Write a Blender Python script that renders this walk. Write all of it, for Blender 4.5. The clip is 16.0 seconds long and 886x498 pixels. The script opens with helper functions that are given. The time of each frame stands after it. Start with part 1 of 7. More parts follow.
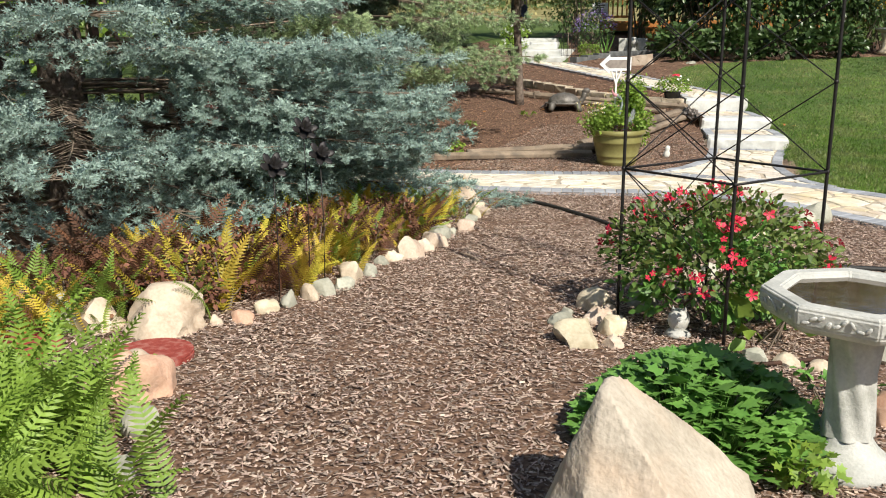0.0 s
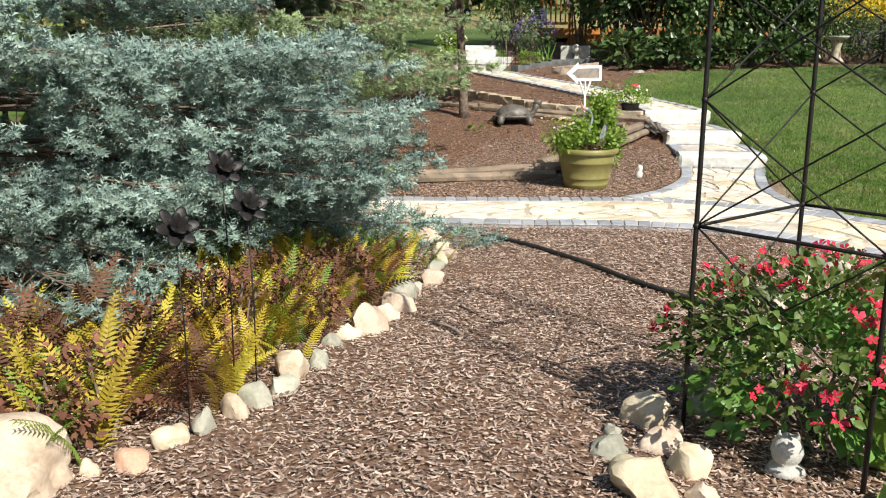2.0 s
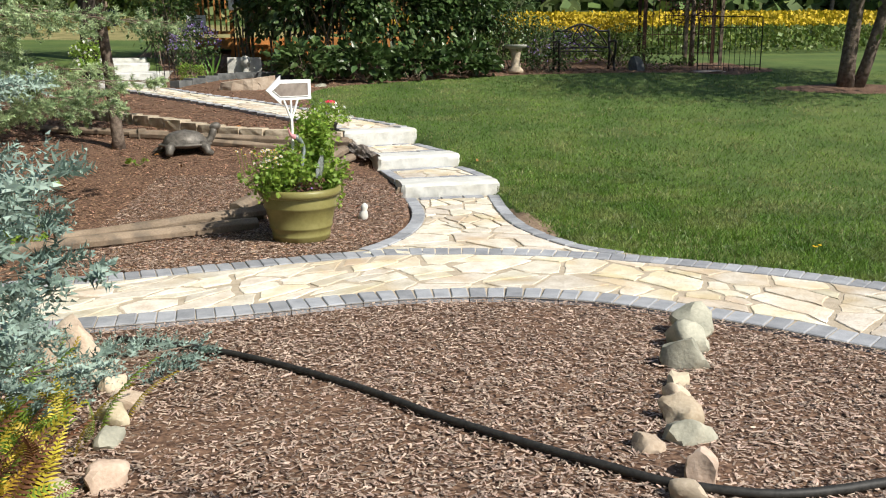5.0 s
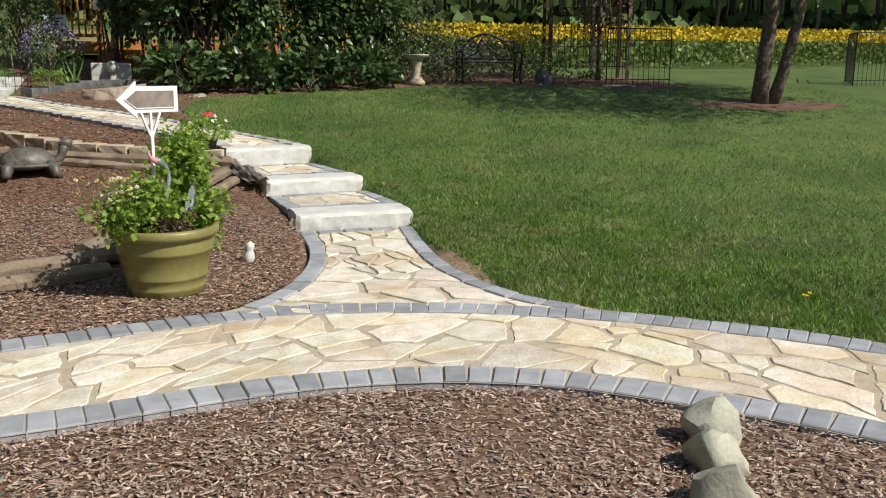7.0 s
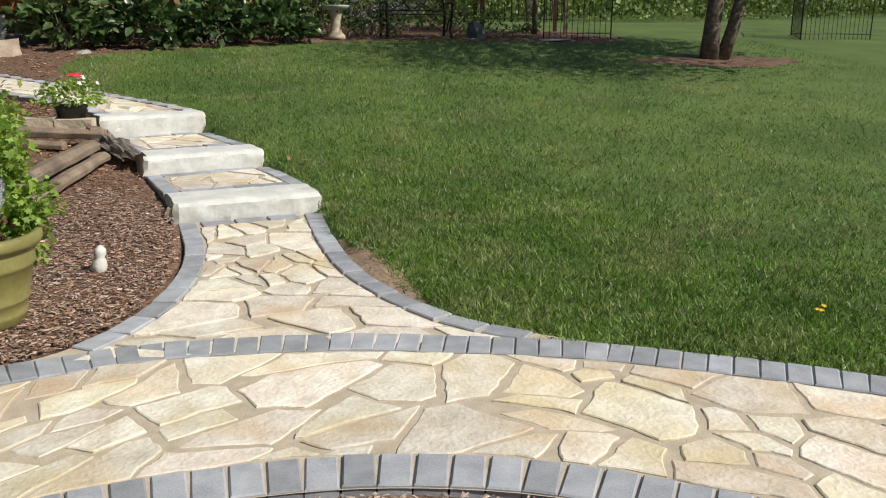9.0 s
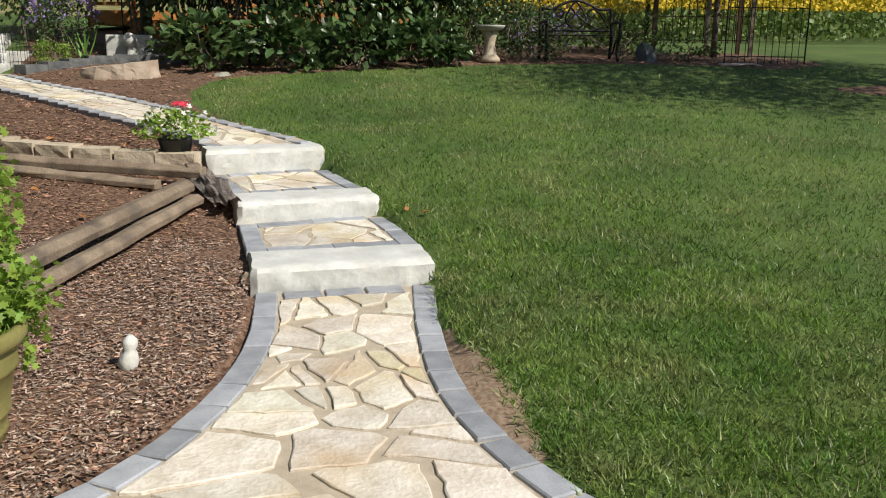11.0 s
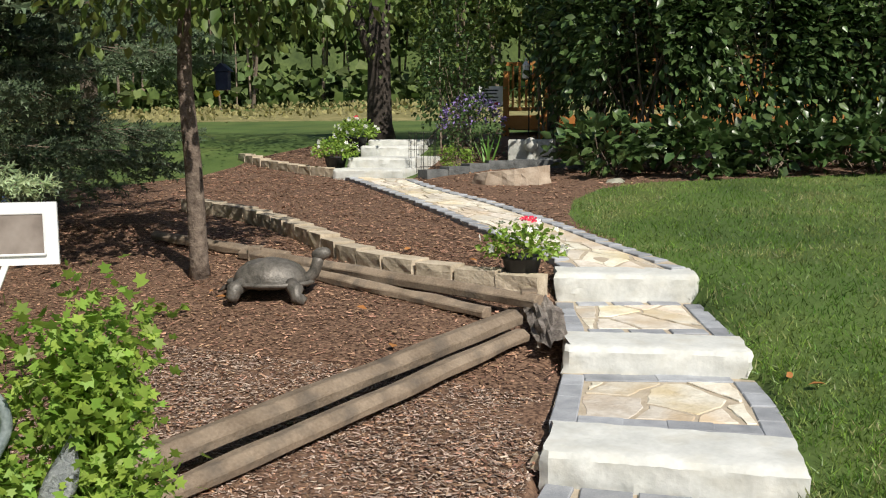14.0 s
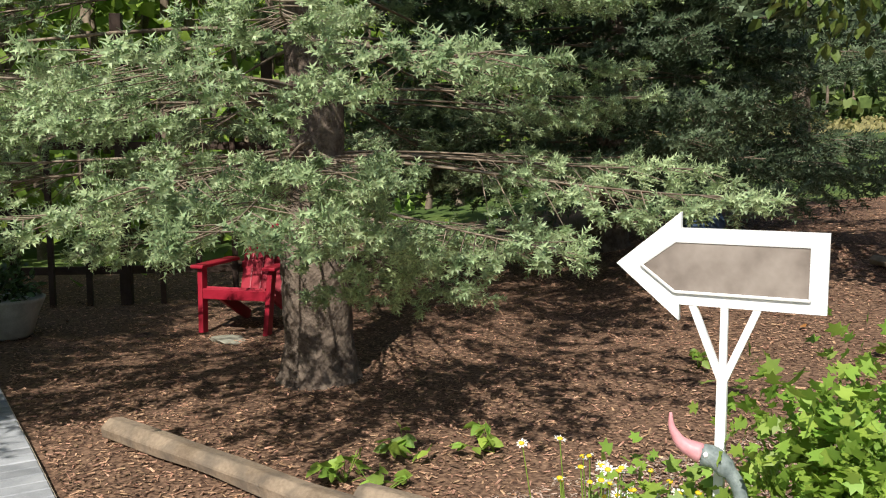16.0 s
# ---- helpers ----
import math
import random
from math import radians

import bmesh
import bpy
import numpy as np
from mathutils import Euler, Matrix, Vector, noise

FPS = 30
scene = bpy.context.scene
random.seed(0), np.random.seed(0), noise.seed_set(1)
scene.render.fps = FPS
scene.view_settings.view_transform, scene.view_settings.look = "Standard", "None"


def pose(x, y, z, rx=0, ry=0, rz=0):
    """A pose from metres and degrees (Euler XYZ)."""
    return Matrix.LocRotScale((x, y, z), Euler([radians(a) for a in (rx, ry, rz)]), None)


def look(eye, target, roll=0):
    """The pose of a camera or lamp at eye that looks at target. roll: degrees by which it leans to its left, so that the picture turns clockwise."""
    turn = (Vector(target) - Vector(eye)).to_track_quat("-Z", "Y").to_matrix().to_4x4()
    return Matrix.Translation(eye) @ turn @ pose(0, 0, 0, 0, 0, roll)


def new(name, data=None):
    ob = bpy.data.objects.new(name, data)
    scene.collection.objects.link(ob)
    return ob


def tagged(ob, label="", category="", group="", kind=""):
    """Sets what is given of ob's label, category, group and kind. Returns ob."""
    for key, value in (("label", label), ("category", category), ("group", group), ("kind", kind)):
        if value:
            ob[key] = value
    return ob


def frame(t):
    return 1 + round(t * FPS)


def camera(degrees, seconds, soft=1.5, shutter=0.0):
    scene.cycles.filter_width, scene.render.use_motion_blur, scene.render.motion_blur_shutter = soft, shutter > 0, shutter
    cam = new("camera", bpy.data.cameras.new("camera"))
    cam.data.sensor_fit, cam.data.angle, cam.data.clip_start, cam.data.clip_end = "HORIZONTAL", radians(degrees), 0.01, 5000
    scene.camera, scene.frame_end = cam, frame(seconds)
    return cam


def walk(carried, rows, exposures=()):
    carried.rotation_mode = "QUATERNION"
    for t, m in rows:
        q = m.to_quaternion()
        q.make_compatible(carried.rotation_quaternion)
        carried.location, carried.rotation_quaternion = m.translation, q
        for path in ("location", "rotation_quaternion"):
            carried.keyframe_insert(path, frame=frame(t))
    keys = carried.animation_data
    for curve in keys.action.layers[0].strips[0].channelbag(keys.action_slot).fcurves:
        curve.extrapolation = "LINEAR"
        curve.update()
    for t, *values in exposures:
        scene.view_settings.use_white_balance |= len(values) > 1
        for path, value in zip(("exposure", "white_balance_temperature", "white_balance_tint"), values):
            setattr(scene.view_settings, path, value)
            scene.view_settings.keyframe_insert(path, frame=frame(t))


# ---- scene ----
cam = camera(53.7, 16.0, soft=1.1)
METRES, EYE, TILT, LEAN, TURN = 11.0, 1.5, 0.0, 0.0, 23.8
ROWS = [
    (0.0, 0.0, 0.0, 0.0, -0.07, -13.84, 0.29),
    (0.5, -0.0028, 0.034, -0.0007, 1.83, -13.46, -0.04),
    (1.0, -0.0132, 0.0699, -0.001, -1.32, -12.96, 0.71),
    (1.5, -0.0186, 0.1073, -0.0026, -3.99, -12.83, 0.98),
    (2.0, -0.0222, 0.146, -0.0041, -5.12, -13.33, 0.03),
    (2.5, -0.0265, 0.1862, -0.0047, -9.23, -13.49, 0.24),
    (3.0, -0.0266, 0.2237, -0.0066, -11.82, -13.53, 0.44),
    (3.5, -0.0246, 0.2609, -0.0057, -14.03, -13.12, 0.02),
    (4.0, -0.0229, 0.3018, -0.0068, -19.98, -12.79, 0.27),
    (6.5, 0.0351, 0.473, -0.0132, -31.56, -12.07, -0.42),
    (7.0, 0.0502, 0.5049, -0.0154, -34.37, -11.75, -0.44),
    (7.5, 0.0705, 0.5343, -0.018, -36.1, -12.22, -0.02),
    (8.0, 0.0942, 0.5578, -0.0181, -35.69, -13.66, -0.58),
    (8.5, 0.1157, 0.5846, -0.0191, -37.64, -13.94, -0.64),
    (9.0, 0.136, 0.6083, -0.0194, -38.8, -14.51, -0.42),
    (9.5, 0.1611, 0.6354, -0.0185, -34.46, -13.85, -0.77),
    (12.0, 0.2659, 0.7505, -0.0161, -25.81, -12.88, -0.09),
    (12.5, 0.2846, 0.7671, -0.0151, -21.66, -11.53, 0.17),
    (13.0, 0.3021, 0.7833, -0.0125, -12.47, -9.22, -0.37),
    (13.5, 0.3108, 0.7995, -0.0129, -6.42, -8.47, -0.58),
    (14.0, 0.3108, 0.8194, -0.0128, -0.13, -7.13, 0.1),
    (14.5, 0.304, 0.834, -0.0121, 10.06, -6.4, 0.38),
    (15.0, 0.2959, 0.8487, -0.0114, 22.12, -5.65, 0.12),
    (15.5, 0.2892, 0.8619, -0.0109, 33.08, -5.36, -0.53),
    (16.0, 0.2748, 0.8671, -0.0128, 43.16, -6.3, 0.1),
]
walk(cam, [(t, pose(0, 0, EYE, TILT, LEAN, TURN) @ pose(METRES * x, METRES * y, METRES * z, 90 + pitch, roll, yaw)) for t, x, y, z, yaw, pitch, roll in ROWS],
     exposures=[(0.0, 0.36), (1.0, 0.40), (2.5, 0.54), (4.0, 0.50), (6.5, 0.08), (9.5, 0.03), (12.5, 0.10), (14.5, 0.16), (15.0, 0.40), (16.0, 0.44)])

# ---- light ----
SUN_AZ, SUN_EL = radians(-37), radians(44.5)
to_sun = Vector((math.cos(SUN_AZ) * math.cos(SUN_EL), math.sin(SUN_AZ) * math.cos(SUN_EL), math.sin(SUN_EL)))
sun = new("sun", bpy.data.lights.new("sun", "SUN"))
sun.data.energy, sun.data.angle, sun.data.color = 4.7, radians(0.5), (1.0, 0.95, 0.86)
sun.matrix_world = look(to_sun * 60, (0, 0, 0))
world = bpy.data.worlds.new("world")
scene.world = world
world.use_nodes = True
sky = world.node_tree.nodes.new("ShaderNodeTexSky")
sky.sky_type, sky.sun_disc = "NISHITA", False
sky.sun_elevation, sky.sun_rotation = SUN_EL, math.pi / 2 - SUN_AZ
world.node_tree.links.new(sky.outputs[0], world.node_tree.nodes["Background"].inputs[0])
world.node_tree.nodes["Background"].inputs[1].default_value = 0.085

# ---- materials ----
rng = np.random.default_rng(7)


def mat(name, c1, c2, scale=6.0, fine=60.0, rough=0.8, bump=0.15, vary=0.0, island=0.0, metal=0.0, c3=None, amount3=0.5, scale3=1.5, trans=0.0, hue=0.0, spec=0.4):
    """A surface of two colours mixed by noise at two scales, with relief, stains of a third colour, and variation by object or by island."""
    m = bpy.data.materials.new(name)
    m.use_nodes = True
    n, l = m.node_tree.nodes, m.node_tree.links
    b = n["Principled BSDF"]
    geo = n.new("ShaderNodeNewGeometry")
    big, small = n.new("ShaderNodeTexNoise"), n.new("ShaderNodeTexNoise")
    for node, s in ((big, scale), (small, fine)):
        node.inputs["Scale"].default_value, node.inputs["Detail"].default_value = s, 4
        l.new(geo.outputs["Position"], node.inputs["Vector"])
    add = n.new("ShaderNodeMath")
    add.operation = "MULTIPLY_ADD"
    l.new(small.outputs[0], add.inputs[0])
    add.inputs[1].default_value = 0.5
    l.new(big.outputs[0], add.inputs[2])
    ramp = n.new("ShaderNodeMapRange")
    ramp.inputs[1].default_value, ramp.inputs[2].default_value = 0.5, 1.0
    l.new(add.outputs[0], ramp.inputs[0])
    mix = n.new("ShaderNodeMix")
    mix.data_type = "RGBA"
    l.new(ramp.outputs[0], mix.inputs[0])
    mix.inputs[6].default_value, mix.inputs[7].default_value = (*c1, 1), (*c2, 1)
    col = mix.outputs[2]
    if c3:
        third, r3, m3 = n.new("ShaderNodeTexNoise"), n.new("ShaderNodeMapRange"), n.new("ShaderNodeMix")
        third.inputs["Scale"].default_value, third.inputs["Detail"].default_value = scale3, 3
        l.new(geo.outputs["Position"], third.inputs["Vector"])
        r3.inputs[1].default_value, r3.inputs[2].default_value = 0.48, 0.68
        r3.inputs[4].default_value = amount3
        l.new(third.outputs[0], r3.inputs[0])
        m3.data_type = "RGBA"
        l.new(r3.outputs[0], m3.inputs[0])
        l.new(col, m3.inputs[6])
        m3.inputs[7].default_value = (*c3, 1)
        col = m3.outputs[2]
    if vary or island or hue:
        hsv = n.new("ShaderNodeHueSaturation")
        info = n.new("ShaderNodeObjectInfo") if not island else geo
        rnd = info.outputs["Random"] if not island else geo.outputs["Random Per Island"]
        v = n.new("ShaderNodeMapRange")
        amount = island or vary
        v.inputs[3].default_value, v.inputs[4].default_value = 1 - amount, 1 + amount
        l.new(rnd, v.inputs[0])
        l.new(v.outputs[0], hsv.inputs["Value"])
        if hue:
            h, w = n.new("ShaderNodeMapRange"), n.new("ShaderNodeMath")
            w.operation, w.inputs[1].default_value = "MULTIPLY", 7.31
            f = n.new("ShaderNodeMath")
            f.operation = "FRACT"
            l.new(rnd, w.inputs[0])
            l.new(w.outputs[0], f.inputs[0])
            h.inputs[3].default_value, h.inputs[4].default_value = 0.5 - hue, 0.5 + hue
            l.new(f.outputs[0], h.inputs[0])
            l.new(h.outputs[0], hsv.inputs["Hue"])
        l.new(col, hsv.inputs["Color"])
        col = hsv.outputs[0]
    l.new(col, b.inputs["Base Color"])
    b.inputs["Roughness"].default_value, b.inputs["Metallic"].default_value = rough, metal
    b.inputs["Specular IOR Level"].default_value = spec
    if bump:
        bp = n.new("ShaderNodeBump")
        bp.inputs["Strength"].default_value, bp.inputs["Distance"].default_value = bump, 0.02
        l.new(add.outputs[0], bp.inputs["Height"])
        l.new(bp.outputs[0], b.inputs["Normal"])
    if trans:
        t, ms = n.new("ShaderNodeBsdfTranslucent"), n.new("ShaderNodeMixShader")
        l.new(col, t.inputs[0])
        ms.inputs[0].default_value = trans
        l.new(b.outputs[0], ms.inputs[1])
        l.new(t.outputs[0], ms.inputs[2])
        l.new(ms.outputs[0], n["Material Output"].inputs[0])
    return m


M_STONE = mat("limestone flag", (0.54, 0.475, 0.365), (0.80, 0.75, 0.645), 7, 45, 0.85, 0.6, vary=0.17, c3=(0.58, 0.43, 0.22), amount3=0.6, scale3=2.2, hue=0.016)
M_PAVER = mat("grey concrete paver", (0.25, 0.262, 0.28), (0.39, 0.40, 0.42), 9, 120, 0.9, 0.2, vary=0.22)
M_SLAB = mat("pale limestone slab", (0.52, 0.525, 0.49), (0.69, 0.69, 0.65), 5, 34, 0.85, 0.3, c3=(0.50, 0.46, 0.36), amount3=0.3, scale3=6)
M_MORTAR = mat("sand joint", (0.40, 0.33, 0.24), (0.54, 0.46, 0.35), 12, 200, 0.95, 0.4)
M_CHIP = mat("silvery bark chip", (0.23, 0.145, 0.105), (0.54, 0.43, 0.345), 30, 200, 0.85, 0.2, island=0.6, hue=0.012)
M_CHIPR = mat("brown bark chip", (0.16, 0.075, 0.042), (0.44, 0.275, 0.18), 30, 200, 0.85, 0.2, island=0.85, hue=0.015)
M_BOULDER = mat("pale granite", (0.34, 0.29, 0.22), (0.62, 0.54, 0.43), 5, 55, 0.85, 0.6, c3=(0.60, 0.36, 0.20), amount3=0.3, scale3=3)
M_COBBLE = mat("tan fieldstone", (0.42, 0.325, 0.225), (0.68, 0.575, 0.435), 7, 60, 0.8, 0.3, vary=0.25, hue=0.02)
M_PINKROCK = mat("pink granite", (0.50, 0.28, 0.18), (0.66, 0.45, 0.32), 7, 90, 0.8, 0.3, vary=0.15)
M_GREYROCK = mat("grey fieldstone", (0.28, 0.28, 0.22), (0.50, 0.48, 0.38), 7, 60, 0.8, 0.3, vary=0.2)
# Grey fieldstone darkened in its colour for stones that lie in shade.
M_SHADEROCK = mat("shade-darkened grey stone", (0.07, 0.075, 0.075), (0.18, 0.185, 0.18), 7, 60, 0.85, 0.4)
M_REDDISC = mat("red rubber crumb", (0.24, 0.035, 0.025), (0.36, 0.07, 0.05), 30, 200, 0.9, 0.4, c3=(0.45, 0.25, 0.2), amount3=0.4, scale3=30)
M_IRON = mat("black iron", (0.012, 0.011, 0.011), (0.03, 0.026, 0.024), 20, 100, 0.5, 0.1, metal=0.3)
M_RUST = mat("rusted iron", (0.035, 0.02, 0.014), (0.10, 0.05, 0.03), 15, 80, 0.8, 0.2, metal=0.2)
M_CONCRETE = mat("cast concrete", (0.40, 0.40, 0.36), (0.62, 0.61, 0.55), 8, 90, 0.9, 0.3, c3=(0.25, 0.25, 0.20), amount3=0.4, scale3=9)
M_WHITE = mat("white paint", (0.74, 0.74, 0.73), (0.84, 0.84, 0.83), 10, 80, 0.5, 0.05)
M_SIGNFACE = mat("weathered sign board", (0.16, 0.13, 0.11), (0.36, 0.31, 0.27), 7, 25, 0.45, 0.05)
M_POT = mat("olive glazed pot", (0.19, 0.172, 0.055), (0.275, 0.255, 0.095), 4, 40, 0.38, 0.06)
M_TIMBER = mat("weathered timber", (0.17, 0.125, 0.085), (0.36, 0.28, 0.20), 4, 60, 0.85, 0.5, vary=0.2, c3=(0.10, 0.085, 0.07), amount3=0.6, scale3=7)
M_BARK = mat("conifer bark", (0.07, 0.05, 0.038), (0.23, 0.18, 0.14), 16, 60, 0.95, 0.9)
M_BARKDARK = mat("dark bark", (0.025, 0.02, 0.016), (0.075, 0.06, 0.048), 14, 60, 0.95, 0.8)
M_TWIG = mat("bare twig", (0.13, 0.095, 0.065), (0.30, 0.24, 0.18), 8, 60, 0.9, 0.2, island=0.3)
M_NEEDLE = mat("blue spruce needle", (0.155, 0.235, 0.20), (0.41, 0.53, 0.455), 1.2, 12, 0.5, 0, vary=0.0, island=0.35, hue=0.015, trans=0.15)
M_NEEDLEG = mat("green spruce needle", (0.20, 0.285, 0.135), (0.52, 0.63, 0.35), 1.2, 12, 0.5, 0, island=0.4, hue=0.02, trans=0.3)
# Shade of the nearer trees put into the needle colour of the farther spruces.
M_NEEDLESHADE = mat("shade-darkened spruce needle", (0.055, 0.085, 0.045), (0.16, 0.22, 0.12), 1.2, 12, 0.5, 0, island=0.35, hue=0.02, trans=0.15)
M_LEAFD = mat("dark shrub leaf", (0.034, 0.066, 0.02), (0.115, 0.185, 0.06), 1.5, 14, 0.33, 0, island=0.35, hue=0.015, trans=0.2)
M_LEAFM = mat("tree leaf", (0.075, 0.125, 0.025), (0.19, 0.26, 0.065), 1.0, 12, 0.5, 0, island=0.35, hue=0.02, trans=0.3)
M_LEAFB = mat("bright herb leaf", (0.17, 0.29, 0.035), (0.34, 0.48, 0.09), 3, 20, 0.5, 0, island=0.25, hue=0.015, trans=0.38)
M_LEAFC = mat("deep green leaf", (0.085, 0.21, 0.035), (0.21, 0.40, 0.085), 4, 20, 0.45, 0, island=0.25, trans=0.2)
M_LEAFR = mat("purple brown leaf", (0.07, 0.03, 0.02), (0.16, 0.08, 0.05), 3, 20, 0.5, 0, island=0.35, trans=0.2)
M_FERNG = mat("green fern", (0.15, 0.25, 0.03), (0.28, 0.41, 0.065), 2, 20, 0.55, 0, vary=0.2, trans=0.3)
M_FERNY = mat("yellow fern", (0.40, 0.32, 0.035), (0.64, 0.50, 0.06), 2, 20, 0.55, 0, vary=0.25, hue=0.02, trans=0.3)
M_FERNB = mat("withered fern", (0.085, 0.035, 0.02), (0.22, 0.10, 0.05), 2, 20, 0.7, 0, vary=0.35, trans=0.15)
M_GRASS = mat("grass blade", (0.062, 0.14, 0.017), (0.20, 0.315, 0.055), 0.9, 9, 0.42, 0, island=0.7, hue=0.018, trans=0.3, c3=(0.30, 0.29, 0.12), amount3=0.6, scale3=1.7)
M_DRYGRASS = mat("dry grass blade", (0.24, 0.26, 0.09), (0.46, 0.44, 0.22), 3, 20, 0.6, 0, island=0.4, trans=0.3)
M_GOLD = mat("goldenrod flower", (0.50, 0.34, 0.01), (0.66, 0.48, 0.03), 0.6, 5, 0.7, 0, island=0.25, trans=0.2)
M_STRAW = mat("dry meadow grass", (0.20, 0.19, 0.07), (0.36, 0.32, 0.14), 0.3, 3, 0.8, 0, island=0.25, trans=0.2)
M_RED = mat("red petal", (0.60, 0.012, 0.05), (0.80, 0.05, 0.10), 20, 90, 0.5, 0, island=0.2, trans=0.2)
M_PETALW = mat("white petal", (0.74, 0.74, 0.68), (0.84, 0.84, 0.80), 20, 90, 0.5, 0, trans=0.2)
M_PURPLE = mat("purple aster", (0.17, 0.11, 0.33), (0.30, 0.22, 0.48), 20, 90, 0.6, 0, island=0.2)
M_YELLOW = mat("yellow flower centre", (0.68, 0.42, 0.01), (0.80, 0.55, 0.03), 40, 90, 0.6, 0)
M_CEDAR = mat("stained cedar", (0.38, 0.15, 0.035), (0.55, 0.26, 0.08), 3, 40, 0.6, 0.2, vary=0.15)
M_REDPAINT = mat("red chair plastic", (0.26, 0.008, 0.022), (0.34, 0.014, 0.034), 8, 60, 0.45, 0.03)
M_BRONZE = mat("dark cast bronze", (0.07, 0.065, 0.055), (0.20, 0.18, 0.155), 16, 70, 0.5, 0.4, metal=0.25)
M_HOSE = mat("black hose", (0.012, 0.012, 0.011), (0.04, 0.038, 0.034), 30, 100, 0.6, 0.1)
M_BLACKPOT = mat("black plastic", (0.012, 0.012, 0.013), (0.025, 0.025, 0.027), 10, 60, 0.5, 0.05)
M_WALLBLOCK = mat("tan wall block", (0.35, 0.285, 0.20), (0.60, 0.51, 0.385), 8, 50, 0.9, 0.6, vary=0.15)
M_BROWNPOST = mat("brown stained wood", (0.035, 0.02, 0.014), (0.08, 0.05, 0.035), 5, 50, 0.7, 0.2)
M_BARKLOG = mat("silvered driftwood", (0.19, 0.16, 0.14), (0.50, 0.44, 0.38), 12, 70, 0.9, 0.9)
M_FOREST = mat("far foliage", (0.045, 0.075, 0.02), (0.145, 0.205, 0.055), 0.35, 3, 0.7, 0, island=0.4, hue=0.02, trans=0.2)
M_SOIL = mat("potting soil", (0.03, 0.02, 0.014), (0.07, 0.05, 0.035), 30, 150, 0.95, 0.5)

# ---- mesh tools ----


def part(name, bm, material, parent=None, label="", smooth=False):
    """Links a bmesh as one mesh object, under a thing or under a part."""
    me = bpy.data.meshes.new(name)
    bm.to_mesh(me)
    bm.free()
    me.materials.append(material)
    if smooth:
        me.shade_smooth()
        if smooth is not True:
            me.set_sharp_from_angle(angle=radians(smooth))
    ob = new(name, me)
    ob.parent = parent
    return tagged(ob, label)


def raw(name, verts, faces, material, parent=None, label="", smooth=False):
    """The same from arrays: verts (n, 3), faces (m, k)."""
    me = bpy.data.meshes.new(name)
    verts, faces = np.asarray(verts, dtype=np.float32), np.asarray(faces, dtype=np.int32)
    k = faces.shape[1]
    me.vertices.add(len(verts))
    me.vertices.foreach_set("co", verts.ravel())
    me.loops.add(faces.size)
    me.loops.foreach_set("vertex_index", faces.ravel())
    me.polygons.add(len(faces))
    me.polygons.foreach_set("loop_start", np.arange(0, faces.size, k, dtype=np.int32))
    me.update(calc_edges=True)
    me.materials.append(material)
    if smooth:
        me.shade_smooth()
    ob = new(name, me)
    ob.parent = parent
    return tagged(ob, label)


def thing(name, m, label, category, group="", kind=""):
    ob = new(name)
    ob.empty_display_size = 0.1
    ob.matrix_world = m
    return tagged(ob, label, category, group, kind)


def spread(template, faces, pos, rot, size):
    """Many copies of a small template joined: pos (n,3), rot (n,3,3), size (n,) or (n,3)."""
    template, faces = np.asarray(template, float), np.asarray(faces)
    n, k = len(pos), len(template)
    size = np.asarray(size, float)
    size = np.repeat(size[:, None], 3, 1) if size.ndim == 1 else size
    v = np.einsum("nij,nkj->nki", rot, template[None] * size[:, None, :]) + np.asarray(pos)[:, None, :]
    f = (faces[None] + (np.arange(n) * k)[:, None, None]).reshape(-1, faces.shape[1])
    return v.reshape(-1, 3), f


def turns(forward, up_hint=(0, 0, 1), spin=None):
    """Rotations whose y axis is forward and whose z axis is as near to up_hint as can be, spun about y."""
    y = forward / np.maximum(np.linalg.norm(forward, axis=1, keepdims=True), 1e-9)
    up = np.broadcast_to(np.asarray(up_hint, float), y.shape)
    x = np.cross(y, up)
    bad = np.linalg.norm(x, axis=1) < 1e-4
    x[bad] = (1, 0, 0)
    x /= np.linalg.norm(x, axis=1, keepdims=True)
    z = np.cross(x, y)
    if spin is not None:
        c, s = np.cos(spin)[:, None], np.sin(spin)[:, None]
        x, z = x * c + z * s, z * c - x * s
    return np.stack((x, y, z), 2)


def sphere_dirs(n, r=None, low=-1.0):
    r = r or rng
    z = r.uniform(low, 1, n)
    a = r.uniform(0, 2 * np.pi, n)
    s = np.sqrt(1 - z * z)
    return np.stack((s * np.cos(a), s * np.sin(a), z), 1)


def box(sx, sy, sz, bevel=0.01, m=None, bm=None):
    bm = bm or bmesh.new()
    made = bmesh.ops.create_cube(bm, size=1, matrix=(m or Matrix()) @ Matrix.Diagonal((sx, sy, sz, 1)))
    if bevel:
        edges = list({e for v in made["verts"] for e in v.link_edges})
        bmesh.ops.bevel(bm, geom=edges, offset=bevel, segments=2, affect="EDGES", profile=0.6)
    return bm


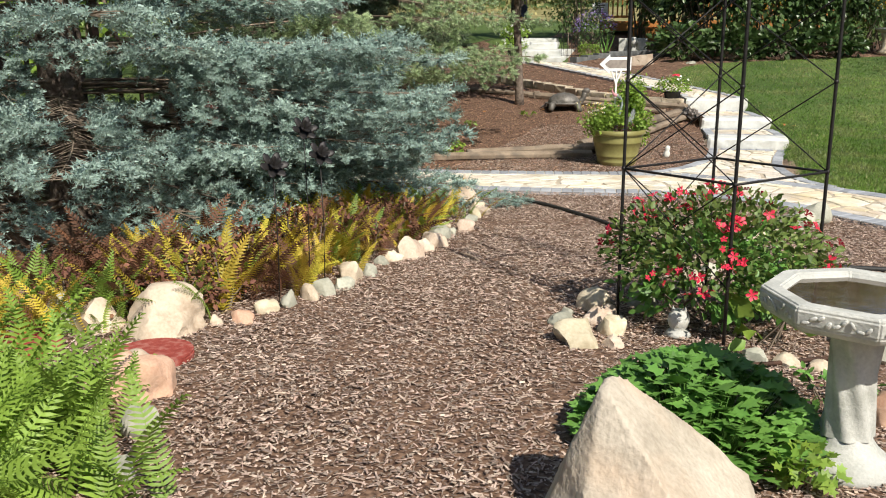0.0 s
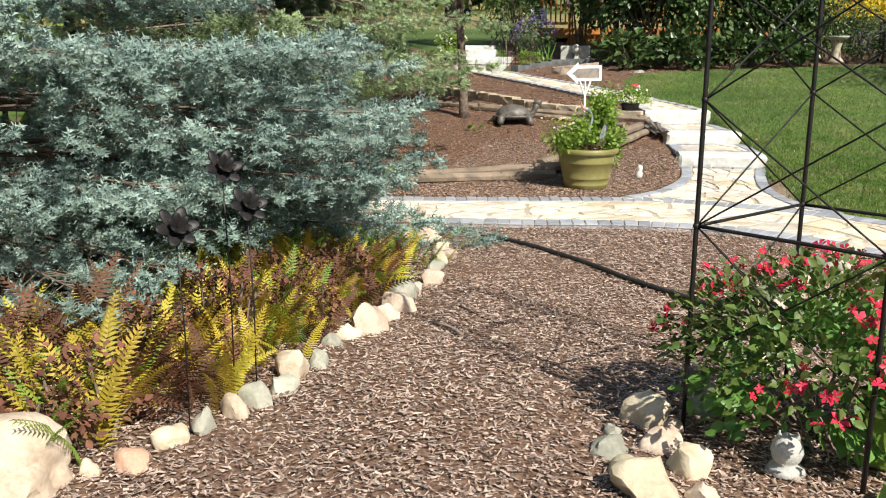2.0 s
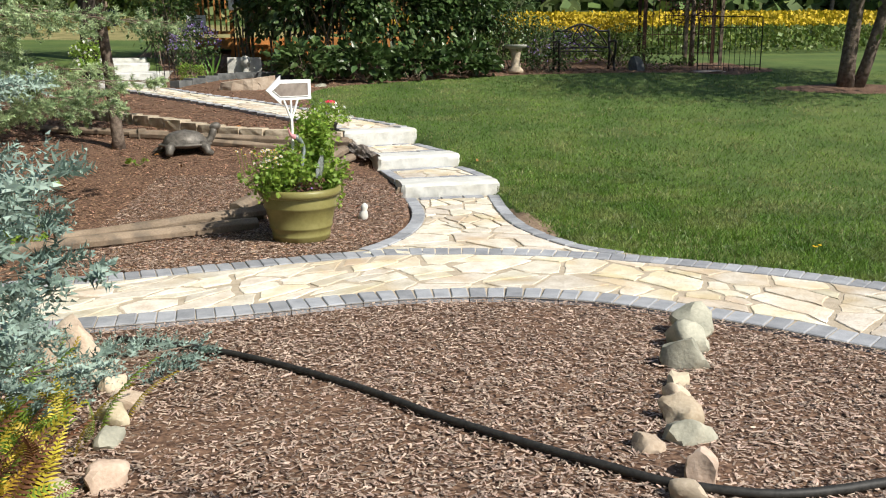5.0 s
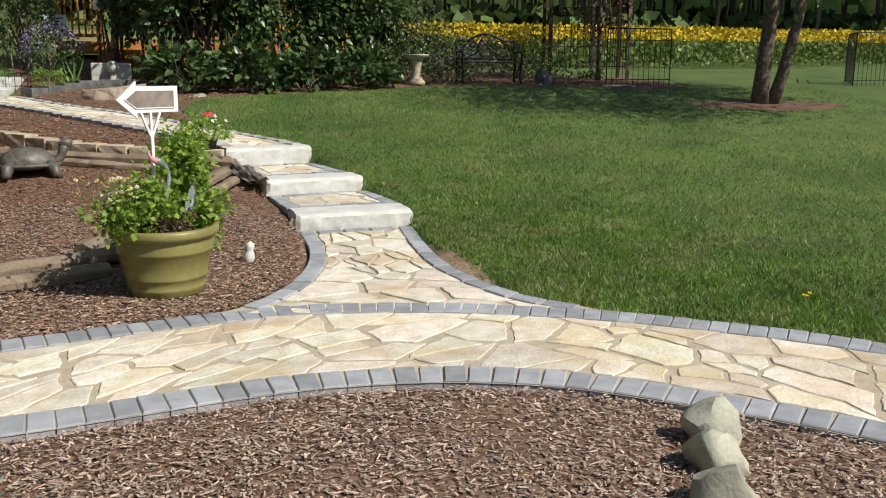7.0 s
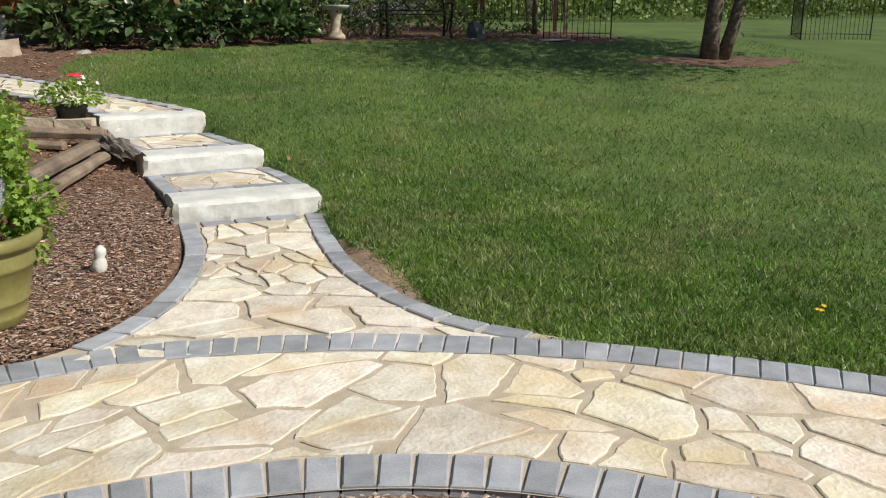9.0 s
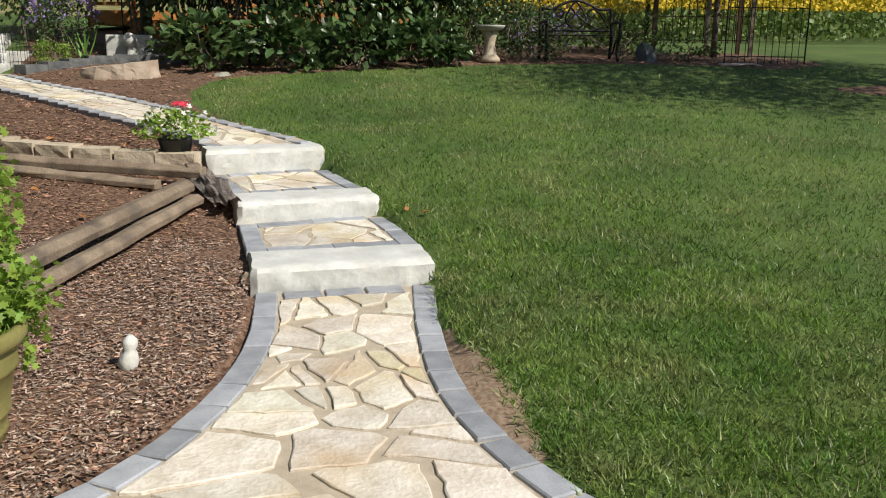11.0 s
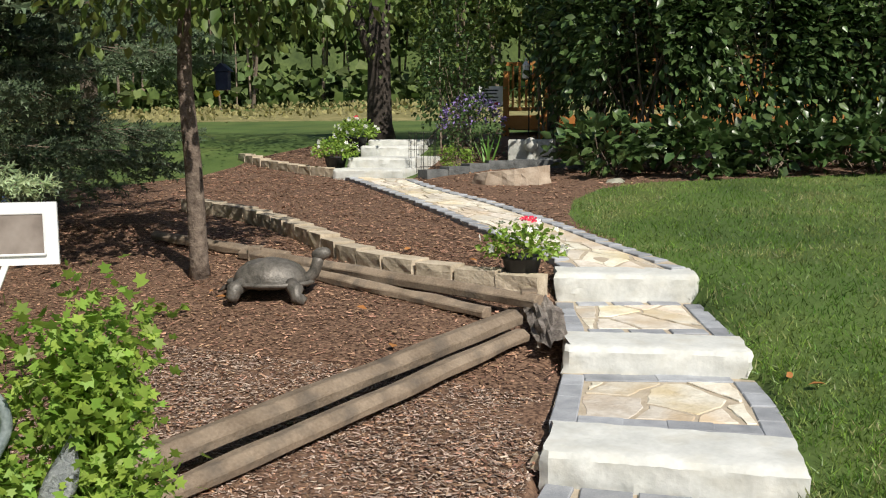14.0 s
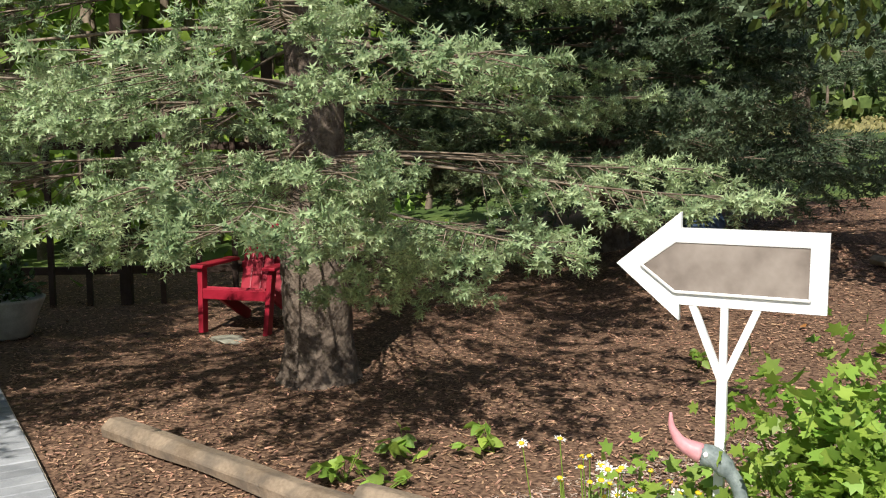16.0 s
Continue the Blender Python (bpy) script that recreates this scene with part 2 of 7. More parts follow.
def tube(points, radii, sides=8, bm=None, cap=True):
    """A tube along points, with a radius for each."""
    bm = bm or bmesh.new()
    pts = [Vector(p) for p in points]
    if not hasattr(radii, "__len__"):
        radii = [radii] * len(pts)
    rings, side = [], None
    for i, p in enumerate(pts):
        way = (pts[min(i + 1, len(pts) - 1)] - pts[max(i - 1, 0)]).normalized()
        if side is None or side.cross(way).length < 1e-3:
            side = way.orthogonal()
        side = (side - way * side.dot(way)).normalized()
        other = way.cross(side)
        rings.append([bm.verts.new(p + radii[i] * (side * math.cos(a) + other * math.sin(a))) for a in (2 * math.pi * k / sides for k in range(sides))])
    for r0, r1 in zip(rings, rings[1:]):
        for k in range(sides):
            bm.faces.new((r0[k], r0[(k + 1) % sides], r1[(k + 1) % sides], r1[k]))
    if cap:
        bm.faces.new(rings[0][::-1]), bm.faces.new(rings[-1])
    return bm


def lathe(profile, sides=32, bm=None, m=None):
    """Turns (radius, height) pairs about z."""
    bm, m = bm or bmesh.new(), m or Matrix()
    rings = [[bm.verts.new(m @ Vector((r * math.cos(2 * math.pi * k / sides), r * math.sin(2 * math.pi * k / sides), h))) for k in range(sides)] for r, h in profile]
    for r0, r1 in zip(rings, rings[1:]):
        for k in range(sides):
            bm.faces.new((r0[k], r0[(k + 1) % sides], r1[(k + 1) % sides], r1[k]))
    bm.faces.new(rings[0][::-1]), bm.faces.new(rings[-1])
    return bm


def prism(outline, z0, z1, bm=None):
    """An upright prism over a plan outline."""
    bm = bm or bmesh.new()
    lo, hi = [bm.verts.new((x, y, z0)) for x, y in outline], [bm.verts.new((x, y, z1)) for x, y in outline]
    n = len(outline)
    bm.faces.new(lo[::-1]), bm.faces.new(hi)
    for k in range(n):
        bm.faces.new((lo[k], lo[(k + 1) % n], hi[(k + 1) % n], hi[k]))
    return bm


def rock(sx, sy, sz, seed, rough=0.22, cut=0.42, level=3, flat=0.3):
    """A boulder: a sphere pushed about by noise, with faces broken flat; its foot is at z = 0."""
    bm = bmesh.new()
    bmesh.ops.create_icosphere(bm, subdivisions=level, radius=1)
    r = random.Random(seed)
    planes = [(Vector((r.gauss(0, 1), r.gauss(0, 1), r.gauss(0, 0.7))).normalized(), r.uniform(1 - cut, 0.98)) for _ in range(15)]
    off = Vector((r.uniform(-50, 50), r.uniform(-50, 50), r.uniform(-50, 50)))
    for v in bm.verts:
        p = v.co.copy()
        for nrm, d in planes:
            k = p.dot(nrm)
            if k > d:
                p -= nrm * (k - d) * 0.96
        p *= 1 + 1.3 * rough * noise.noise(p * 1.1 + off) + rough * 0.5 * noise.noise(p * 3 + off) + rough * 0.16 * noise.noise(p * 9 + off)
        p.z = max(p.z, -flat)
        v.co = Vector((p.x * sx / 2, p.y * sy / 2, (p.z + flat) * sz / (1 + flat)))
    return bm


def smooth_line(points, step):
    """Catmull-Rom through the points, resampled at even steps."""
    p = np.asarray(points, float)
    p = np.vstack((2 * p[0] - p[1], p, 2 * p[-1] - p[-2]))
    out = []
    for i in range(1, len(p) - 2):
        for u in np.linspace(0, 1, 20, endpoint=False):
            a, b, c, e = p[i - 1], p[i], p[i + 1], p[i + 2]
            out.append(0.5 * (2 * b + (c - a) * u + (2 * a - 5 * b + 4 * c - e) * u * u + (3 * b - a - 3 * c + e) * u ** 3))
    out.append(p[-2])
    out = np.array(out)
    s = np.concatenate(([0], np.cumsum(np.linalg.norm(np.diff(out, axis=0), axis=1))))
    n = max(2, int(round(s[-1] / step)) + 1)
    at = np.linspace(0, s[-1], n)
    return np.stack([np.interp(at, s, out[:, k]) for k in range(out.shape[1])], 1)


def normals_of(line):
    t = np.gradient(line[:, :2], axis=0)
    t /= np.linalg.norm(t, axis=1, keepdims=True)
    return np.stack((-t[:, 1], t[:, 0]), 1)


def inside(poly, pts):
    """Which plan points lie in a polygon."""
    poly, res = np.asarray(poly, float), np.zeros(len(pts), bool)
    for (x0, y0), (x1, y1) in zip(poly, np.roll(poly, -1, 0)):
        if y0 != y1:
            hit = ((y0 > pts[:, 1]) != (y1 > pts[:, 1])) & (pts[:, 0] < (x1 - x0) * (pts[:, 1] - y0) / (y1 - y0) + x0)
            res ^= hit
    return res


def edge_distance(poly, pts):
    """Distance to a polygon's edge, positive within."""
    poly, best = np.asarray(poly, float), np.full(len(pts), 1e9)
    for a, b in zip(poly, np.roll(poly, -1, 0)):
        e = b - a
        u = np.clip(((pts - a) @ e) / max(e @ e, 1e-9), 0, 1)
        best = np.minimum(best, np.linalg.norm(pts - a - u[:, None] * e, axis=1))
    return np.where(inside(poly, pts), best, -best)


# ---- ground heights ----
LEVEL_Y = [-200, -30, 3, 5, 7, 9, 11, 12, 13.5, 14.5, 16, 17.5, 20, 21, 23, 26, 33, 60, 200, 900]
LEVEL_Z = [0, 0, -0.02, -0.05, -0.15, -0.17, -0.17, -0.14, -0.04, 0.10, 0.32, 0.46, 0.71, 0.81, 1.0, 1.18, 1.42, 2.6, 6, 8]
_yy = np.linspace(-200, 900, 22001)
_zz = np.convolve(np.pad(np.interp(_yy, LEVEL_Y, LEVEL_Z), 10, "edge"), np.ones(21) / 21, "valid")


def ground_at(x, y):
    """The height of the ground."""
    x, y = np.asarray(x, float), np.asarray(y, float)
    z = np.interp(y, _yy, _zz)
    s = np.clip((y - 22) / 3.0, 0, 1) * np.clip((-3.5 - x) / 2.0, 0, 1)
    hill = np.clip((y - 28) / 24, 0, 1) * np.clip((-2 - x) / 8, 0, 1)
    dip = np.interp(y, [13.0, 13.6, 14.4, 15.0, 15.9, 16.6], [0, 0.05, 0.085, 0.045, 0.08, 0])
    z = z - dip * np.exp(-((x - np.interp(y, [13, 16.5], [-1.05, -1.95])) / 1.0) ** 2)
    return z + 0.28 * s * np.exp(-np.maximum(0, y - 27) / 12) + 0.9 * hill


def gz(x, y):
    return float(ground_at(x, y))


# ---- the plan: edges of the paved ways ----
NEAR = smooth_line([(-10.5, 7.35), (-9, 7.7), (-7.3, 8.05), (-5.2, 8.42), (-3.9, 8.70), (-2.89, 8.91), (-2.47, 9.02), (-1.91, 9.18), (-1.49, 9.25), (-0.95, 9.23), (-0.43, 9.07), (0.01, 8.79), (0.39, 8.5), (0.66, 8.25), (1.5, 7.4), (2.6, 6.1), (3.6, 4.6)], 0.02)
FAR = smooth_line([(-10.5, 8.85), (-9, 9.15), (-7.33, 9.47), (-5.2, 9.83), (-4.16, 9.99), (-3.28, 10.26), (-2.72, 10.45), (-2.09, 10.65), (-1.53, 10.74), (-0.81, 10.67), (-0.33, 10.53), (0.28, 10.30), (0.64, 10.1), (1.17, 9.75), (1.57, 9.42), (2.5, 8.5), (3.6, 7.1), (4.7, 5.5)], 0.02)
BR_L = smooth_line([(-2.22, 10.62), (-1.98, 10.80), (-1.74, 11.18), (-1.57, 11.76), (-1.52, 12.4), (-1.58, 13.16)], 0.02)
BR_R = smooth_line([(0.36, 10.29), (-0.09, 10.69), (-0.35, 11.21), (-0.49, 11.79), (-0.53, 12.5), (-0.52, 13.34)], 0.02)
UP_L = smooth_line([(-2.40, 16.22), (-2.56, 16.5), (-3.02, 17.0), (-3.59, 17.55), (-4.4, 18.38), (-5.23, 19.19), (-6.1, 20.0), (-6.98, 20.8)], 0.02)
UP_R = smooth_line([(-1.47, 16.46), (-1.72, 16.72), (-2.25, 17.27), (-2.8, 17.9), (-3.39, 18.5), (-4.05, 19.15), (-4.74, 19.71), (-5.3, 20.2), (-5.88, 20.8)], 0.02)
STEPS = [(-1.60, -0.52, 13.26, 0.40, -0.145, 0.02), (-1.87, -0.84, 14.61, 0.38, 0.02, 0.17), (-2.33, -1.33, 16.03, 0.34, 0.19, 0.37)]
SLANTS = [0.19, 0.29, 0.33]
SIDE_L = [(-1.60, 13.165), (-1.73, 13.8), (-1.87, 14.465), (-2.0, 14.95), (-2.2, 15.45), (-2.33, 15.865), (-2.40, 16.22)]
SIDE_R = [(-0.52, 13.355), (-0.60, 13.85), (-0.70, 14.3), (-0.84, 14.755), (-0.98, 15.15), (-1.17, 15.7), (-1.33, 16.195), (-1.47, 16.46)]
PATH_CROSS = np.vstack((NEAR[::8], FAR[::-8]))
PATH_UP = np.vstack((BR_L[::8], SIDE_L, UP_L[::8], UP_R[::-8], SIDE_R[::-1], BR_R[::-8]))
LAWN_C = [(-2.25, 17.27), (-2.6, 17.75), (-3.0, 18.6), (-3.2, 19.5), (-3.1, 20.4), (-2.6, 21.0), (-1.6, 21.45), (0, 22.1), (1.2, 22.5), (3, 22.7), (4.6, 22.6), (5.6, 22.0), (6.6, 22.6)]
BED_FRONT = np.vstack(([(9, -6), (-12, -6), (-12, 7.0)], NEAR[::8], [(9, 4.0)]))
BED_ISLAND = np.vstack((FAR[:430:8], BR_L[::8], SIDE_L, UP_L[::8], [(-7.4, 21.3), (-8.2, 22.9), (-9.4, 24.2), (-9.9, 22.6), (-9.6, 20.8), (-10.3, 19.6), (-12.5, 18.2), (-14, 14), (-13.5, 8.2)]))
BED_BACK = np.vstack((UP_R[:40:-8][::-1], [(-6.6, 23.4), (-8, 27), (2, 27), (6, 26), (6.8, 23.2), (6.6, 22.7), (5.6, 22.1)], LAWN_C[-3:0:-1]))
BED_BIRCH = [(7.0 + 1.5 * math.cos(a) * (1 + 0.08 * math.sin(3 * a)), 19.9 + 0.6 * math.sin(a) * (1 + 0.1 * math.cos(4 * a))) for a in np.linspace(0, 2 * math.pi, 32, endpoint=False)]


def path_top(x, y):
    """The height of the paved surface."""
    for (x0, x1, front, depth, z0, z1), slant in zip(STEPS[::-1], SLANTS[::-1]):
        if y >= front + slant * ((x - x0) / (x1 - x0) - 0.5) + 0.04:
            return z1 - 0.005 if front < 15.7 else max(z1 - 0.005, gz(x, y) + 0.03)
    return -0.155 + 0.02 * max(0.0, min(1.0, (y - 11) / 2))


def bare_soil(pts):
    """How far points lie from the worn strip of soil along the lawn's edge."""
    line = BR_R[40:125:6]
    d = np.min(np.linalg.norm(pts[:, None] - line[None], axis=2), 1)
    mid = np.exp(-((pts[:, 1] - 11.75) / 0.55) ** 2)
    return d / (0.05 + 0.30 * mid)


def ground():
    """One sheet: lawn, beds of bark, bare soil and meadow, to the horizon."""
    xs = np.unique(np.concatenate((-np.geomspace(11.05, 900, 34), np.arange(-11, 9.01, 0.1), np.geomspace(9.1, 900, 34))))
    ys = np.unique(np.concatenate((-np.geomspace(2.1, 900, 20), np.arange(-2, 24, 0.1), np.geomspace(24.1, 900, 40))))
    gx, gy = np.meshgrid(xs, ys)
    pts = np.stack((gx.ravel(), gy.ravel()), 1)
    z = ground_at(pts[:, 0], pts[:, 1])
    paved = np.maximum(edge_distance(PATH_CROSS, pts), edge_distance(PATH_UP, pts))
    beds = [edge_distance(b, pts) for b in (BED_FRONT, BED_ISLAND, BED_BACK, BED_BIRCH)]
    bed = np.max(beds, 0)
    bed = np.where((paved > -0.16) & (bed > -0.09), np.maximum(bed, 0.15), bed)
    fine = np.array([noise.noise(Vector((x * 1.7, y * 1.7, 3))) if -12 < x < 10 and -3 < y < 25 else 0 for x, y in pts])
    z = z + fine * 0.018 * np.clip(bed / 0.3, 0, 1) * (paved < -0.08) - 0.26 * np.clip(paved / 0.12 - 1.6, 0, 1)
    z -= 0.03 * np.clip(1 - np.abs(paved + 0.05) / 0.1, 0, 1) * (bed > -0.3)
    beside = (pts[:, 1] > 13.45) & (pts[:, 1] < 16.3) & (paved < 0) & (paved > -0.7)
    tread = np.interp(pts[:, 1], [13.2, 13.7, 14.5, 15.0, 16.0, 16.4], [-0.13, -0.02, 0.0, 0.13, 0.16, 0.34])
    z = np.where(beside, np.maximum(z, tread - np.clip(-paved - 0.15, 0, 1) * 0.25), z)
    paving = np.where(pts[:, 1] < 13.4, -0.155, np.where(pts[:, 1] < 14.8, 0.01, np.where(pts[:, 1] < 16.25, 0.15, 0.9)))
    z = np.where(paved > -0.03, np.minimum(z, paving - 0.035), z)
    idx = np.arange(len(pts)).reshape(gx.shape)
    f = np.stack((idx[:-1, :-1], idx[:-1, 1:], idx[1:, 1:], idx[1:, :-1]), -1).reshape(-1, 4)
    ob = raw("ground", np.column_stack((pts, z)), f, ground_material(), smooth=True)
    meadow = np.clip((pts[:, 1] - 32 + 0.15 * pts[:, 0]) / 3, 0, 1) * np.clip(1.2 - (pts[:, 1] - 41) / 9, 0, 1) * np.clip((-2 - pts[:, 0]) / 3, 0, 1)
    bare = np.clip(1.1 - bare_soil(pts), 0, 1) * (bed < 0.0)
    att = ob.data.attributes.new("zone", "FLOAT_COLOR", "POINT")
    att.data.foreach_set("color", np.stack((np.clip(bed / 0.16 + 0.55, 0, 1), meadow, bare, np.ones(len(pts))), 1).astype(np.float32).ravel())
    return tagged(ob, "mown green lawn with brown bark mulch beds", "ground", kind="structure")


def ground_material():
    m = mat("ground", (0.04, 0.075, 0.013), (0.10, 0.155, 0.032), 0.8, 30, 0.95, 0.3, c3=(0.13, 0.155, 0.038), amount3=0.4, scale3=0.9)
    n, l = m.node_tree.nodes, m.node_tree.links
    b = n["Principled BSDF"]
    lawn = b.inputs["Base Color"].links[0].from_socket
    zone, split = n.new("ShaderNodeVertexColor"), n.new("ShaderNodeSeparateColor")
    zone.layer_name = "zone"
    l.new(zone.outputs[0], split.inputs[0])
    geo = n.new("ShaderNodeNewGeometry")
    last = lawn
    plans = [("Red", (0.055, 0.027, 0.016), (0.24, 0.145, 0.092), 40, 0.25), ("Green", (0.16, 0.15, 0.05), (0.30, 0.26, 0.11), 2, 0.5), ("Blue", (0.20, 0.13, 0.08), (0.34, 0.25, 0.17), 40, 0.5)]
    for channel, c1, c2, s, jitter in plans:
        tex, wob = n.new("ShaderNodeTexNoise"), n.new("ShaderNodeTexNoise")
        tex.inputs["Scale"].default_value, tex.inputs["Detail"].default_value = s, 5
        wob.inputs["Scale"].default_value, wob.inputs["Detail"].default_value = 9, 4
        l.new(geo.outputs["Position"], tex.inputs["Vector"]), l.new(geo.outputs["Position"], wob.inputs["Vector"])
        rr = n.new("ShaderNodeMapRange")
        rr.inputs[1].default_value, rr.inputs[2].default_value = 0.35, 0.65
        l.new(tex.outputs[0], rr.inputs[0])
        colour = n.new("ShaderNodeMix")
        colour.data_type = "RGBA"
        colour.inputs[6].default_value, colour.inputs[7].default_value = (*c1, 1), (*c2, 1)
        l.new(rr.outputs[0], colour.inputs[0])
        shift = n.new("ShaderNodeMath")
        shift.operation, shift.inputs[1].default_value = "MULTIPLY_ADD", jitter
        l.new(wob.outputs[0], shift.inputs[0]), l.new(split.outputs[channel], shift.inputs[2])
        step = n.new("ShaderNodeMapRange")
        step.inputs[1].default_value, step.inputs[2].default_value = 0.45 + jitter / 2, 0.55 + jitter / 2
        l.new(shift.outputs[0], step.inputs[0])
        mx = n.new("ShaderNodeMix")
        mx.data_type = "RGBA"
        l.new(step.outputs[0], mx.inputs[0]), l.new(last, mx.inputs[6]), l.new(colour.outputs[2], mx.inputs[7])
        last = mx.outputs[2]
    l.new(last, b.inputs["Base Color"])
    return m


ground()


def bark_chips(name, poly, box_, n, seed, label, material=None, scale=1.0):
    """Loose shredded bark: slivers lying this way and that, as one covering."""
    r = np.random.default_rng(seed)
    pts = np.stack((r.uniform(box_[0], box_[2], n), r.uniform(box_[1], box_[3], n)), 1)
    pts = pts[edge_distance(poly, pts) > 0.03]
    k = len(pts)
    z = ground_at(pts[:, 0], pts[:, 1]) + r.uniform(0.002, 0.015, k)
    a = r.uniform(0, 2 * np.pi, k)
    fw = np.stack((np.cos(a), np.sin(a), r.normal(0, 0.13, k)), 1)
    rot = turns(fw, spin=r.normal(0, 0.28, k))
    t = np.array([(-0.5, -0.4, 0), (0.3, -0.5, 0.12), (0.45, 0.45, 0), (-0.3, 0.5, 0.12)])
    tf = np.array([(0, 1, 2), (0, 2, 3)])
    size = scale * np.stack((r.uniform(0.004, 0.013, k), r.gamma(3, 0.0062, k) + 0.006, np.full(k, 0.008)), 1)
    v, f = spread(t, tf, np.column_stack((pts, z)), rot, size)
    return tagged(raw(name, v, f, material or M_CHIP), label, "mulch", kind="stuff")


bark_chips("bark_mulch", BED_FRONT, (-4.2, 1.5, 2.0, 9.3), 165000, 1, "loose brown and silvery shredded bark mulch on the ground")
bark_chips("bark_mulch", BED_ISLAND, (-8.5, 9.5, -1.3, 17), 70000, 2, "loose brown bark mulch in the island bed", M_CHIPR, 1.2)
bark_chips("bark_mulch", BED_ISLAND, (-4.4, 10.2, -1.3, 14.0), 36000, 5, "faded silvery bark mulch over the brown mulch")
bark_chips("bark_mulch", BED_ISLAND, (-12.5, 8.5, -8.4, 16), 18000, 6, "dark bark mulch under the spruces", M_CHIPR, 1.4)
bark_chips("bark_mulch", BED_ISLAND, (-10, 16, -2, 24), 42000, 3, "brown bark mulch in the upper bed", M_CHIPR, 1.6)
bark_chips("bark_mulch", BED_BACK, (-8, 17, 6.8, 24), 24000, 4, "brown bark mulch under the shrubs", M_CHIPR, 1.8)


def grass(name, box_, n, height, seed, label, fall=0.075, material=None, dry=None, drift=0.09):
    r = np.random.default_rng(seed)
    pts = np.stack((r.uniform(box_[0], box_[2], n), r.uniform(box_[1], box_[3], n)), 1)
    out = np.max([edge_distance(p, pts) for p in (BED_FRONT, BED_ISLAND, BED_BACK, BED_BIRCH, PATH_CROSS, PATH_UP)], 0)
    bare = bare_soil(pts) < 0.5 + r.normal(0, 0.12, n)
    thin = np.clip(1.25 - fall * (pts[:, 1] - 8.5) - drift * np.maximum(0, pts[:, 0] - 1), 0.12 if drift < 0.2 else 0, 1)
    off_bed = (edge_distance(BED_FRONT, pts) < -0.14) & (edge_distance(BED_ISLAND, pts) < -0.14)
    pts = pts[(out < r.uniform(-0.06, 0.035, n)) & off_bed & ~bare & (r.random(n) < thin)]
    if dry is not None:
        patch = np.array([noise.noise(Vector((x * 0.9 + 7, y * 1.6, 5))) + 0.5 * noise.noise(Vector((x * 3, y * 5, 8))) for x, y in pts])
        pts = pts[patch + r.normal(0, 0.16, len(pts)) > dry]
    k = len(pts)
    clump = np.array([noise.noise(Vector((x * 6, y * 6, 2))) for x, y in pts])
    fw = np.stack((r.normal(0, 0.75, k), r.normal(0, 0.75, k), np.ones(k)), 1)
    rot = turns(fw, spin=r.uniform(0, 6.3, k))
    t = np.array([(-0.5, 0, 0), (0.5, 0, 0), (0.0, 1, 0.25)])
    size = np.stack((r.uniform(0.005, 0.0105, k), height * r.uniform(0.45, 1.3, k) * (1 + 0.6 * clump), np.full(k, height)), 1)
    v, f = spread(t, [(0, 1, 2)], np.column_stack((pts, ground_at(pts[:, 0], pts[:, 1]) - 0.005)), rot, size)
    return tagged(raw(name, v, f, material or M_GRASS), label, "grass", kind="stuff")


grass("lawn_grass", (-3.4, 7.0, 9.5, 22.6), 480000, 0.052, 11, "mown green lawn grass beside the paved path")
grass("lawn_grass", (-1.6, 8.0, 3.9, 16.5), 300000, 0.048, 12, "dense short lawn grass along the path's edge", 0.17, drift=0.42)
grass("dry_grass", (-3.0, 8.5, 8.0, 21.5), 130000, 0.056, 13, "pale dry grass blades scattered through the lawn", 0.05, M_DRYGRASS, 0.22)

# ---- plants: shared parts ----


def sticks(p0, p1, r0, r1):
    """Many thin three-sided rods."""
    p0, p1 = np.asarray(p0, float), np.asarray(p1, float)
    n = len(p0)
    rot = turns(p1 - p0)
    a = np.array([0, 2.094, 4.189])
    ring = np.stack((np.cos(a), np.zeros(3), np.sin(a)), 1)
    r0, r1 = np.broadcast_to(r0, n), np.broadcast_to(r1, n)
    lo = p0[:, None] + np.einsum("nij,kj->nki", rot, ring) * r0[:, None, None]
    hi = p1[:, None] + np.einsum("nij,kj->nki", rot, ring) * r1[:, None, None]
    v = np.concatenate((lo, hi), 1).reshape(-1, 3)
    f = np.array([(0, 1, 4, 3), (1, 2, 5, 4), (2, 0, 3, 5)])
    return v, (f[None] + (np.arange(n) * 6)[:, None, None]).reshape(-1, 4)


def sprig_template(seed, needles=32, fat=0.3):
    """A spruce tip: needles all round a short shoot that lies along y."""
    r = np.random.default_rng(seed)
    v, f = [], []
    for i in range(needles):
        s = (i + 0.5) / needles
        a = i * 2.4 + r.uniform(-0.3, 0.3)
        out = np.array([math.cos(a), 0, math.sin(a) * 0.8 + 0.15])
        base = np.array([0, s, 0])
        length = fat * (1 - 0.4 * s ** 3)
        tip = base + length * (out * 0.95 + np.array([0, 0.45, 0]))
        side = np.cross(out, (0, 1, 0))
        side = side / np.linalg.norm(side) * 0.15 * fat
        k = len(v)
        v += [base - side, base + side, tip]
        f.append((k, k + 1, k + 2))
    return np.array(v), np.array(f)


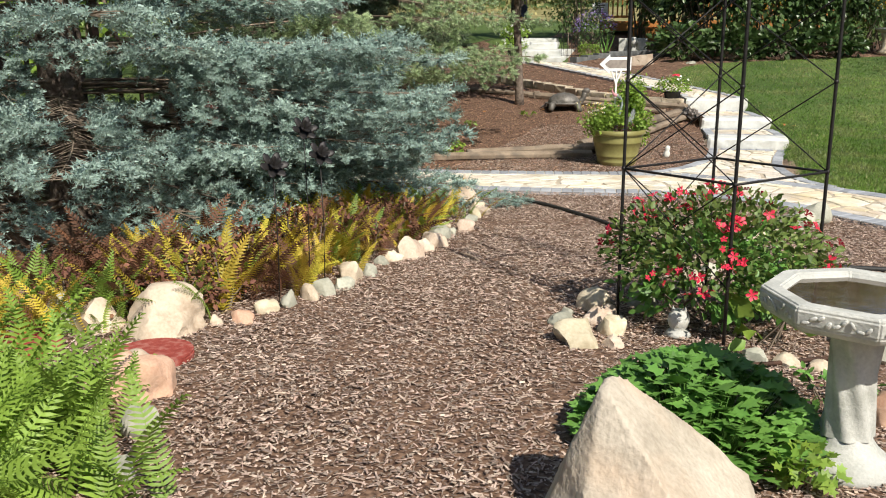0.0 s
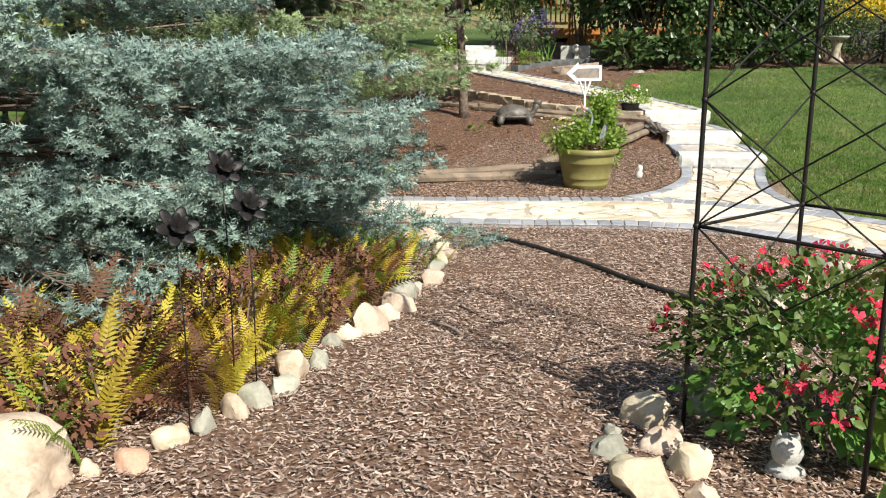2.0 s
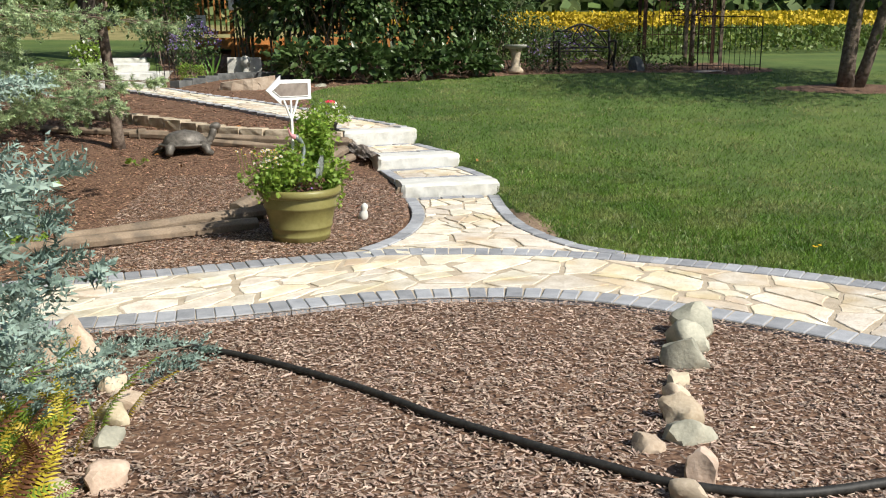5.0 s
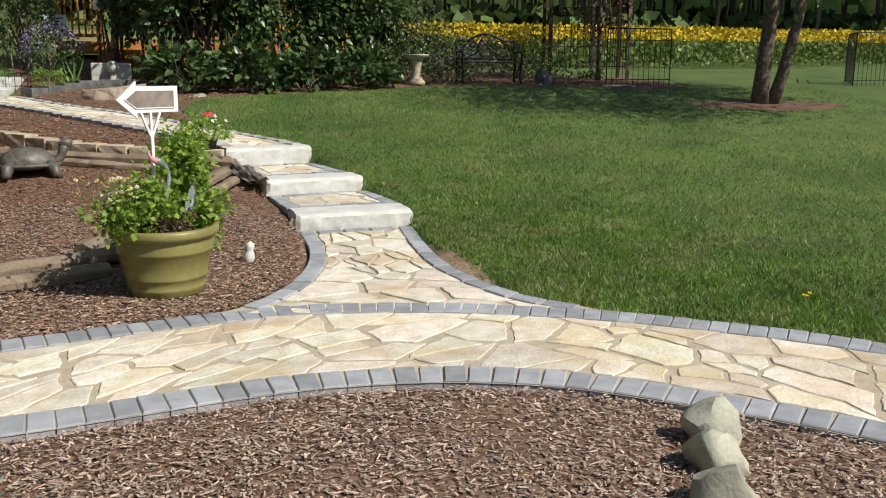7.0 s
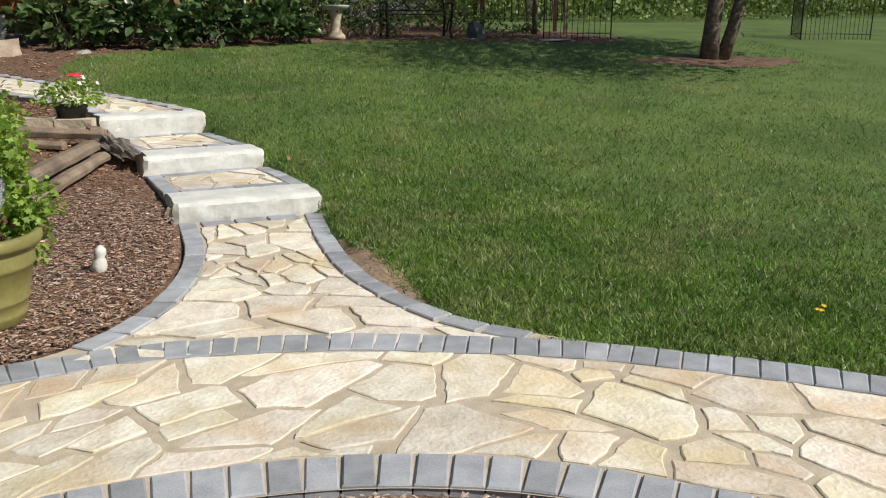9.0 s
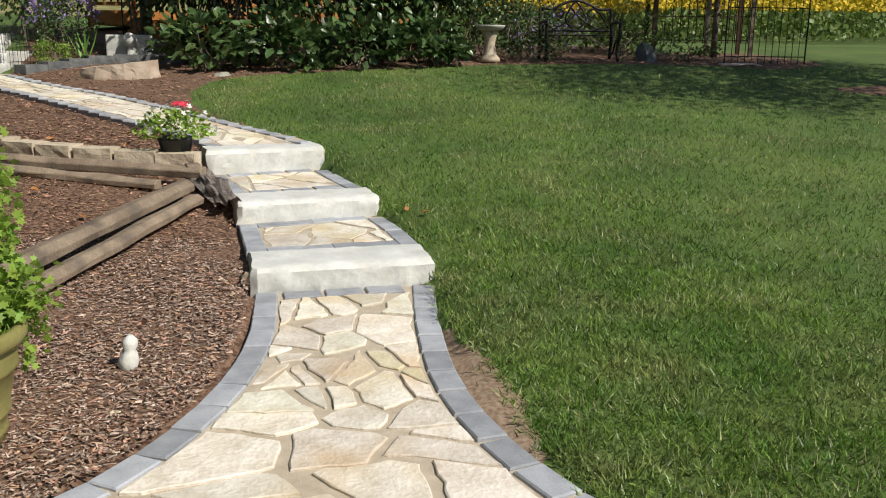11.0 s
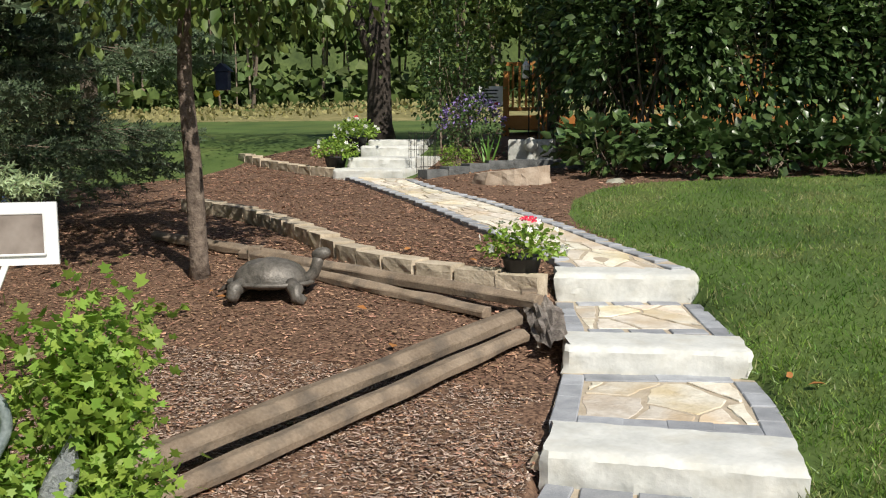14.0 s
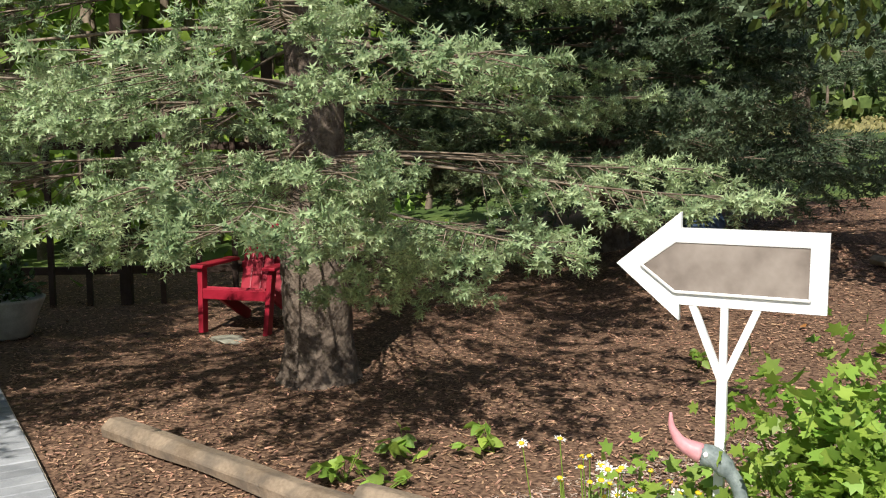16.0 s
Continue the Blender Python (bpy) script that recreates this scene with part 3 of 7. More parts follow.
LEAF = np.array([(0, 0, 0), (-0.32, 0.35, 0.08), (0, 0.4, 0), (0.32, 0.35, 0.08), (-0.2, 0.75, 0.02), (0.2, 0.75, 0.02), (0, 1, -0.1)])
LEAF_F = np.array([(0, 2, 1), (0, 3, 2), (1, 2, 4), (2, 3, 5), (2, 6, 4), (2, 5, 6)])
LOBED = np.array([(0, 0, 0), (-0.5, 0.1, 0.05), (-0.28, 0.35, 0), (-0.55, 0.62, 0.05), (-0.16, 0.68, 0), (0, 1, -0.05), (0.16, 0.68, 0), (0.55, 0.62, 0.05), (0.28, 0.35, 0), (0.5, 0.1, 0.05)])
LOBED_F = np.array([(0, 2, 1), (0, 4, 2), (2, 4, 3), (0, 6, 4), (4, 6, 5), (0, 8, 6), (6, 8, 7), (0, 9, 8)])


CARD = np.array([(-0.4, 0, 0), (0.35, 0.1, 0.1), (0.4, 0.8, 0), (-0.3, 1, 0.12)])
CARD_F = np.array([(0, 1, 2), (0, 2, 3)])


def leaves(name, pos, aim, size, material, parent, seed=0, template=LEAF, faces=LEAF_F, loose=0.6, label="", droop=0.0):
    """A joined crown of leaves at pos, each turned roughly along aim."""
    r = np.random.default_rng(seed)
    fw = aim + r.normal(0, loose, pos.shape) - np.array([0, 0, droop])
    rot = turns(fw, spin=r.normal(0, 0.7, len(pos)))
    v, f = spread(template, faces, pos, rot, size * r.uniform(0.65, 1.25, len(pos)))
    return raw(name, v, f, material, parent, label)


def spruce(x, y, radius, height, trunk, low, material, label, seed, needles=32, pitch=0.075, whorl=0.0, lift=0.3, branches=80, dense_to=3.6, limit=None, tip=0.15, bare=0.28, droop=0.22, hang=0.55, fat=0.34, bald_share=0.16, clump=0.0, extra=()):
    r = np.random.default_rng(seed)
    g = gz(x, y)
    t = thing("spruce_tree", pose(x, y, g), label, "tree")
    hs = np.concatenate((np.linspace(0, 2.4, 72), [3.5, height * 0.7, height]))
    rs = np.interp(hs, [0, 0.1, 0.3, 1, 2, 3.5, height * 0.7, height], trunk * np.array([1.4, 1.18, 1.03, 0.96, 0.86, 0.7, 0.35, 0.08]))
    bm = tube([(0.02 * math.sin(h * 2), 0.02 * math.cos(h * 3), h - 0.03) for h in hs], [float(v) for v in rs], 40)
    for v in bm.verts:
        if v.co.z < 2.6:
            q = Vector((v.co.x * 13, v.co.y * 13, v.co.z * 6)) + Vector((seed, 0, 0))
            v.co += Vector((v.co.x, v.co.y, 0)).normalized() * (0.022 * (abs(noise.noise(q)) - 0.2) + 0.012 * noise.noise(q * 2.6))
    part("trunk", bm, M_BARK, t, "rough grey-brown bark", True)
    P0, P1, R0, R1, SP, SD, SS = [], [], [], [], [], [], []
    for i in range(branches + len(extra)):
        u = (i + r.uniform(0, 1)) / branches
        z = low + (height - low - 0.3) * min(u, 1) ** 1.45
        az = i * 2.39996 + r.uniform(-0.35, 0.35)
        if i >= branches:
            az, z = math.radians(extra[i - branches][0]), extra[i - branches][1]
        if whorl:
            z = low + whorl * round((z - low) / whorl) + r.normal(0, 0.035)
        d = np.array([math.cos(az), math.sin(az), 0.0])
        L = radius * max(0.08, (1 - (z - low) / (height - low))) ** 0.75 * r.uniform(0.72, 1.12)
        if i >= branches:
            L = extra[i - branches][2]
        elif limit:
            L = min(L, limit(x, y, d))
        side = np.array([-d[1], d[0], 0.0])
        bend = r.uniform(-0.12, 0.12)
        dr = droop * r.uniform(0.6, 1.4)

        def at(s):
            return np.array([0, 0, z]) + d * L * s + side * L * bend * s * s + np.array([0, 0, L * (0.08 * s - dr * s * s + 0.6 * dr * s ** 3)])
        m = 8
        for k in range(m):
            P0.append(at(k / m)), P1.append(at((k + 1) / m))
            R0.append(0.003 + 0.0048 * L * (1 - k / m)), R1.append(0.003 + 0.0048 * L * (1 - (k + 1) / m))
        high = z > dense_to
        step = 0.095 if not high else 0.15
        s = bare
        while s < 1.0:
            base = at(s)
            fwd = at(min(1, s + 0.05)) - at(s - 0.05)
            fwd /= np.linalg.norm(fwd)
            for sg in (-1, 1):
                l = (0.34 * L * (1 - s) + 0.13) * r.uniform(0.6, 1.2)
                way = fwd * 0.75 + side * sg * r.uniform(0.5, 0.95) + np.array([0, 0, r.uniform(-hang, lift)])
                way /= np.linalg.norm(way)
                end = base + way * l + np.array([0, 0, -0.12 * l * l])
                P0.append(base), P1.append(end), R0.append(0.004), R1.append(0.002)
                bald = r.random() < bald_share
                first = l * max(clump, 0.1 if s > 0.55 else 0.35)
                q = first
                while q < l and not bald:
                    c = base + (end - base) * q / l
                    w = way + r.normal(0, 0.42, 3) - np.array([0, 0, 0.3 * hang]) + side * sg * r.uniform(-0.9, 0.9)
                    SP.append(c), SD.append(w), SS.append(tip * r.uniform(0.7, 1.25) * (1 if not high else 0.36 / tip))
                    q += pitch if not high else 0.14
                for rep in range(1 if high or not clump else 6):
                    SP.append(end), SD.append(way + r.normal(0, 0.62 if rep else 0.05, 3)), SS.append(tip * 1.1 * (0.36 / tip if high else 1))
            s += step / max(L, 0.4)
    v, f = sticks(np.array(P0), np.array(P1), np.array(R0), np.array(R1))
    raw("branch", v, f, M_TWIG, t, "bare grey-brown twigs")
    SP, SD, SS = np.array(SP), np.array(SD), np.array(SS)
    tv, tf = sprig_template(seed, needles, fat)
    v, f = spread(tv, tf, SP, turns(SD), SS)
    raw("crown", v, f, material, t)
    return t


def blue_limit(x, y, d):
    """Keeps boughs off the paved way and the fern bed."""
    best = 9.0
    if d[0] > 0.25 and d[1] < 0.32:
        best = min(best, (-3.62 - x) / d[0])
    if d[1] > 0.05:
        best = min(best, (8.35 + 0.02 * x - y) / d[1] if d[0] < 0.45 else 9.0)
    return max(0.6, best)


def green_limit(x, y, d):
    """Keeps boughs short towards the young tree."""
    across = 0.39 * d[0] + 0.92 * d[1]
    return max(0.6, 2.0 / across) if across > 0.1 else 9.0


spruce(-6.15, 5.75, 3.75, 11.0, 0.2, 0.12, M_NEEDLE, "blue spruce with drooping silvery-blue boughs to the ground", 5, needles=13, pitch=0.062, whorl=0.34, lift=0.12, branches=210, dense_to=2.5, limit=blue_limit, tip=0.105, fat=0.36, hang=0.2, bald_share=0.15, clump=0.45,
       extra=[(-4 + 38 * ((k * 0.618) % 1), 0.18 + 1.5 * ((k * 0.377) % 1), 2.75 + 0.75 * ((k * 0.733) % 1)) for k in range(24)])
spruce(-6.72, 11.42, 3.3, 9.5, 0.22, 1.5, M_NEEDLEG, "tall spruce with a rough trunk and drooping green boughs", 8, needles=16, pitch=0.055, whorl=0.36, lift=0.15, branches=130, dense_to=3.4, limit=green_limit, bare=0.5, droop=0.34, tip=0.085, hang=0.4, fat=0.42, bald_share=0.2, clump=0.68,
       extra=[(-70 + 85 * ((k * 0.618) % 1), 1.15 + 0.75 * ((k * 0.377) % 1), 1.5 + 1.3 * ((k * 0.733) % 1)) for k in range(14)]
       + [(2 + 26 * ((k * 0.618) % 1), 0.9 + 0.35 * ((k * 0.377) % 1), 1.2 + 0.5 * ((k * 0.733) % 1)) for k in range(4)])
# The rear spruces take needles darkened in colour to stand for shade.
spruce(-9.6, 15.6, 3.3, 9.5, 0.22, 0.9, M_NEEDLESHADE, "dark green spruce standing in bark mulch, needles coloured for shade", 9, needles=16, branches=130, dense_to=2.4, tip=0.16, hang=0.6, fat=0.42, bare=0.35, droop=0.28)
spruce(-16.3, 25.2, 3.2, 10, 0.2, 1.6, M_NEEDLESHADE, "distant dark spruce on the far lawn", 10, branches=44, dense_to=0.5, bare=0.35)


def leafy_tree(name, x, y, stems, crown, n_leaf, size, leaf, bark, label, seed, clumps=40, droop=0.3, loose=0.8):
    """stems: lists of (x, y, z, r) from the ground; crown: (cx, cy, cz, rx, ry, rz) about the foot."""
    r = np.random.default_rng(seed)
    t = thing(name, pose(x, y, gz(x, y)), label, "tree")
    for s in stems:
        part("trunk", tube([p[:3] for p in s], [p[3] for p in s], 12), bark, t, "", True)
    cx, cy, cz, rx, ry, rz = crown
    d = sphere_dirs(clumps, r)
    c = np.array([cx, cy, cz]) + d * np.array([rx, ry, rz]) * r.uniform(0.35, 1.0, (clumps, 1)) ** 0.6
    tops = np.array([s[-1][:3] for s in stems])
    near = tops[np.argmin(np.linalg.norm(c[:, None] - tops[None], axis=2), 1)]
    mids = near + (c - near) * 0.5 + np.array([0, 0, 0.15])
    v, f = sticks(np.vstack((near, mids)), np.vstack((mids, c)), 0.025, 0.012)
    raw("limb", v, f, bark, t)
    k = r.integers(0, clumps, n_leaf)
    spread_r = 0.33 * max(rx, ry, rz)
    off = r.normal(0, 1, (n_leaf, 3)) * spread_r * np.array([0.55, 0.55, 0.45])
    pos = c[k] + off
    leaves("crown", pos, off / spread_r + d[k] * 0.3, size, leaf, t, seed, loose=loose, droop=droop)
    return t


leafy_tree("young_tree", -5.25, 15.4, [[(0, 0, -0.03, 0.095), (0, 0, 0.12, 0.078), (-0.04, 0.02, 0.9, 0.07), (-0.08, 0.0, 1.6, 0.06), (-0.05, 0, 2.4, 0.05), (0.02, 0, 3.4, 0.03)]], (0.2, -0.1, 2.8, 1.25, 1.2, 0.95), 2400, 0.115, M_LEAFM, M_BARK, "young slender tree with drooping green leaves in mulch", 21, droop=1.3)
leafy_tree("birch_tree", 6.94, 20.2, [[(0, 0, -0.03, 0.17), (0.02, 0, 0.5, 0.14), (0.1, 0, 1.6, 0.125), (0.16, 0.05, 2.8, 0.11), (0.2, 0, 4.5, 0.07)], [(0.22, -0.05, -0.03, 0.12), (0.38, -0.05, 0.5, 0.11), (0.6, 0, 1.3, 0.10), (0.72, 0, 2.2, 0.095), (0.8, 0, 3.6, 0.06)]], (0.8, -1.4, 4.4, 3.4, 3.0, 1.9), 15000, 0.115, M_LEAFM, M_BARK, "twin-stemmed river birch with peeling bark on the lawn", 22, clumps=90, droop=1.0)
leafy_tree("shade_tree", -8.5, 24.8, [[(0, 0, -0.05, 0.34), (0, 0, 0.3, 0.25), (0, 0, 1.5, 0.22), (0.05, 0, 3.0, 0.2)], [(0, 0, 1.3, 0.15), (-0.5, 0, 2.4, 0.11), (-0.9, 0, 3.2, 0.08)]], (0.4, -0.6, 3.7, 4.2, 3.2, 1.6), 8000, 0.10, M_LEAFM, M_BARKDARK, "shade tree with a dark forked trunk and browning leaves", 23, clumps=80, droop=0.9)
leafy_tree("ornamental_tree", 5.3, 24.2, [[(0, 0, -0.03, 0.06), (0, 0, 1, 0.05), (0, 0, 2.4, 0.03)]], (0, 0, 2.2, 0.85, 0.85, 1.3), 3200, 0.06, M_LEAFR, M_BARK, "small purple-leaved tree beside the iron fence", 24, clumps=30)


def shrub(name, x, y, rx, ry, h, n, size, leaf, label, seed, low=0.05, template=LEAF, faces=LEAF_F, stems=14, category="shrub", clumps=60, droop=0.4):
    r = np.random.default_rng(seed)
    t = thing(name, pose(x, y, gz(x, y)), label, category)
    d = sphere_dirs(clumps, r, -0.75)
    c = np.array([0, 0, h * 0.52]) + d * np.array([rx, ry, h * 0.48]) * r.uniform(0.45, 0.95, (clumps, 1)) ** 0.5
    c[:, 2] = np.maximum(c[:, 2], low + 0.1 * h)
    base = np.stack((r.normal(0, rx * 0.22, stems), r.normal(0, ry * 0.22, stems), np.full(stems, -0.02)), 1)
    ends = c[r.integers(0, clumps, stems)]
    v, f = sticks(base, ends, 0.012 * h ** 0.5, 0.006)
    tagged(raw("stem", v, f, M_TWIG, t), kind="stuff")
    k = r.integers(0, clumps, n)
    off = r.normal(0, 1, (n, 3)) * np.array([rx, ry, h * 0.5]) * 0.17
    pos = c[k] + off
    pos[:, 2] = np.maximum(pos[:, 2], low)
    out = pos - np.array([0, 0, h * 0.4])
    leaves("foliage", pos, out / np.linalg.norm(out, axis=1, keepdims=True), size, leaf, t, seed, template, faces, droop=droop)
    return t


for i, (x, y, rx, ry, h, n) in enumerate([(-2.9, 22.6, 1.3, 1.1, 4.3, 8400), (-1.5, 22.9, 1.3, 1.1, 4.0, 8400), (-0.2, 23.3, 1.1, 1.0, 3.6, 6200), (-3.9, 23.6, 1.0, 1.0, 4.6, 5000)]):
    shrub("lilac_shrub", x, y, rx, ry, h, n, 0.135, M_LEAFD, "tall dense shrub with large dark green leaves", 30 + i, clumps=90, stems=20)
for i, (x, y, rx, h, n) in enumerate([(-3.3, 21.55, 0.6, 0.75, 500), (-2.2, 21.7, 0.7, 0.8, 600), (-1.1, 22.0, 0.7, 0.75, 600), (-0.1, 22.3, 0.6, 0.7, 500)]):
    shrub("hydrangea_bush", x, y, rx, 0.5, h, n, 0.17, M_LEAFD, "low leafy bush with broad dark leaves in front of the shrubs", 36 + i, clumps=26, droop=0.1)
shrub("evergreen_bush", 0.65, 23.4, 0.75, 0.7, 3.6, 5000, 0.06, M_LEAFD, "feathery upright evergreen beside the bench", 41, clumps=80)
shrub("rounded_bush", 1.55, 23.5, 0.7, 0.6, 1.1, 2200, 0.06, M_LEAFD, "rounded dark bush beside the bird bath", 42)
shrub("garden_bush", -6.5, 23.9, 0.7, 0.6, 2.6, 1500, 0.09, M_LEAFD, "tall leafy bush beside the upper steps", 43)
shrub("garden_bush", -6.9, 24.9, 0.9, 0.6, 4.2, 2600, 0.10, M_LEAFM, "tall leafy bush in front of the wooden deck", 44)
shrub("garden_bush", -4.9, 24.2, 0.45, 0.45, 4.6, 1400, 0.09, M_LEAFD, "slender tall bush before the deck railing", 45)
shrub("boxwood_ball", -5.68, 21.95, 0.27, 0.27, 0.36, 900, 0.035, M_LEAFB, "small round bright green clipped bush", 46, clumps=40)


def aster(x, y):
    t = shrub("aster_clump", x, y, 0.5, 0.45, 0.95, 1100, 0.05, M_LEAFD, "purple flowering aster clump beside the upper steps", 48)
    r = np.random.default_rng(3)
    d = sphere_dirs(420, r, 0.0)
    pos = np.array([0, 0, 0.5]) + d * np.array([0.55, 0.5, 0.52]) * r.uniform(0.8, 1.05, (420, 1))
    leaves("blossom", pos, d, 0.05, M_PURPLE, t, 4, label="purple daisy blossoms")


aster(-5.75, 22.75)


M_DEAD = mat("withered leaf", (0.09, 0.035, 0.022), (0.24, 0.11, 0.06), 5, 40, 0.8, 0, island=0.4, hue=0.015)


def frond_template(pairs=23):
    """A fern frond along y, arching, with leaflets that taper to the tip."""
    v, f = [], []
    for i in range(pairs):
        s = (i + 1) / (pairs + 1)
        w = 0.115 * math.sin(math.pi * min(1, 0.16 + 0.84 * s) ** 0.8) + 0.015
        z = 0.34 * s - 0.42 * s * s
        for sg in (-1, 1):
            k = len(v)
            v += [(0, s - 0.013, z), (sg * w * 0.55, s + 0.008, z + 0.01), (sg * w, s + 0.045, z - 0.035), (sg * w * 0.5, s + 0.034, z + 0.004), (0, s + 0.012, z)]
            f += [(k, k + 1, k + 4), (k + 1, k + 3, k + 4), (k + 1, k + 2, k + 3)]
    n = len(v)
    for i in range(8):
        s = i / 8
        s2 = s + 0.125
        k = len(v)
        v += [(-0.006, s, 0.34 * s - 0.42 * s * s), (0.006, s, 0.34 * s - 0.42 * s * s), (0, s2, 0.34 * s2 - 0.42 * s2 * s2)]
        f.append((k, k + 1, k + 2))
    return np.array(v), np.array(f)


FROND, FROND_F = frond_template()
FROND_MESH = {}
for fern_material in (M_FERNG, M_FERNY, M_FERNB):
    pattern = raw("frond", FROND, FROND_F, fern_material)
    FROND_MESH[fern_material.name] = pattern.data
    bpy.data.objects.remove(pattern)


def fern(x, y, length, n, material, seed, label, upright=1.0, name="fern", spread_to=0.12):
    r = np.random.default_rng(seed)
    t = thing(name, pose(x, y, gz(x, y) - 0.01), label, "fern", "ferns in the bed")
    a = r.uniform(0, 2 * np.pi, n)
    fw = np.stack((np.cos(a), np.sin(a), upright * r.uniform(0.25, 1.7, n)), 1)
    pos = np.stack((r.normal(0, spread_to, n), r.normal(0, spread_to, n), np.zeros(n)), 1)
    rot, size = turns(fw, spin=r.normal(0, 0.6, n)), length * r.uniform(0.6, 1.15, n)
    for i in range(n):
        o = new("frond", FROND_MESH[material.name])
        o.parent = t
        o.matrix_basis = Matrix.LocRotScale(pos[i], Matrix(rot[i].tolist()).to_quaternion(), (size[i],) * 3)
    return t


def fern_bed():
    r = np.random.default_rng(77)
    k = 0
    for i in range(120):
        y = r.uniform(2.95, 7.2)
        row = np.interp(y, [2.9, 3.5, 4.2, 5, 6, 7.2], [-3.75, -3.1, -2.85, -2.82, -2.85, -3.05])
        depth = r.uniform(0.14, 1.2)
        x = row - depth
        kind = r.random()
        if y > 6.3 and depth > 0.7:
            continue
        if kind < 0.30:
            fern(x, y, r.uniform(0.34, 0.52), 15, M_FERNB, k, "withered reddish-brown fern at the bed's edge", 1.1)
        elif kind < 0.76:
            fern(x, y, r.uniform(0.30, 0.46), 18, M_FERNY, k, "fern with yellow autumn fronds", 1.5)
        else:
            fern(x, y, r.uniform(0.28, 0.44), 17, M_FERNG, k, "green fern among the yellowing ferns", 1.4)
        k += 1
    for i in range(26):
        y = r.uniform(3.0, 6.9)
        x = np.interp(y, [2.9, 3.5, 4.2, 5, 6, 7.2], [-3.75, -3.1, -2.85, -2.82, -2.85, -3.05]) - r.uniform(0.12, 0.6)
        shrub("withered_plant", x, y, 0.15, 0.15, r.uniform(0.25, 0.42), 240, 0.035, M_DEAD, "withered brown crumpled plant among the ferns", 600 + i, stems=10, category="plant", clumps=16)


fern_bed()
for i, (x, y, l, n) in enumerate([(-2.45, 1.98, 0.58, 44), (-2.75, 2.3, 0.56, 40), (-2.2, 1.78, 0.45, 26), (-3.05, 2.1, 0.62, 40)  , (-2.62, 1.7, 0.55, 34)]):
    fern(x, y, l, n, M_FERNG, 200 + i, "bushy bright green fern beside the pale rocks", 1.3, spread_to=0.17)

# ---- distance ----


def far_woods(name, lines, n, seed, label, size=0.42, tall=11, leaf=None):
    """Woodland edge: trunks and a mass of leaf clumps along plan lines."""
    r = np.random.default_rng(seed)
    pts = np.vstack([smooth_line(l, 0.5) for l in lines])
    t = thing(name, pose(0, 0, 0), label, "woods", kind="stuff")
    m = 150
    p = pts[r.integers(0, len(pts), m)] + r.normal(0, 1.6, (m, 2))
    z = ground_at(p[:, 0], p[:, 1])
    v, f = sticks(np.column_stack((p, z - 0.2)), np.column_stack((p + r.normal(0, 0.5, (m, 2)), z + r.uniform(5, tall, m))), r.uniform(0.06, 0.17, m), 0.05)
    tagged(raw("trunk", v, f, M_TWIG, t), kind="stuff")
    c = pts[r.integers(0, len(pts), 500)] + r.normal(0, 2.0, (500, 2))
    cz = r.uniform(0.3, 1, 500) ** 0.8 * tall
    k = r.integers(0, 500, n)
    pos = np.column_stack((c[k], ground_at(c[k, 0], c[k, 1]) + cz[k])) + r.normal(0, 1, (n, 3)) * np.array([1.0, 1.0, 0.7])
    low = r.random(n) < 0.22
    pos[low, 2] = ground_at(pos[low, 0], pos[low, 1]) + r.uniform(0, 2.0, low.sum())
    tagged(leaves("foliage", pos, r.normal(0, 1, (n, 3)), size, leaf or M_FOREST, t, seed, CARD, CARD_F), kind="stuff")


far_woods("far_woods", [[(-60, 22), (-48, 38), (-36, 50), (-22, 58), (-8, 60)], [(-64, 24), (-50, 43), (-36, 56), (-20, 63), (-6, 65)]], 42000, 61, "sunlit woodland edge beyond the meadow", 0.6)
far_woods("far_woods", [[(-8, 58), (6, 60), (20, 58), (34, 52), (48, 40)], [(-8, 64), (8, 66), (24, 64), (40, 56)]], 40000, 62, "dark woodland behind the goldenrod field", 0.85, 13)
far_woods("far_woods", [[(-14, 1), (-15, 7), (-17, 13), (-20, 18)], [(-17, -2), (-19, 6), (-22, 14)]], 26000, 63, "leafy garden trees behind the fence", 0.24, 7, M_LEAFB)


def field(name, poly, n, h, stem, head, seed, label, size=0.14):
    r = np.random.default_rng(seed)
    lo, hi = np.min(poly, 0), np.max(poly, 0)
    p = r.uniform(lo, hi, (n, 2))
    p = p[inside(poly, p)]
    k = len(p)
    z = ground_at(p[:, 0], p[:, 1])
    t = thing(name, pose(0, 0, 0), label, "meadow", kind="stuff")
    pos = np.column_stack((p, z + h * r.uniform(0.05, 0.75, k)))
    up = np.tile((0, 0, 0.8), (k, 1))
    tagged(leaves("foliage", pos, up, size * 1.3, stem, t, seed, CARD, CARD_F), kind="stuff")
    if head:
        top = np.column_stack((p + r.normal(0, 0.05, (k, 2)), z + h * r.uniform(0.75, 1.15, k)))
        tagged(leaves("blossom", top, up, size * 1.1, head, t, seed + 1, CARD, CARD_F), kind="stuff")


field("goldenrod_field", [(1, 29), (5.5, 29.5), (10, 29.5), (13.5, 31), (25, 37), (40, 38), (40, 50), (-3, 52), (-3, 30)], 46000, 1.05, M_LEAFM, M_GOLD, 71, "field of yellow goldenrod in full bloom", 0.10)
field("goldenrod_field", [(1.2, 24.6), (4.4, 24.6), (4.4, 27), (1.2, 27)], 1400, 0.95, M_LEAFM, M_GOLD, 73, "yellow coneflowers behind the iron bench", 0.07)
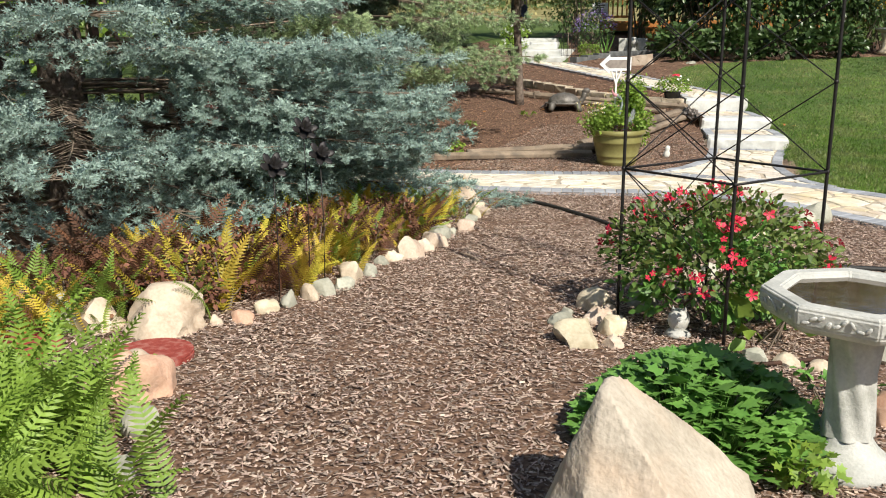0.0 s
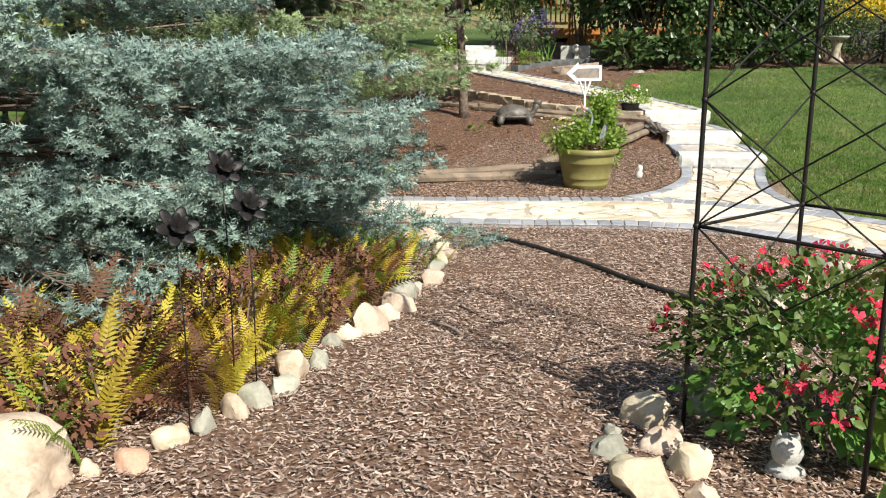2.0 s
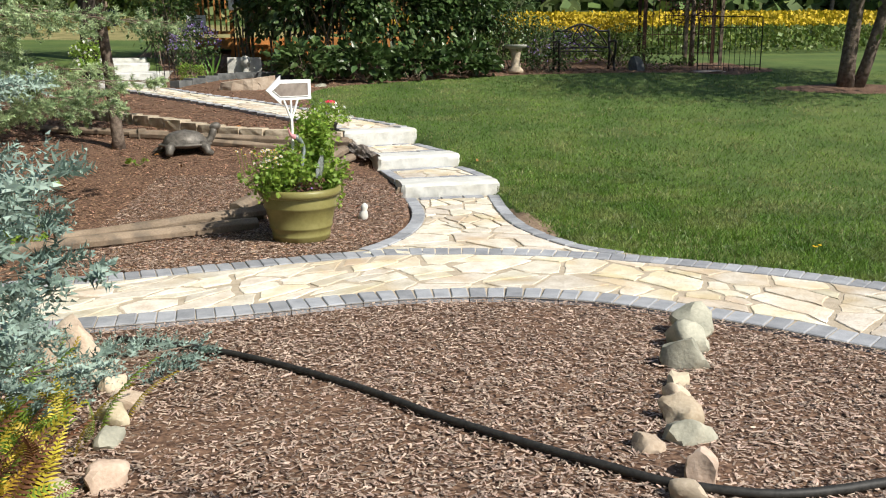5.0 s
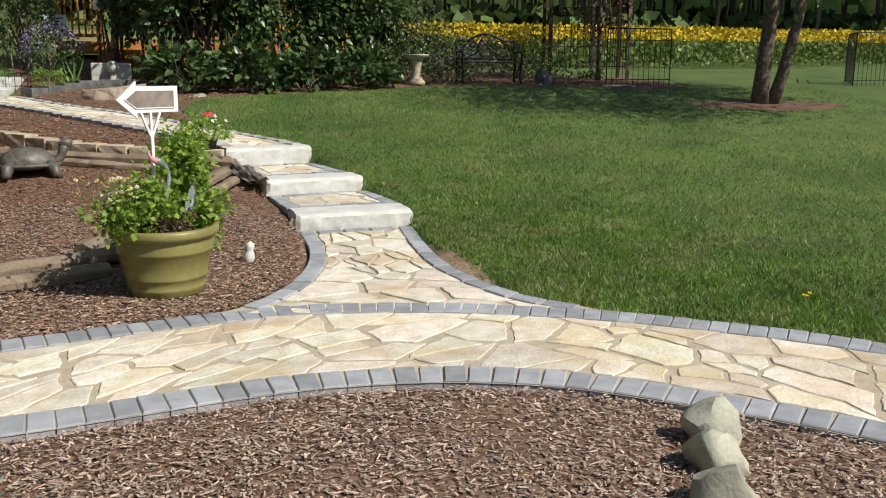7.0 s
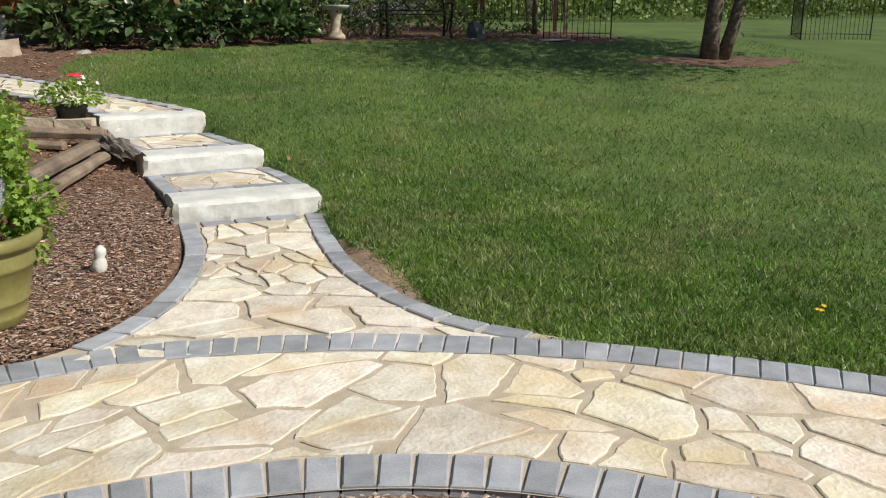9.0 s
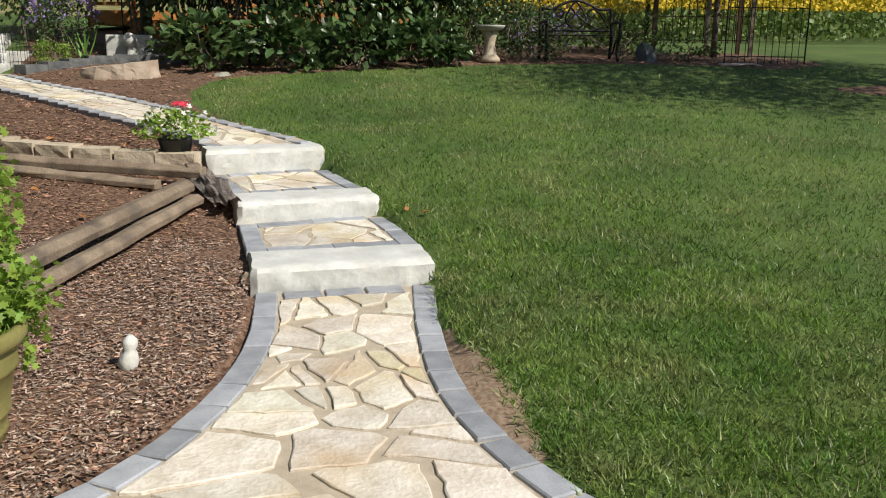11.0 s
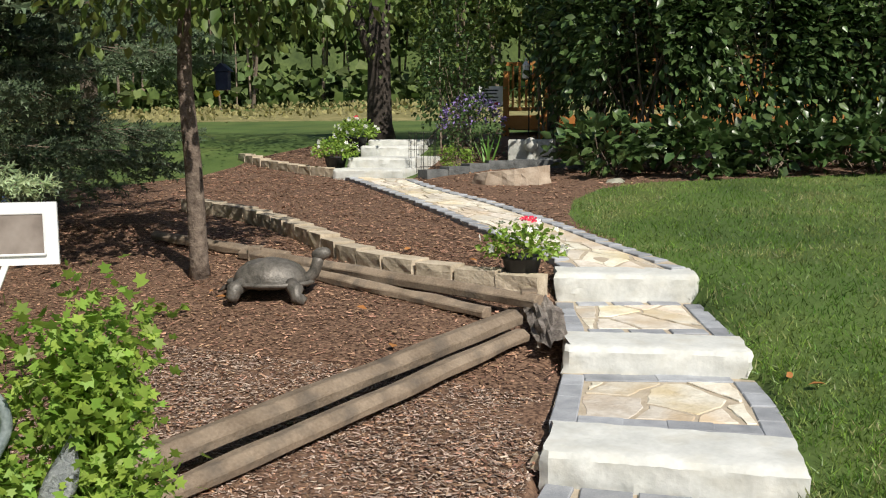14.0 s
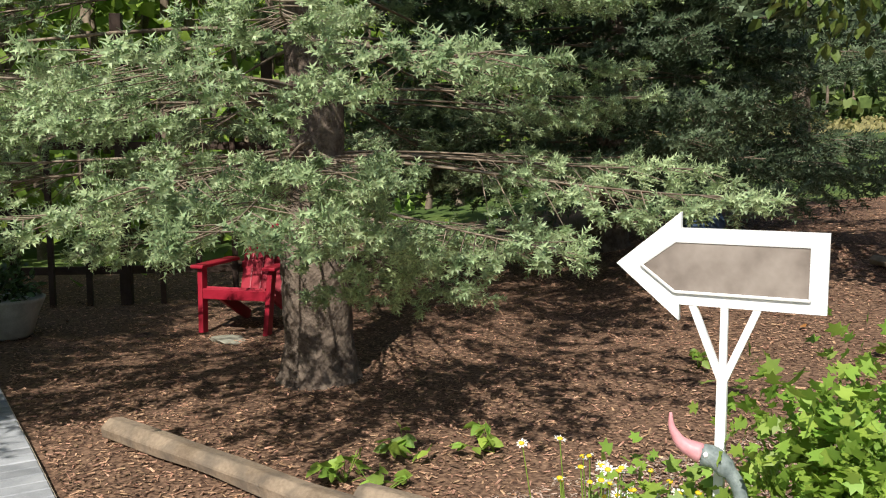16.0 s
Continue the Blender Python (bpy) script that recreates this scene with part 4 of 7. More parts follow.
field("dry_meadow", [(-55, 26), (-30, 30), (-12, 40), (-8, 56), (-24, 54), (-40, 44), (-58, 28)], 7000, 0.35, M_STRAW, None, 72, "tall dry meadow grass before the woods", 0.13)


def backdrop():
    """A far wooded rise with an uneven top that closes the view all round."""
    rows, n = [], 240
    for i in range(n):
        a = 2 * math.pi * i / n
        x, y = 85 * math.cos(a), 20 + 85 * math.sin(a)
        top = 15 + 4 * noise.noise(Vector((math.cos(a) * 9, math.sin(a) * 9, 1)))
        for h in (-3, 2, 6, 10, top):
            k = 1 + 0.03 * noise.noise(Vector((x * 0.2, y * 0.2, h)))
            rows.append((x * k, y * k, gz(x, y) + h))
    idx = np.arange(n * 5).reshape(n, 5)
    nxt = np.roll(idx, -1, 0)
    f = np.stack((idx[:, :-1], nxt[:, :-1], nxt[:, 1:], idx[:, 1:]), -1).reshape(-1, 4)
    tagged(raw("backdrop", rows, f, M_FOREST, smooth=True), "far dark green wooded rise", "woods", kind="structure")


backdrop()

# ---- front garden ----


def stone(x, y, w, h, material, label, seed, depth=None, z=None, turn=0, level=3, rough=0.23, name="stone", group="edging stones", sink=0.02):
    ob = part(name, rock(w, depth or w * 0.85, h, seed, rough, level=level), material, None, "", 32)
    ob.matrix_world = pose(x, y, (gz(x, y) if z is None else z) - sink, 0, 0, turn)
    return tagged(ob, label, "stone", group)


def boulder():
    """A wedge of granite: broken faces that meet in a blunt peak."""
    faces = [((-0.93, -0.1, 0.35), 0.26), ((0.70, -0.05, 0.71), 0.125), ((-0.05, -0.85, 0.52), 0.21), ((0, 0.85, 0.5), 0.24), ((0.1, -0.2, 0.97), 0.285), ((0.5, -0.75, 0.43), 0.25), ((-0.65, -0.65, 0.4), 0.25), ((0.9, 0.3, 0.2), 0.33), ((-0.7, 0.6, 0.35), 0.25), ((0, 0, -1), 0.24)]
    bm = bmesh.new()
    bmesh.ops.create_icosphere(bm, subdivisions=6, radius=1)
    for v in bm.verts:
        w = v.co.normalized()
        reach = min(d / max(1e-3, Vector(n).normalized().dot(w)) for n, d in faces if Vector(n).dot(w) > 0.02)
        q = w * reach
        bump = 0.030 * noise.noise(q * 5) + 0.014 * noise.noise(q * 14) + 0.006 * noise.noise(q * 40)
        v.co = q * (1 + bump * 1.6) + Vector((0, 0, 0.2))
    ob = part("boulder", bm, M_BOULDER, None, "", 40)
    ob.matrix_world = pose(-0.40, 2.47, gz(-0.4, 2.47) - 0.02)
    tagged(ob, "large pointed pale granite boulder standing in mulch", "boulder")


boulder()
ROW = [(-3.95, 3.28, 0.36, 0.19, 1), (-3.64, 3.22, 0.24, 0.22, 2), (-3.50, 3.33, 0.36, 0.19, 0), (-2.97, 3.66, 0.11, 0.07, 0), (-2.87, 3.75, 0.17, 0.09, 1), (-2.84, 3.95, 0.16, 0.09, 0), (-2.79, 4.1, 0.14, 0.10, 2), (-2.76, 4.27, 0.15, 0.11, 0), (-2.72, 4.40, 0.17, 0.12, 2), (-2.70, 4.58, 0.15, 0.10, 2), (-2.75, 4.75, 0.2, 0.15, 0)]
ROW2 = [(-2.70, 4.92, 0.13, 0.10, 2), (-2.78, 5.22, 0.13, 0.09, 2), (-2.76, 5.36, 0.18, 0.11, 0), (-2.72, 5.56, 0.29, 0.18, 0), (-2.70, 5.78, 0.17, 0.14, 0), (-2.72, 6.01, 0.23, 0.15, 0), (-2.80, 6.32, 0.22, 0.13, 2), (-2.79, 6.51, 0.11, 0.09, 2), (-2.91, 6.64, 0.13, 0.11, 0), (-2.77, 6.78, 0.20, 0.12, 0), (-2.88, 7.14, 0.15, 0.10, 2), (-2.94, 7.38, 0.17, 0.11, 0), (-2.93, 7.54, 0.19, 0.12, 0), (-3.05, 7.78, 0.16, 0.12, 0), (-3.15, 7.92, 0.19, 0.13, 0), (-3.38, 8.16, 0.40, 0.28, 0)]
ROW3 = [(-1.15, 4.74, 0.21, 0.17, 0), (-1.24, 4.42, 0.17, 0.09, 2), (-1.08, 4.15, 0.27, 0.17, 0), (-0.94, 4.36, 0.2, 0.14, 0), (-1.07, 4.52, 0.16, 0.10, 0), (-1.26, 4.58, 0.11, 0.07, 2), (-0.90, 4.15, 0.13, 0.09, 0), (-0.92, 4.98, 0.24, 0.14, 2), (-1.17, 4.27, 0.14, 0.08, 0), (-1.04, 4.62, 0.13, 0.10, 0), (-0.23, 4.25, 0.17, 0.08, 2), (-0.08, 4.24, 0.17, 0.07, 0), (0.06, 4.24, 0.14, 0.06, 0)]
ROW4 = [(-0.02, 8.40, 0.30, 0.19, 2), (-0.13, 8.16, 0.26, 0.17, 2), (-0.25, 7.88, 0.28, 0.19, 2), (-0.36, 7.62, 0.16, 0.10, 0), (-0.44, 7.42, 0.18, 0.11, 0), (-0.50, 7.2, 0.2, 0.14, 0), (-0.54, 7.0, 0.24, 0.13, 2), (-0.72, 6.92, 0.17, 0.10, 0), (-0.60, 6.66, 0.22, 0.13, 0), (-0.70, 6.48, 0.16, 0.09, 0), (-0.60, 6.25, 0.22, 0.13, 0), (-0.66, 5.95, 0.2, 0.12, 2), (-0.72, 5.65, 0.22, 0.13, 0)]
KINDS = [(M_COBBLE, "smooth tan fieldstone edging the mulch bed"), (M_PINKROCK, "rounded pink granite stone at the bed's edge"), (M_GREYROCK, "rounded grey fieldstone edging the mulch bed")]
for i, (x, y, w, h, k) in enumerate(ROW + ROW2 + ROW3 + ROW4):
    stone(x, y, w, h, KINDS[k][0], KINDS[k][1], 300 + i, turn=i * 47, depth=w * (0.7 + 0.05 * (i % 6)))
stone(-3.19, 3.48, 0.52, 0.24, M_COBBLE, "large pale tan boulder beside the withered ferns", 401, level=4, turn=20)
stone(-2.66, 2.70, 0.38, 0.22, M_PINKROCK, "large pale pink boulder beside the red disc", 402, level=4)
stone(-2.84, 2.93, 0.17, 0.13, M_COBBLE, "small pale stone beside the red disc", 403)
stone(-2.36, 2.42, 0.2, 0.16, M_GREYROCK, "grey stone half hidden by the green fern", 404)
stone(-2.2, 2.12, 0.16, 0.10, M_GREYROCK, "small grey stone beneath the green fern", 405)
stone(0.42, 4.62, 0.55, 0.24, M_GREYROCK, "broad grey boulder beyond the bird bath", 406, level=4)
stone(0.34, 3.70, 0.26, 0.16, M_PINKROCK, "orange granite stone beside the bird bath", 407, level=3)
stone(0.02, 5.4, 0.28, 0.16, M_GREYROCK, "pale stone behind the red flowers", 408)


def disc(x, y, r, seed):
    pts = [(x + r * math.cos(a) * (1 + 0.02 * math.sin(5 * a)), y + r * math.sin(a)) for a in np.linspace(0, 2 * math.pi, 40, endpoint=False)]
    z = gz(x, y)
    bm = prism(pts, z - 0.01, z + 0.032)
    bmesh.ops.bevel(bm, geom=[e for e in bm.edges if all(v.co.z > z for v in e.verts)], offset=0.01, segments=2, affect="EDGES")
    tagged(part("stepping_stone", bm, M_REDDISC), "round dark red rubber stepping disc on the mulch", "stepping stone", "red discs")


disc(-2.91, 3.09, 0.20, 1)
disc(-3.58, 2.92, 0.185, 2)


def bird_bath(x, y):
    t = thing("bird_bath", pose(x, y, gz(x, y) - 0.01), "octagonal pale concrete bird bath full of water", "bird bath")
    bm = lathe([(0.17, 0), (0.175, 0.035), (0.15, 0.06), (0.115, 0.09), (0.09, 0.125), (0.08, 0.16)], 28)
    part("foot", bm, M_CONCRETE, t, "", True)
    bm = bmesh.new()
    rings, sides = [], 48
    for k in range(41):
        s = k / 40
        h, base = 0.14 + 0.40 * s, 0.078 + 0.012 * (2 * s - 1) ** 2
        rings.append([bm.verts.new(((base + 0.006 * math.sin(7 * a + 9 * s)) * math.cos(a), (base + 0.006 * math.sin(7 * a + 9 * s)) * math.sin(a), h)) for a in (2 * math.pi * j / sides for j in range(sides))])
    for r0, r1 in zip(rings, rings[1:]):
        for j in range(sides):
            bm.faces.new((r0[j], r0[(j + 1) % sides], r1[(j + 1) % sides], r1[j]))
    part("column", bm, M_CONCRETE, t, "spirally fluted concrete column", True)
    turn = pose(0, 0, 0, 0, 0, 8)
    bm = lathe([(0.09, 0.53), (0.20, 0.545), (0.31, 0.575), (0.33, 0.60), (0.335, 0.655), (0.325, 0.668), (0.265, 0.668), (0.255, 0.655), (0.235, 0.62), (0.1, 0.60)], 8, m=turn)
    bmesh.ops.bevel(bm, geom=list(bm.edges), offset=0.006, segments=2, affect="EDGES")
    part("basin", bm, M_CONCRETE, t)
    for k in range(8):
        a = math.radians(8 + 22.5 + 45 * k)
        bm = bmesh.new()
        r = random.Random(k)
        for j in range(9):
            o = pose(0.312, (j - 4) * 0.024, 0.628 + 0.012 * math.sin(j * 1.7 + k), r.uniform(-60, 60))
            bmesh.ops.create_uvsphere(bm, u_segments=6, v_segments=4, radius=0.016, matrix=pose(0, 0, 0, 0, 0, math.degrees(a)) @ o @ Matrix.Diagonal((0.2, 1.0, 0.45, 1)))
        part("leaf_relief", bm, M_CONCRETE, t, "leaf relief on the rim", True)
    water = mat("bird bath water", (0.05, 0.035, 0.02), (0.11, 0.08, 0.05), 14, 60, 0.04, 0.02, spec=0.8)
    part("water", lathe([(0.26, 0.642), (0.26, 0.648)], 8, m=turn), water, t, "still dark water")
    return t


bird_bath(0.155, 3.22)


def trellis():
    foot = [(-1.0, 4.70), (-0.39, 4.37), (0.01, 4.97), (-0.60, 5.30)]
    cx, cy = np.mean(foot, 0)
    z0 = -0.06
    t = thing("trellis", pose(cx, cy, z0), "square black iron garden trellis with crossed braces", "trellis")
    rel = [(x - cx, y - cy) for x, y in foot]
    def rod(name, a, b, r, sag=0.0):
        mid = [(a[0] + (b[0] - a[0]) * s, a[1] + (b[1] - a[1]) * s, a[2] + (b[2] - a[2]) * s - sag * math.sin(math.pi * s)) for s in np.linspace(0, 1, 7)]
        part(name, tube(mid, r, 8), M_IRON, t, "", True)
    for x, y in rel:
        rod("post", (x, y, -0.1), (x, y, 2.75), 0.0092)
        for h in (0.846, 1.31, 2.2):
            bm = bmesh.new()
            bmesh.ops.create_uvsphere(bm, u_segments=10, v_segments=6, radius=0.0135, matrix=pose(x, y, h))
            part("joint", bm, M_IRON, t, "", True)
    for i in range(4):
        (ax, ay), (bx, by) = rel[i], rel[(i + 1) % 4]
        for h in (0.846, 2.2):
            rod("rail", (ax, ay, h), (bx, by, h), 0.007)
        for lo, hi in ((0.32, 0.846), (0.846, 1.31), (1.31, 1.75), (1.75, 2.2)):
            if i == 1 or (lo == 0.32 and i == 2):
                continue
            rod("brace", (ax, ay, lo), (bx, by, hi), 0.0036)
            rod("brace", (ax, ay, hi), (bx, by, lo), 0.0036)


trellis()


def blossoms(t, pos, aim, size, material, seed, name="blossom", petals=5, label=""):
    """Open flowers: a ring of petals each."""
    v, f = [(0, 0, 0)], []
    for k in range(petals):
        a, w = 2 * math.pi * k / petals, math.pi / petals * 0.95
        i = len(v)
        v += [(0.72 * math.cos(a - w * 0.8), 0.72 * math.sin(a - w * 0.8), 0.25), (math.cos(a), math.sin(a), 0.12 + 0.2 * (k % 2)), (0.72 * math.cos(a + w * 0.8), 0.72 * math.sin(a + w * 0.8), 0.25)]
        f += [(0, i, i + 1), (0, i + 1, i + 2)]
    r = np.random.default_rng(seed)
    y = turns(aim + r.normal(0, 0.3, aim.shape))
    rot = np.stack((y[:, :, 0], -y[:, :, 2], y[:, :, 1]), 2)
    vv, ff = spread(np.array(v), np.array(f), pos, rot, size * r.uniform(0.7, 1.2, len(pos)))
    return raw(name, vv, ff, material, t, label)


def red_bush():
    t = shrub("flower_bush", -0.50, 4.78, 0.42, 0.34, 0.52, 900, 0.07, M_LEAFC, "bushy plant with bright red flowers growing through the trellis", 51, clumps=70, category="plant", low=0.08)
    r = np.random.default_rng(5)
    d = sphere_dirs(2400, r, -0.1)
    leaves("foliage", np.array([0, 0, 0.33]) + d * np.array([0.56, 0.47, 0.36]) * r.uniform(0.68, 1.16, (2400, 1)), d, 0.042, M_LEAFM, t, 6)
    heart = sphere_dirs(44, r, -0.05)
    d = heart[r.integers(0, 44, 130)] + r.normal(0, 0.09, (130, 3))
    d /= np.linalg.norm(d, axis=1, keepdims=True)
    pos = np.array([0, 0, 0.33]) + d * np.array([0.60, 0.50, 0.40]) * r.uniform(0.94, 1.1, (130, 1))
    for i in range(130):
        blossoms(t, pos[i:i + 1], d[i:i + 1] + r.normal(0, 0.5, (1, 3)), 0.036 * r.uniform(0.55, 1.15), M_RED, i, label="red blossom")


red_bush()


def ground_cover():
    r = np.random.default_rng(8)
    x, y = -0.36, 3.20
    t = thing("ground_cover", pose(x, y, gz(x, y)), "low mound of deep green lobed leaves beside the boulder", "plant")
    n = 900
    a, q = r.uniform(0, 6.283, n), np.sqrt(r.uniform(0, 1, n))
    px, py = 0.44 * q * np.cos(a), 0.42 * q * np.sin(a)
    h = 0.27 * (1 - q ** 2.2) + r.uniform(0.0, 0.06, n) + 0.02
    pos = np.column_stack((px, py, h))
    v, f = sticks(np.column_stack((px * 0.6, py * 0.6, np.zeros(n))), pos, 0.003, 0.002)
    raw("stem", v, f, M_LEAFC, t)
    aim = np.column_stack((px * 2.2 + r.normal(0, 0.4, n), py * 2.2 + r.normal(0, 0.4, n), np.full(n, 0.1)))
    rot = turns(aim, spin=r.normal(0, 0.3, n))
    v, f = spread(LOBED, LOBED_F, pos, rot, r.uniform(0.045, 0.085, n))
    raw("foliage", v, f, M_LEAFC, t)


ground_cover()
shrub("small_plant", 0.02, 2.98, 0.11, 0.1, 0.14, 90, 0.045, M_LEAFB, "small lobed green plant at the bird bath's foot", 53, template=LOBED, faces=LOBED_F, stems=6, category="plant", clumps=12)
shrub("small_plant", 0.12, 3.75, 0.16, 0.16, 0.16, 120, 0.045, M_LEAFC, "straggling low green plant in the mulch", 54, stems=6, category="plant", clumps=12)
shrub("hosta_plant", -0.2, 4.42, 0.16, 0.14, 0.22, 12, 0.15, M_LEAFB, "broad-leaved yellow-green plant under the red flowers", 55, stems=4, category="plant", clumps=8)


def owl_figure(x, y):
    bm = lathe([(0.055, 0), (0.07, 0.012), (0.06, 0.03), (0.035, 0.04), (0.05, 0.06), (0.058, 0.09), (0.05, 0.12), (0.032, 0.142), (0.008, 0.152)], 20)
    for v in bm.verts:
        v.co += v.co.normalized() * 0.006 * noise.noise(v.co * 60)
    for s in (-1, 1):
        bmesh.ops.create_cone(bm, segments=6, radius1=0.015, radius2=0.002, depth=0.03, cap_ends=True, matrix=pose(s * 0.03, 0, 0.148))
    ob = part("garden_figurine", bm, M_CONCRETE, None, "", True)
    ob.matrix_world = pose(x, y, gz(x, y) - 0.005)
    tagged(ob, "small grey stone garden figurine standing in mulch", "figurine")


owl_figure(-0.63, 4.47)


def stick(name, pts, r, material, label, category):
    line = smooth_line(pts, 0.06)
    ob = part(name, tube(line, r, 8), material, None, "", True)
    return tagged(ob, label, category)


HOSE = [(-3.25, 8.52), (-2.74, 8.3), (-2.35, 8.05), (-1.88, 7.65), (-1.55, 7.3), (-1.22, 6.99), (-0.95, 6.75), (-0.71, 6.56), (-0.35, 6.45), (0.2, 6.55), (0.9, 6.7)]
stick("garden_hose", [(x, y, gz(x, y) + 0.022) for x, y in HOSE], 0.019, M_HOSE, "black drain hose lying across the bark mulch", "hose")
stick("fallen_stick", [(-2.42, 5.78, -0.075), (-2.3, 5.72, -0.07), (-2.2, 5.62, -0.075)], 0.010, M_TIMBER, "short dry stick on the bark mulch", "stick")
stick("fallen_stick", [(-0.6, 4.15, -0.03), (-0.3, 4.1, -0.025), (0.1, 4.35, -0.02), (0.4, 4.5, -0.03)], 0.012, M_RUST, "reddish rod lying on the mulch behind the leaves", "stick")
stick("fallen_stick", [(-2.4, 6.2, -0.10), (-2.0, 5.9, -0.10), (-1.4, 5.75, -0.095)], 0.006, M_RUST, "thin dark twig on the bark mulch", "stick")


def metal_flower(x, y, h, seed):
    t = thing("metal_flower", pose(x, y, gz(x, y) - 0.02), "dark metal flower ornament on a thin stem among ferns", "garden ornament", "metal flowers")
    part("stem", tube([(0, 0, 0), (0.01, 0, h * 0.5), (0, 0.0, h)], 0.0032, 6), M_IRON, t, "", True)
    for ring, (n, l, tilt) in enumerate(((6, 0.085, 20), (6, 0.06, 50))):
        for k in range(n):
            bm = bmesh.new()
            bmesh.ops.create_uvsphere(bm, u_segments=10, v_segments=6, radius=1, matrix=pose(0.55 * l, 0, 0) @ Matrix.Diagonal((l * 0.55, l * 0.3, 0.006, 1)))
            o = part("petal", bm, M_IRON, t, "", True)
            o.matrix_basis = pose(0, 0, h, 55, 0, 60) @ pose(0, 0, 0, 0, 0, 60 * k + 30 * ring) @ pose(0, 0, 0.01 * ring, 0, -tilt, 0)
    bm = bmesh.new()
    bmesh.ops.create_uvsphere(bm, u_segments=10, v_segments=6, radius=0.016, matrix=pose(0, 0, h))
    part("flower_centre", bm, M_IRON, t, "", True)


metal_flower(-2.76, 4.45, 0.86, 1)
metal_flower(-2.80, 4.02, 0.84, 2)
metal_flower(-2.90, 4.50, 1.0, 3)

# ---- island bed ----


def pot():
    x, y = -2.50, 11.27
    t = thing("garden_pot", pose(x, y, gz(x, y) - 0.01), "large olive green glazed pot with raised bands", "pot")
    part("bowl", lathe([(0.20, 0), (0.225, 0.015), (0.228, 0.04), (0.236, 0.05), (0.236, 0.062), (0.232, 0.07), (0.242, 0.11), (0.250, 0.118), (0.252, 0.128), (0.248, 0.138), (0.278, 0.27), (0.288, 0.278), (0.290, 0.292), (0.286, 0.304), (0.30, 0.385), (0.296, 0.40), (0.285, 0.40), (0.275, 0.35)], 48, m=Matrix.Scale(1.08, 4)), M_POT, t, "", True)
    part("rim", lathe([(0.297, 0.365), (0.318, 0.372), (0.328, 0.39), (0.328, 0.418), (0.316, 0.43), (0.295, 0.43), (0.287, 0.415), (0.285, 0.36)], 48, m=Matrix.Scale(1.08, 4)), M_POT, t, "", True)
    part("soil", lathe([(0.28, 0.34), (0.285, 0.385), (0.1, 0.395)], 24, m=Matrix.Scale(1.08, 4)), M_SOIL, t, "dark soil")
    top = gz(x, y) + 0.40
    r = np.random.default_rng(12)

    def herb(dx, dy, rx, ry, h, n, size, material, label, seed, clumps=30, low=-0.06, name="herb_plant"):
        p = thing(name, pose(x + dx, y + dy, top), label, "plant", "plants in the olive pot")
        k = clumps
        c = np.stack((r.normal(0, rx * 0.45, k), r.normal(0, ry * 0.45, k), r.uniform(0.02, 0.95, k) * h), 1)
        b = np.stack((r.normal(0, 0.03, k), r.normal(0, 0.03, k), np.full(k, -0.01)), 1)
        v, f = sticks(b, c, 0.004, 0.003)
        raw("stem", v, f, M_LEAFB, p)
        i = r.integers(0, k, n)
        off = r.normal(0, 1, (n, 3)) * np.array([rx * 0.26, ry * 0.26, h * 0.14])
        pos = c[i] + off
        pos[:, 2] = np.maximum(pos[:, 2], np.where(np.hypot(pos[:, 0] + dx, pos[:, 1] + dy) > 0.34, low - 0.1, 0.02))
        leaves("foliage", pos, off * 6 + np.array([0, 0, 0.2]), size, material, p, seed, LOBED, LOBED_F, droop=0.5)
        return p, c
    herb(0.14, 0.12, 0.17, 0.15, 0.64, 3000, 0.036, M_LEAFB, "tall bushy bright green herb with lobed leaves", 71, 40)
    herb(-0.10, -0.10, 0.19, 0.16, 0.38, 1700, 0.036, M_LEAFB, "bright green leafy herb spilling over the pot's rim", 72, 34, -0.16)
    herb(0.27, 0.06, 0.11, 0.12, 0.24, 380, 0.036, M_LEAFB, "small green herb trailing over the pot's rim", 73, 18, -0.16)
    herb(0.13, -0.12, 0.1, 0.08, 0.14, 150, 0.03, M_LEAFR, "withered brown low plant in the pot", 74, 14)
    p, c = herb(-0.22, -0.21, 0.17, 0.15, 0.24, 560, 0.034, M_LEAFB, "white daisies with yellow centres on thin stems", 75, 52, name="daisy_plant")
    for i in range(52):
        d = np.array([[r.normal(0, 0.3), -0.25 + r.normal(0, 0.3), 1.0]])
        q = np.column_stack((c[i:i + 1, :2] * 1.25, 0.25 + 0.15 * r.random(1)))
        v, f = sticks(c[i:i + 1], q, 0.002, 0.002)
        raw("stem", v, f, M_LEAFB, p)
        fl = blossoms(p, q, d, 0.0185, M_PETALW, 90 + i, petals=9, label="white daisy head")
        bm = bmesh.new()
        bmesh.ops.create_uvsphere(bm, u_segments=8, v_segments=5, radius=0.008, matrix=Matrix.Translation(q[0] + d[0] / np.linalg.norm(d[0]) * 0.004) @ Matrix.Diagonal((1, 1, 0.6, 1)))
        part("daisy_centre", bm, M_YELLOW, fl, "yellow centre", True)
    b = shrub("lobelia_plant", x - 0.02, y - 0.19, 0.15, 0.07, 0.12, 120, 0.03, M_LEAFR, "low trailing plant with small blue flowers", 76, stems=6, category="plant", clumps=14)
    b.location.z = top - 0.02
    d = sphere_dirs(14, r, 0)
    blossoms(b, d * np.array([0.16, 0.08, 0.1]) + np.array([0, 0, 0.05]), d, 0.012, M_PURPLE, 77, label="small blue flowers")
    # the arrow sign
    s = thing("arrow_sign", pose(-2.537, 11.215, top - 0.05, 0, 0, 39), "white painted arrow sign with a weathered panel, standing in the pot", "sign")
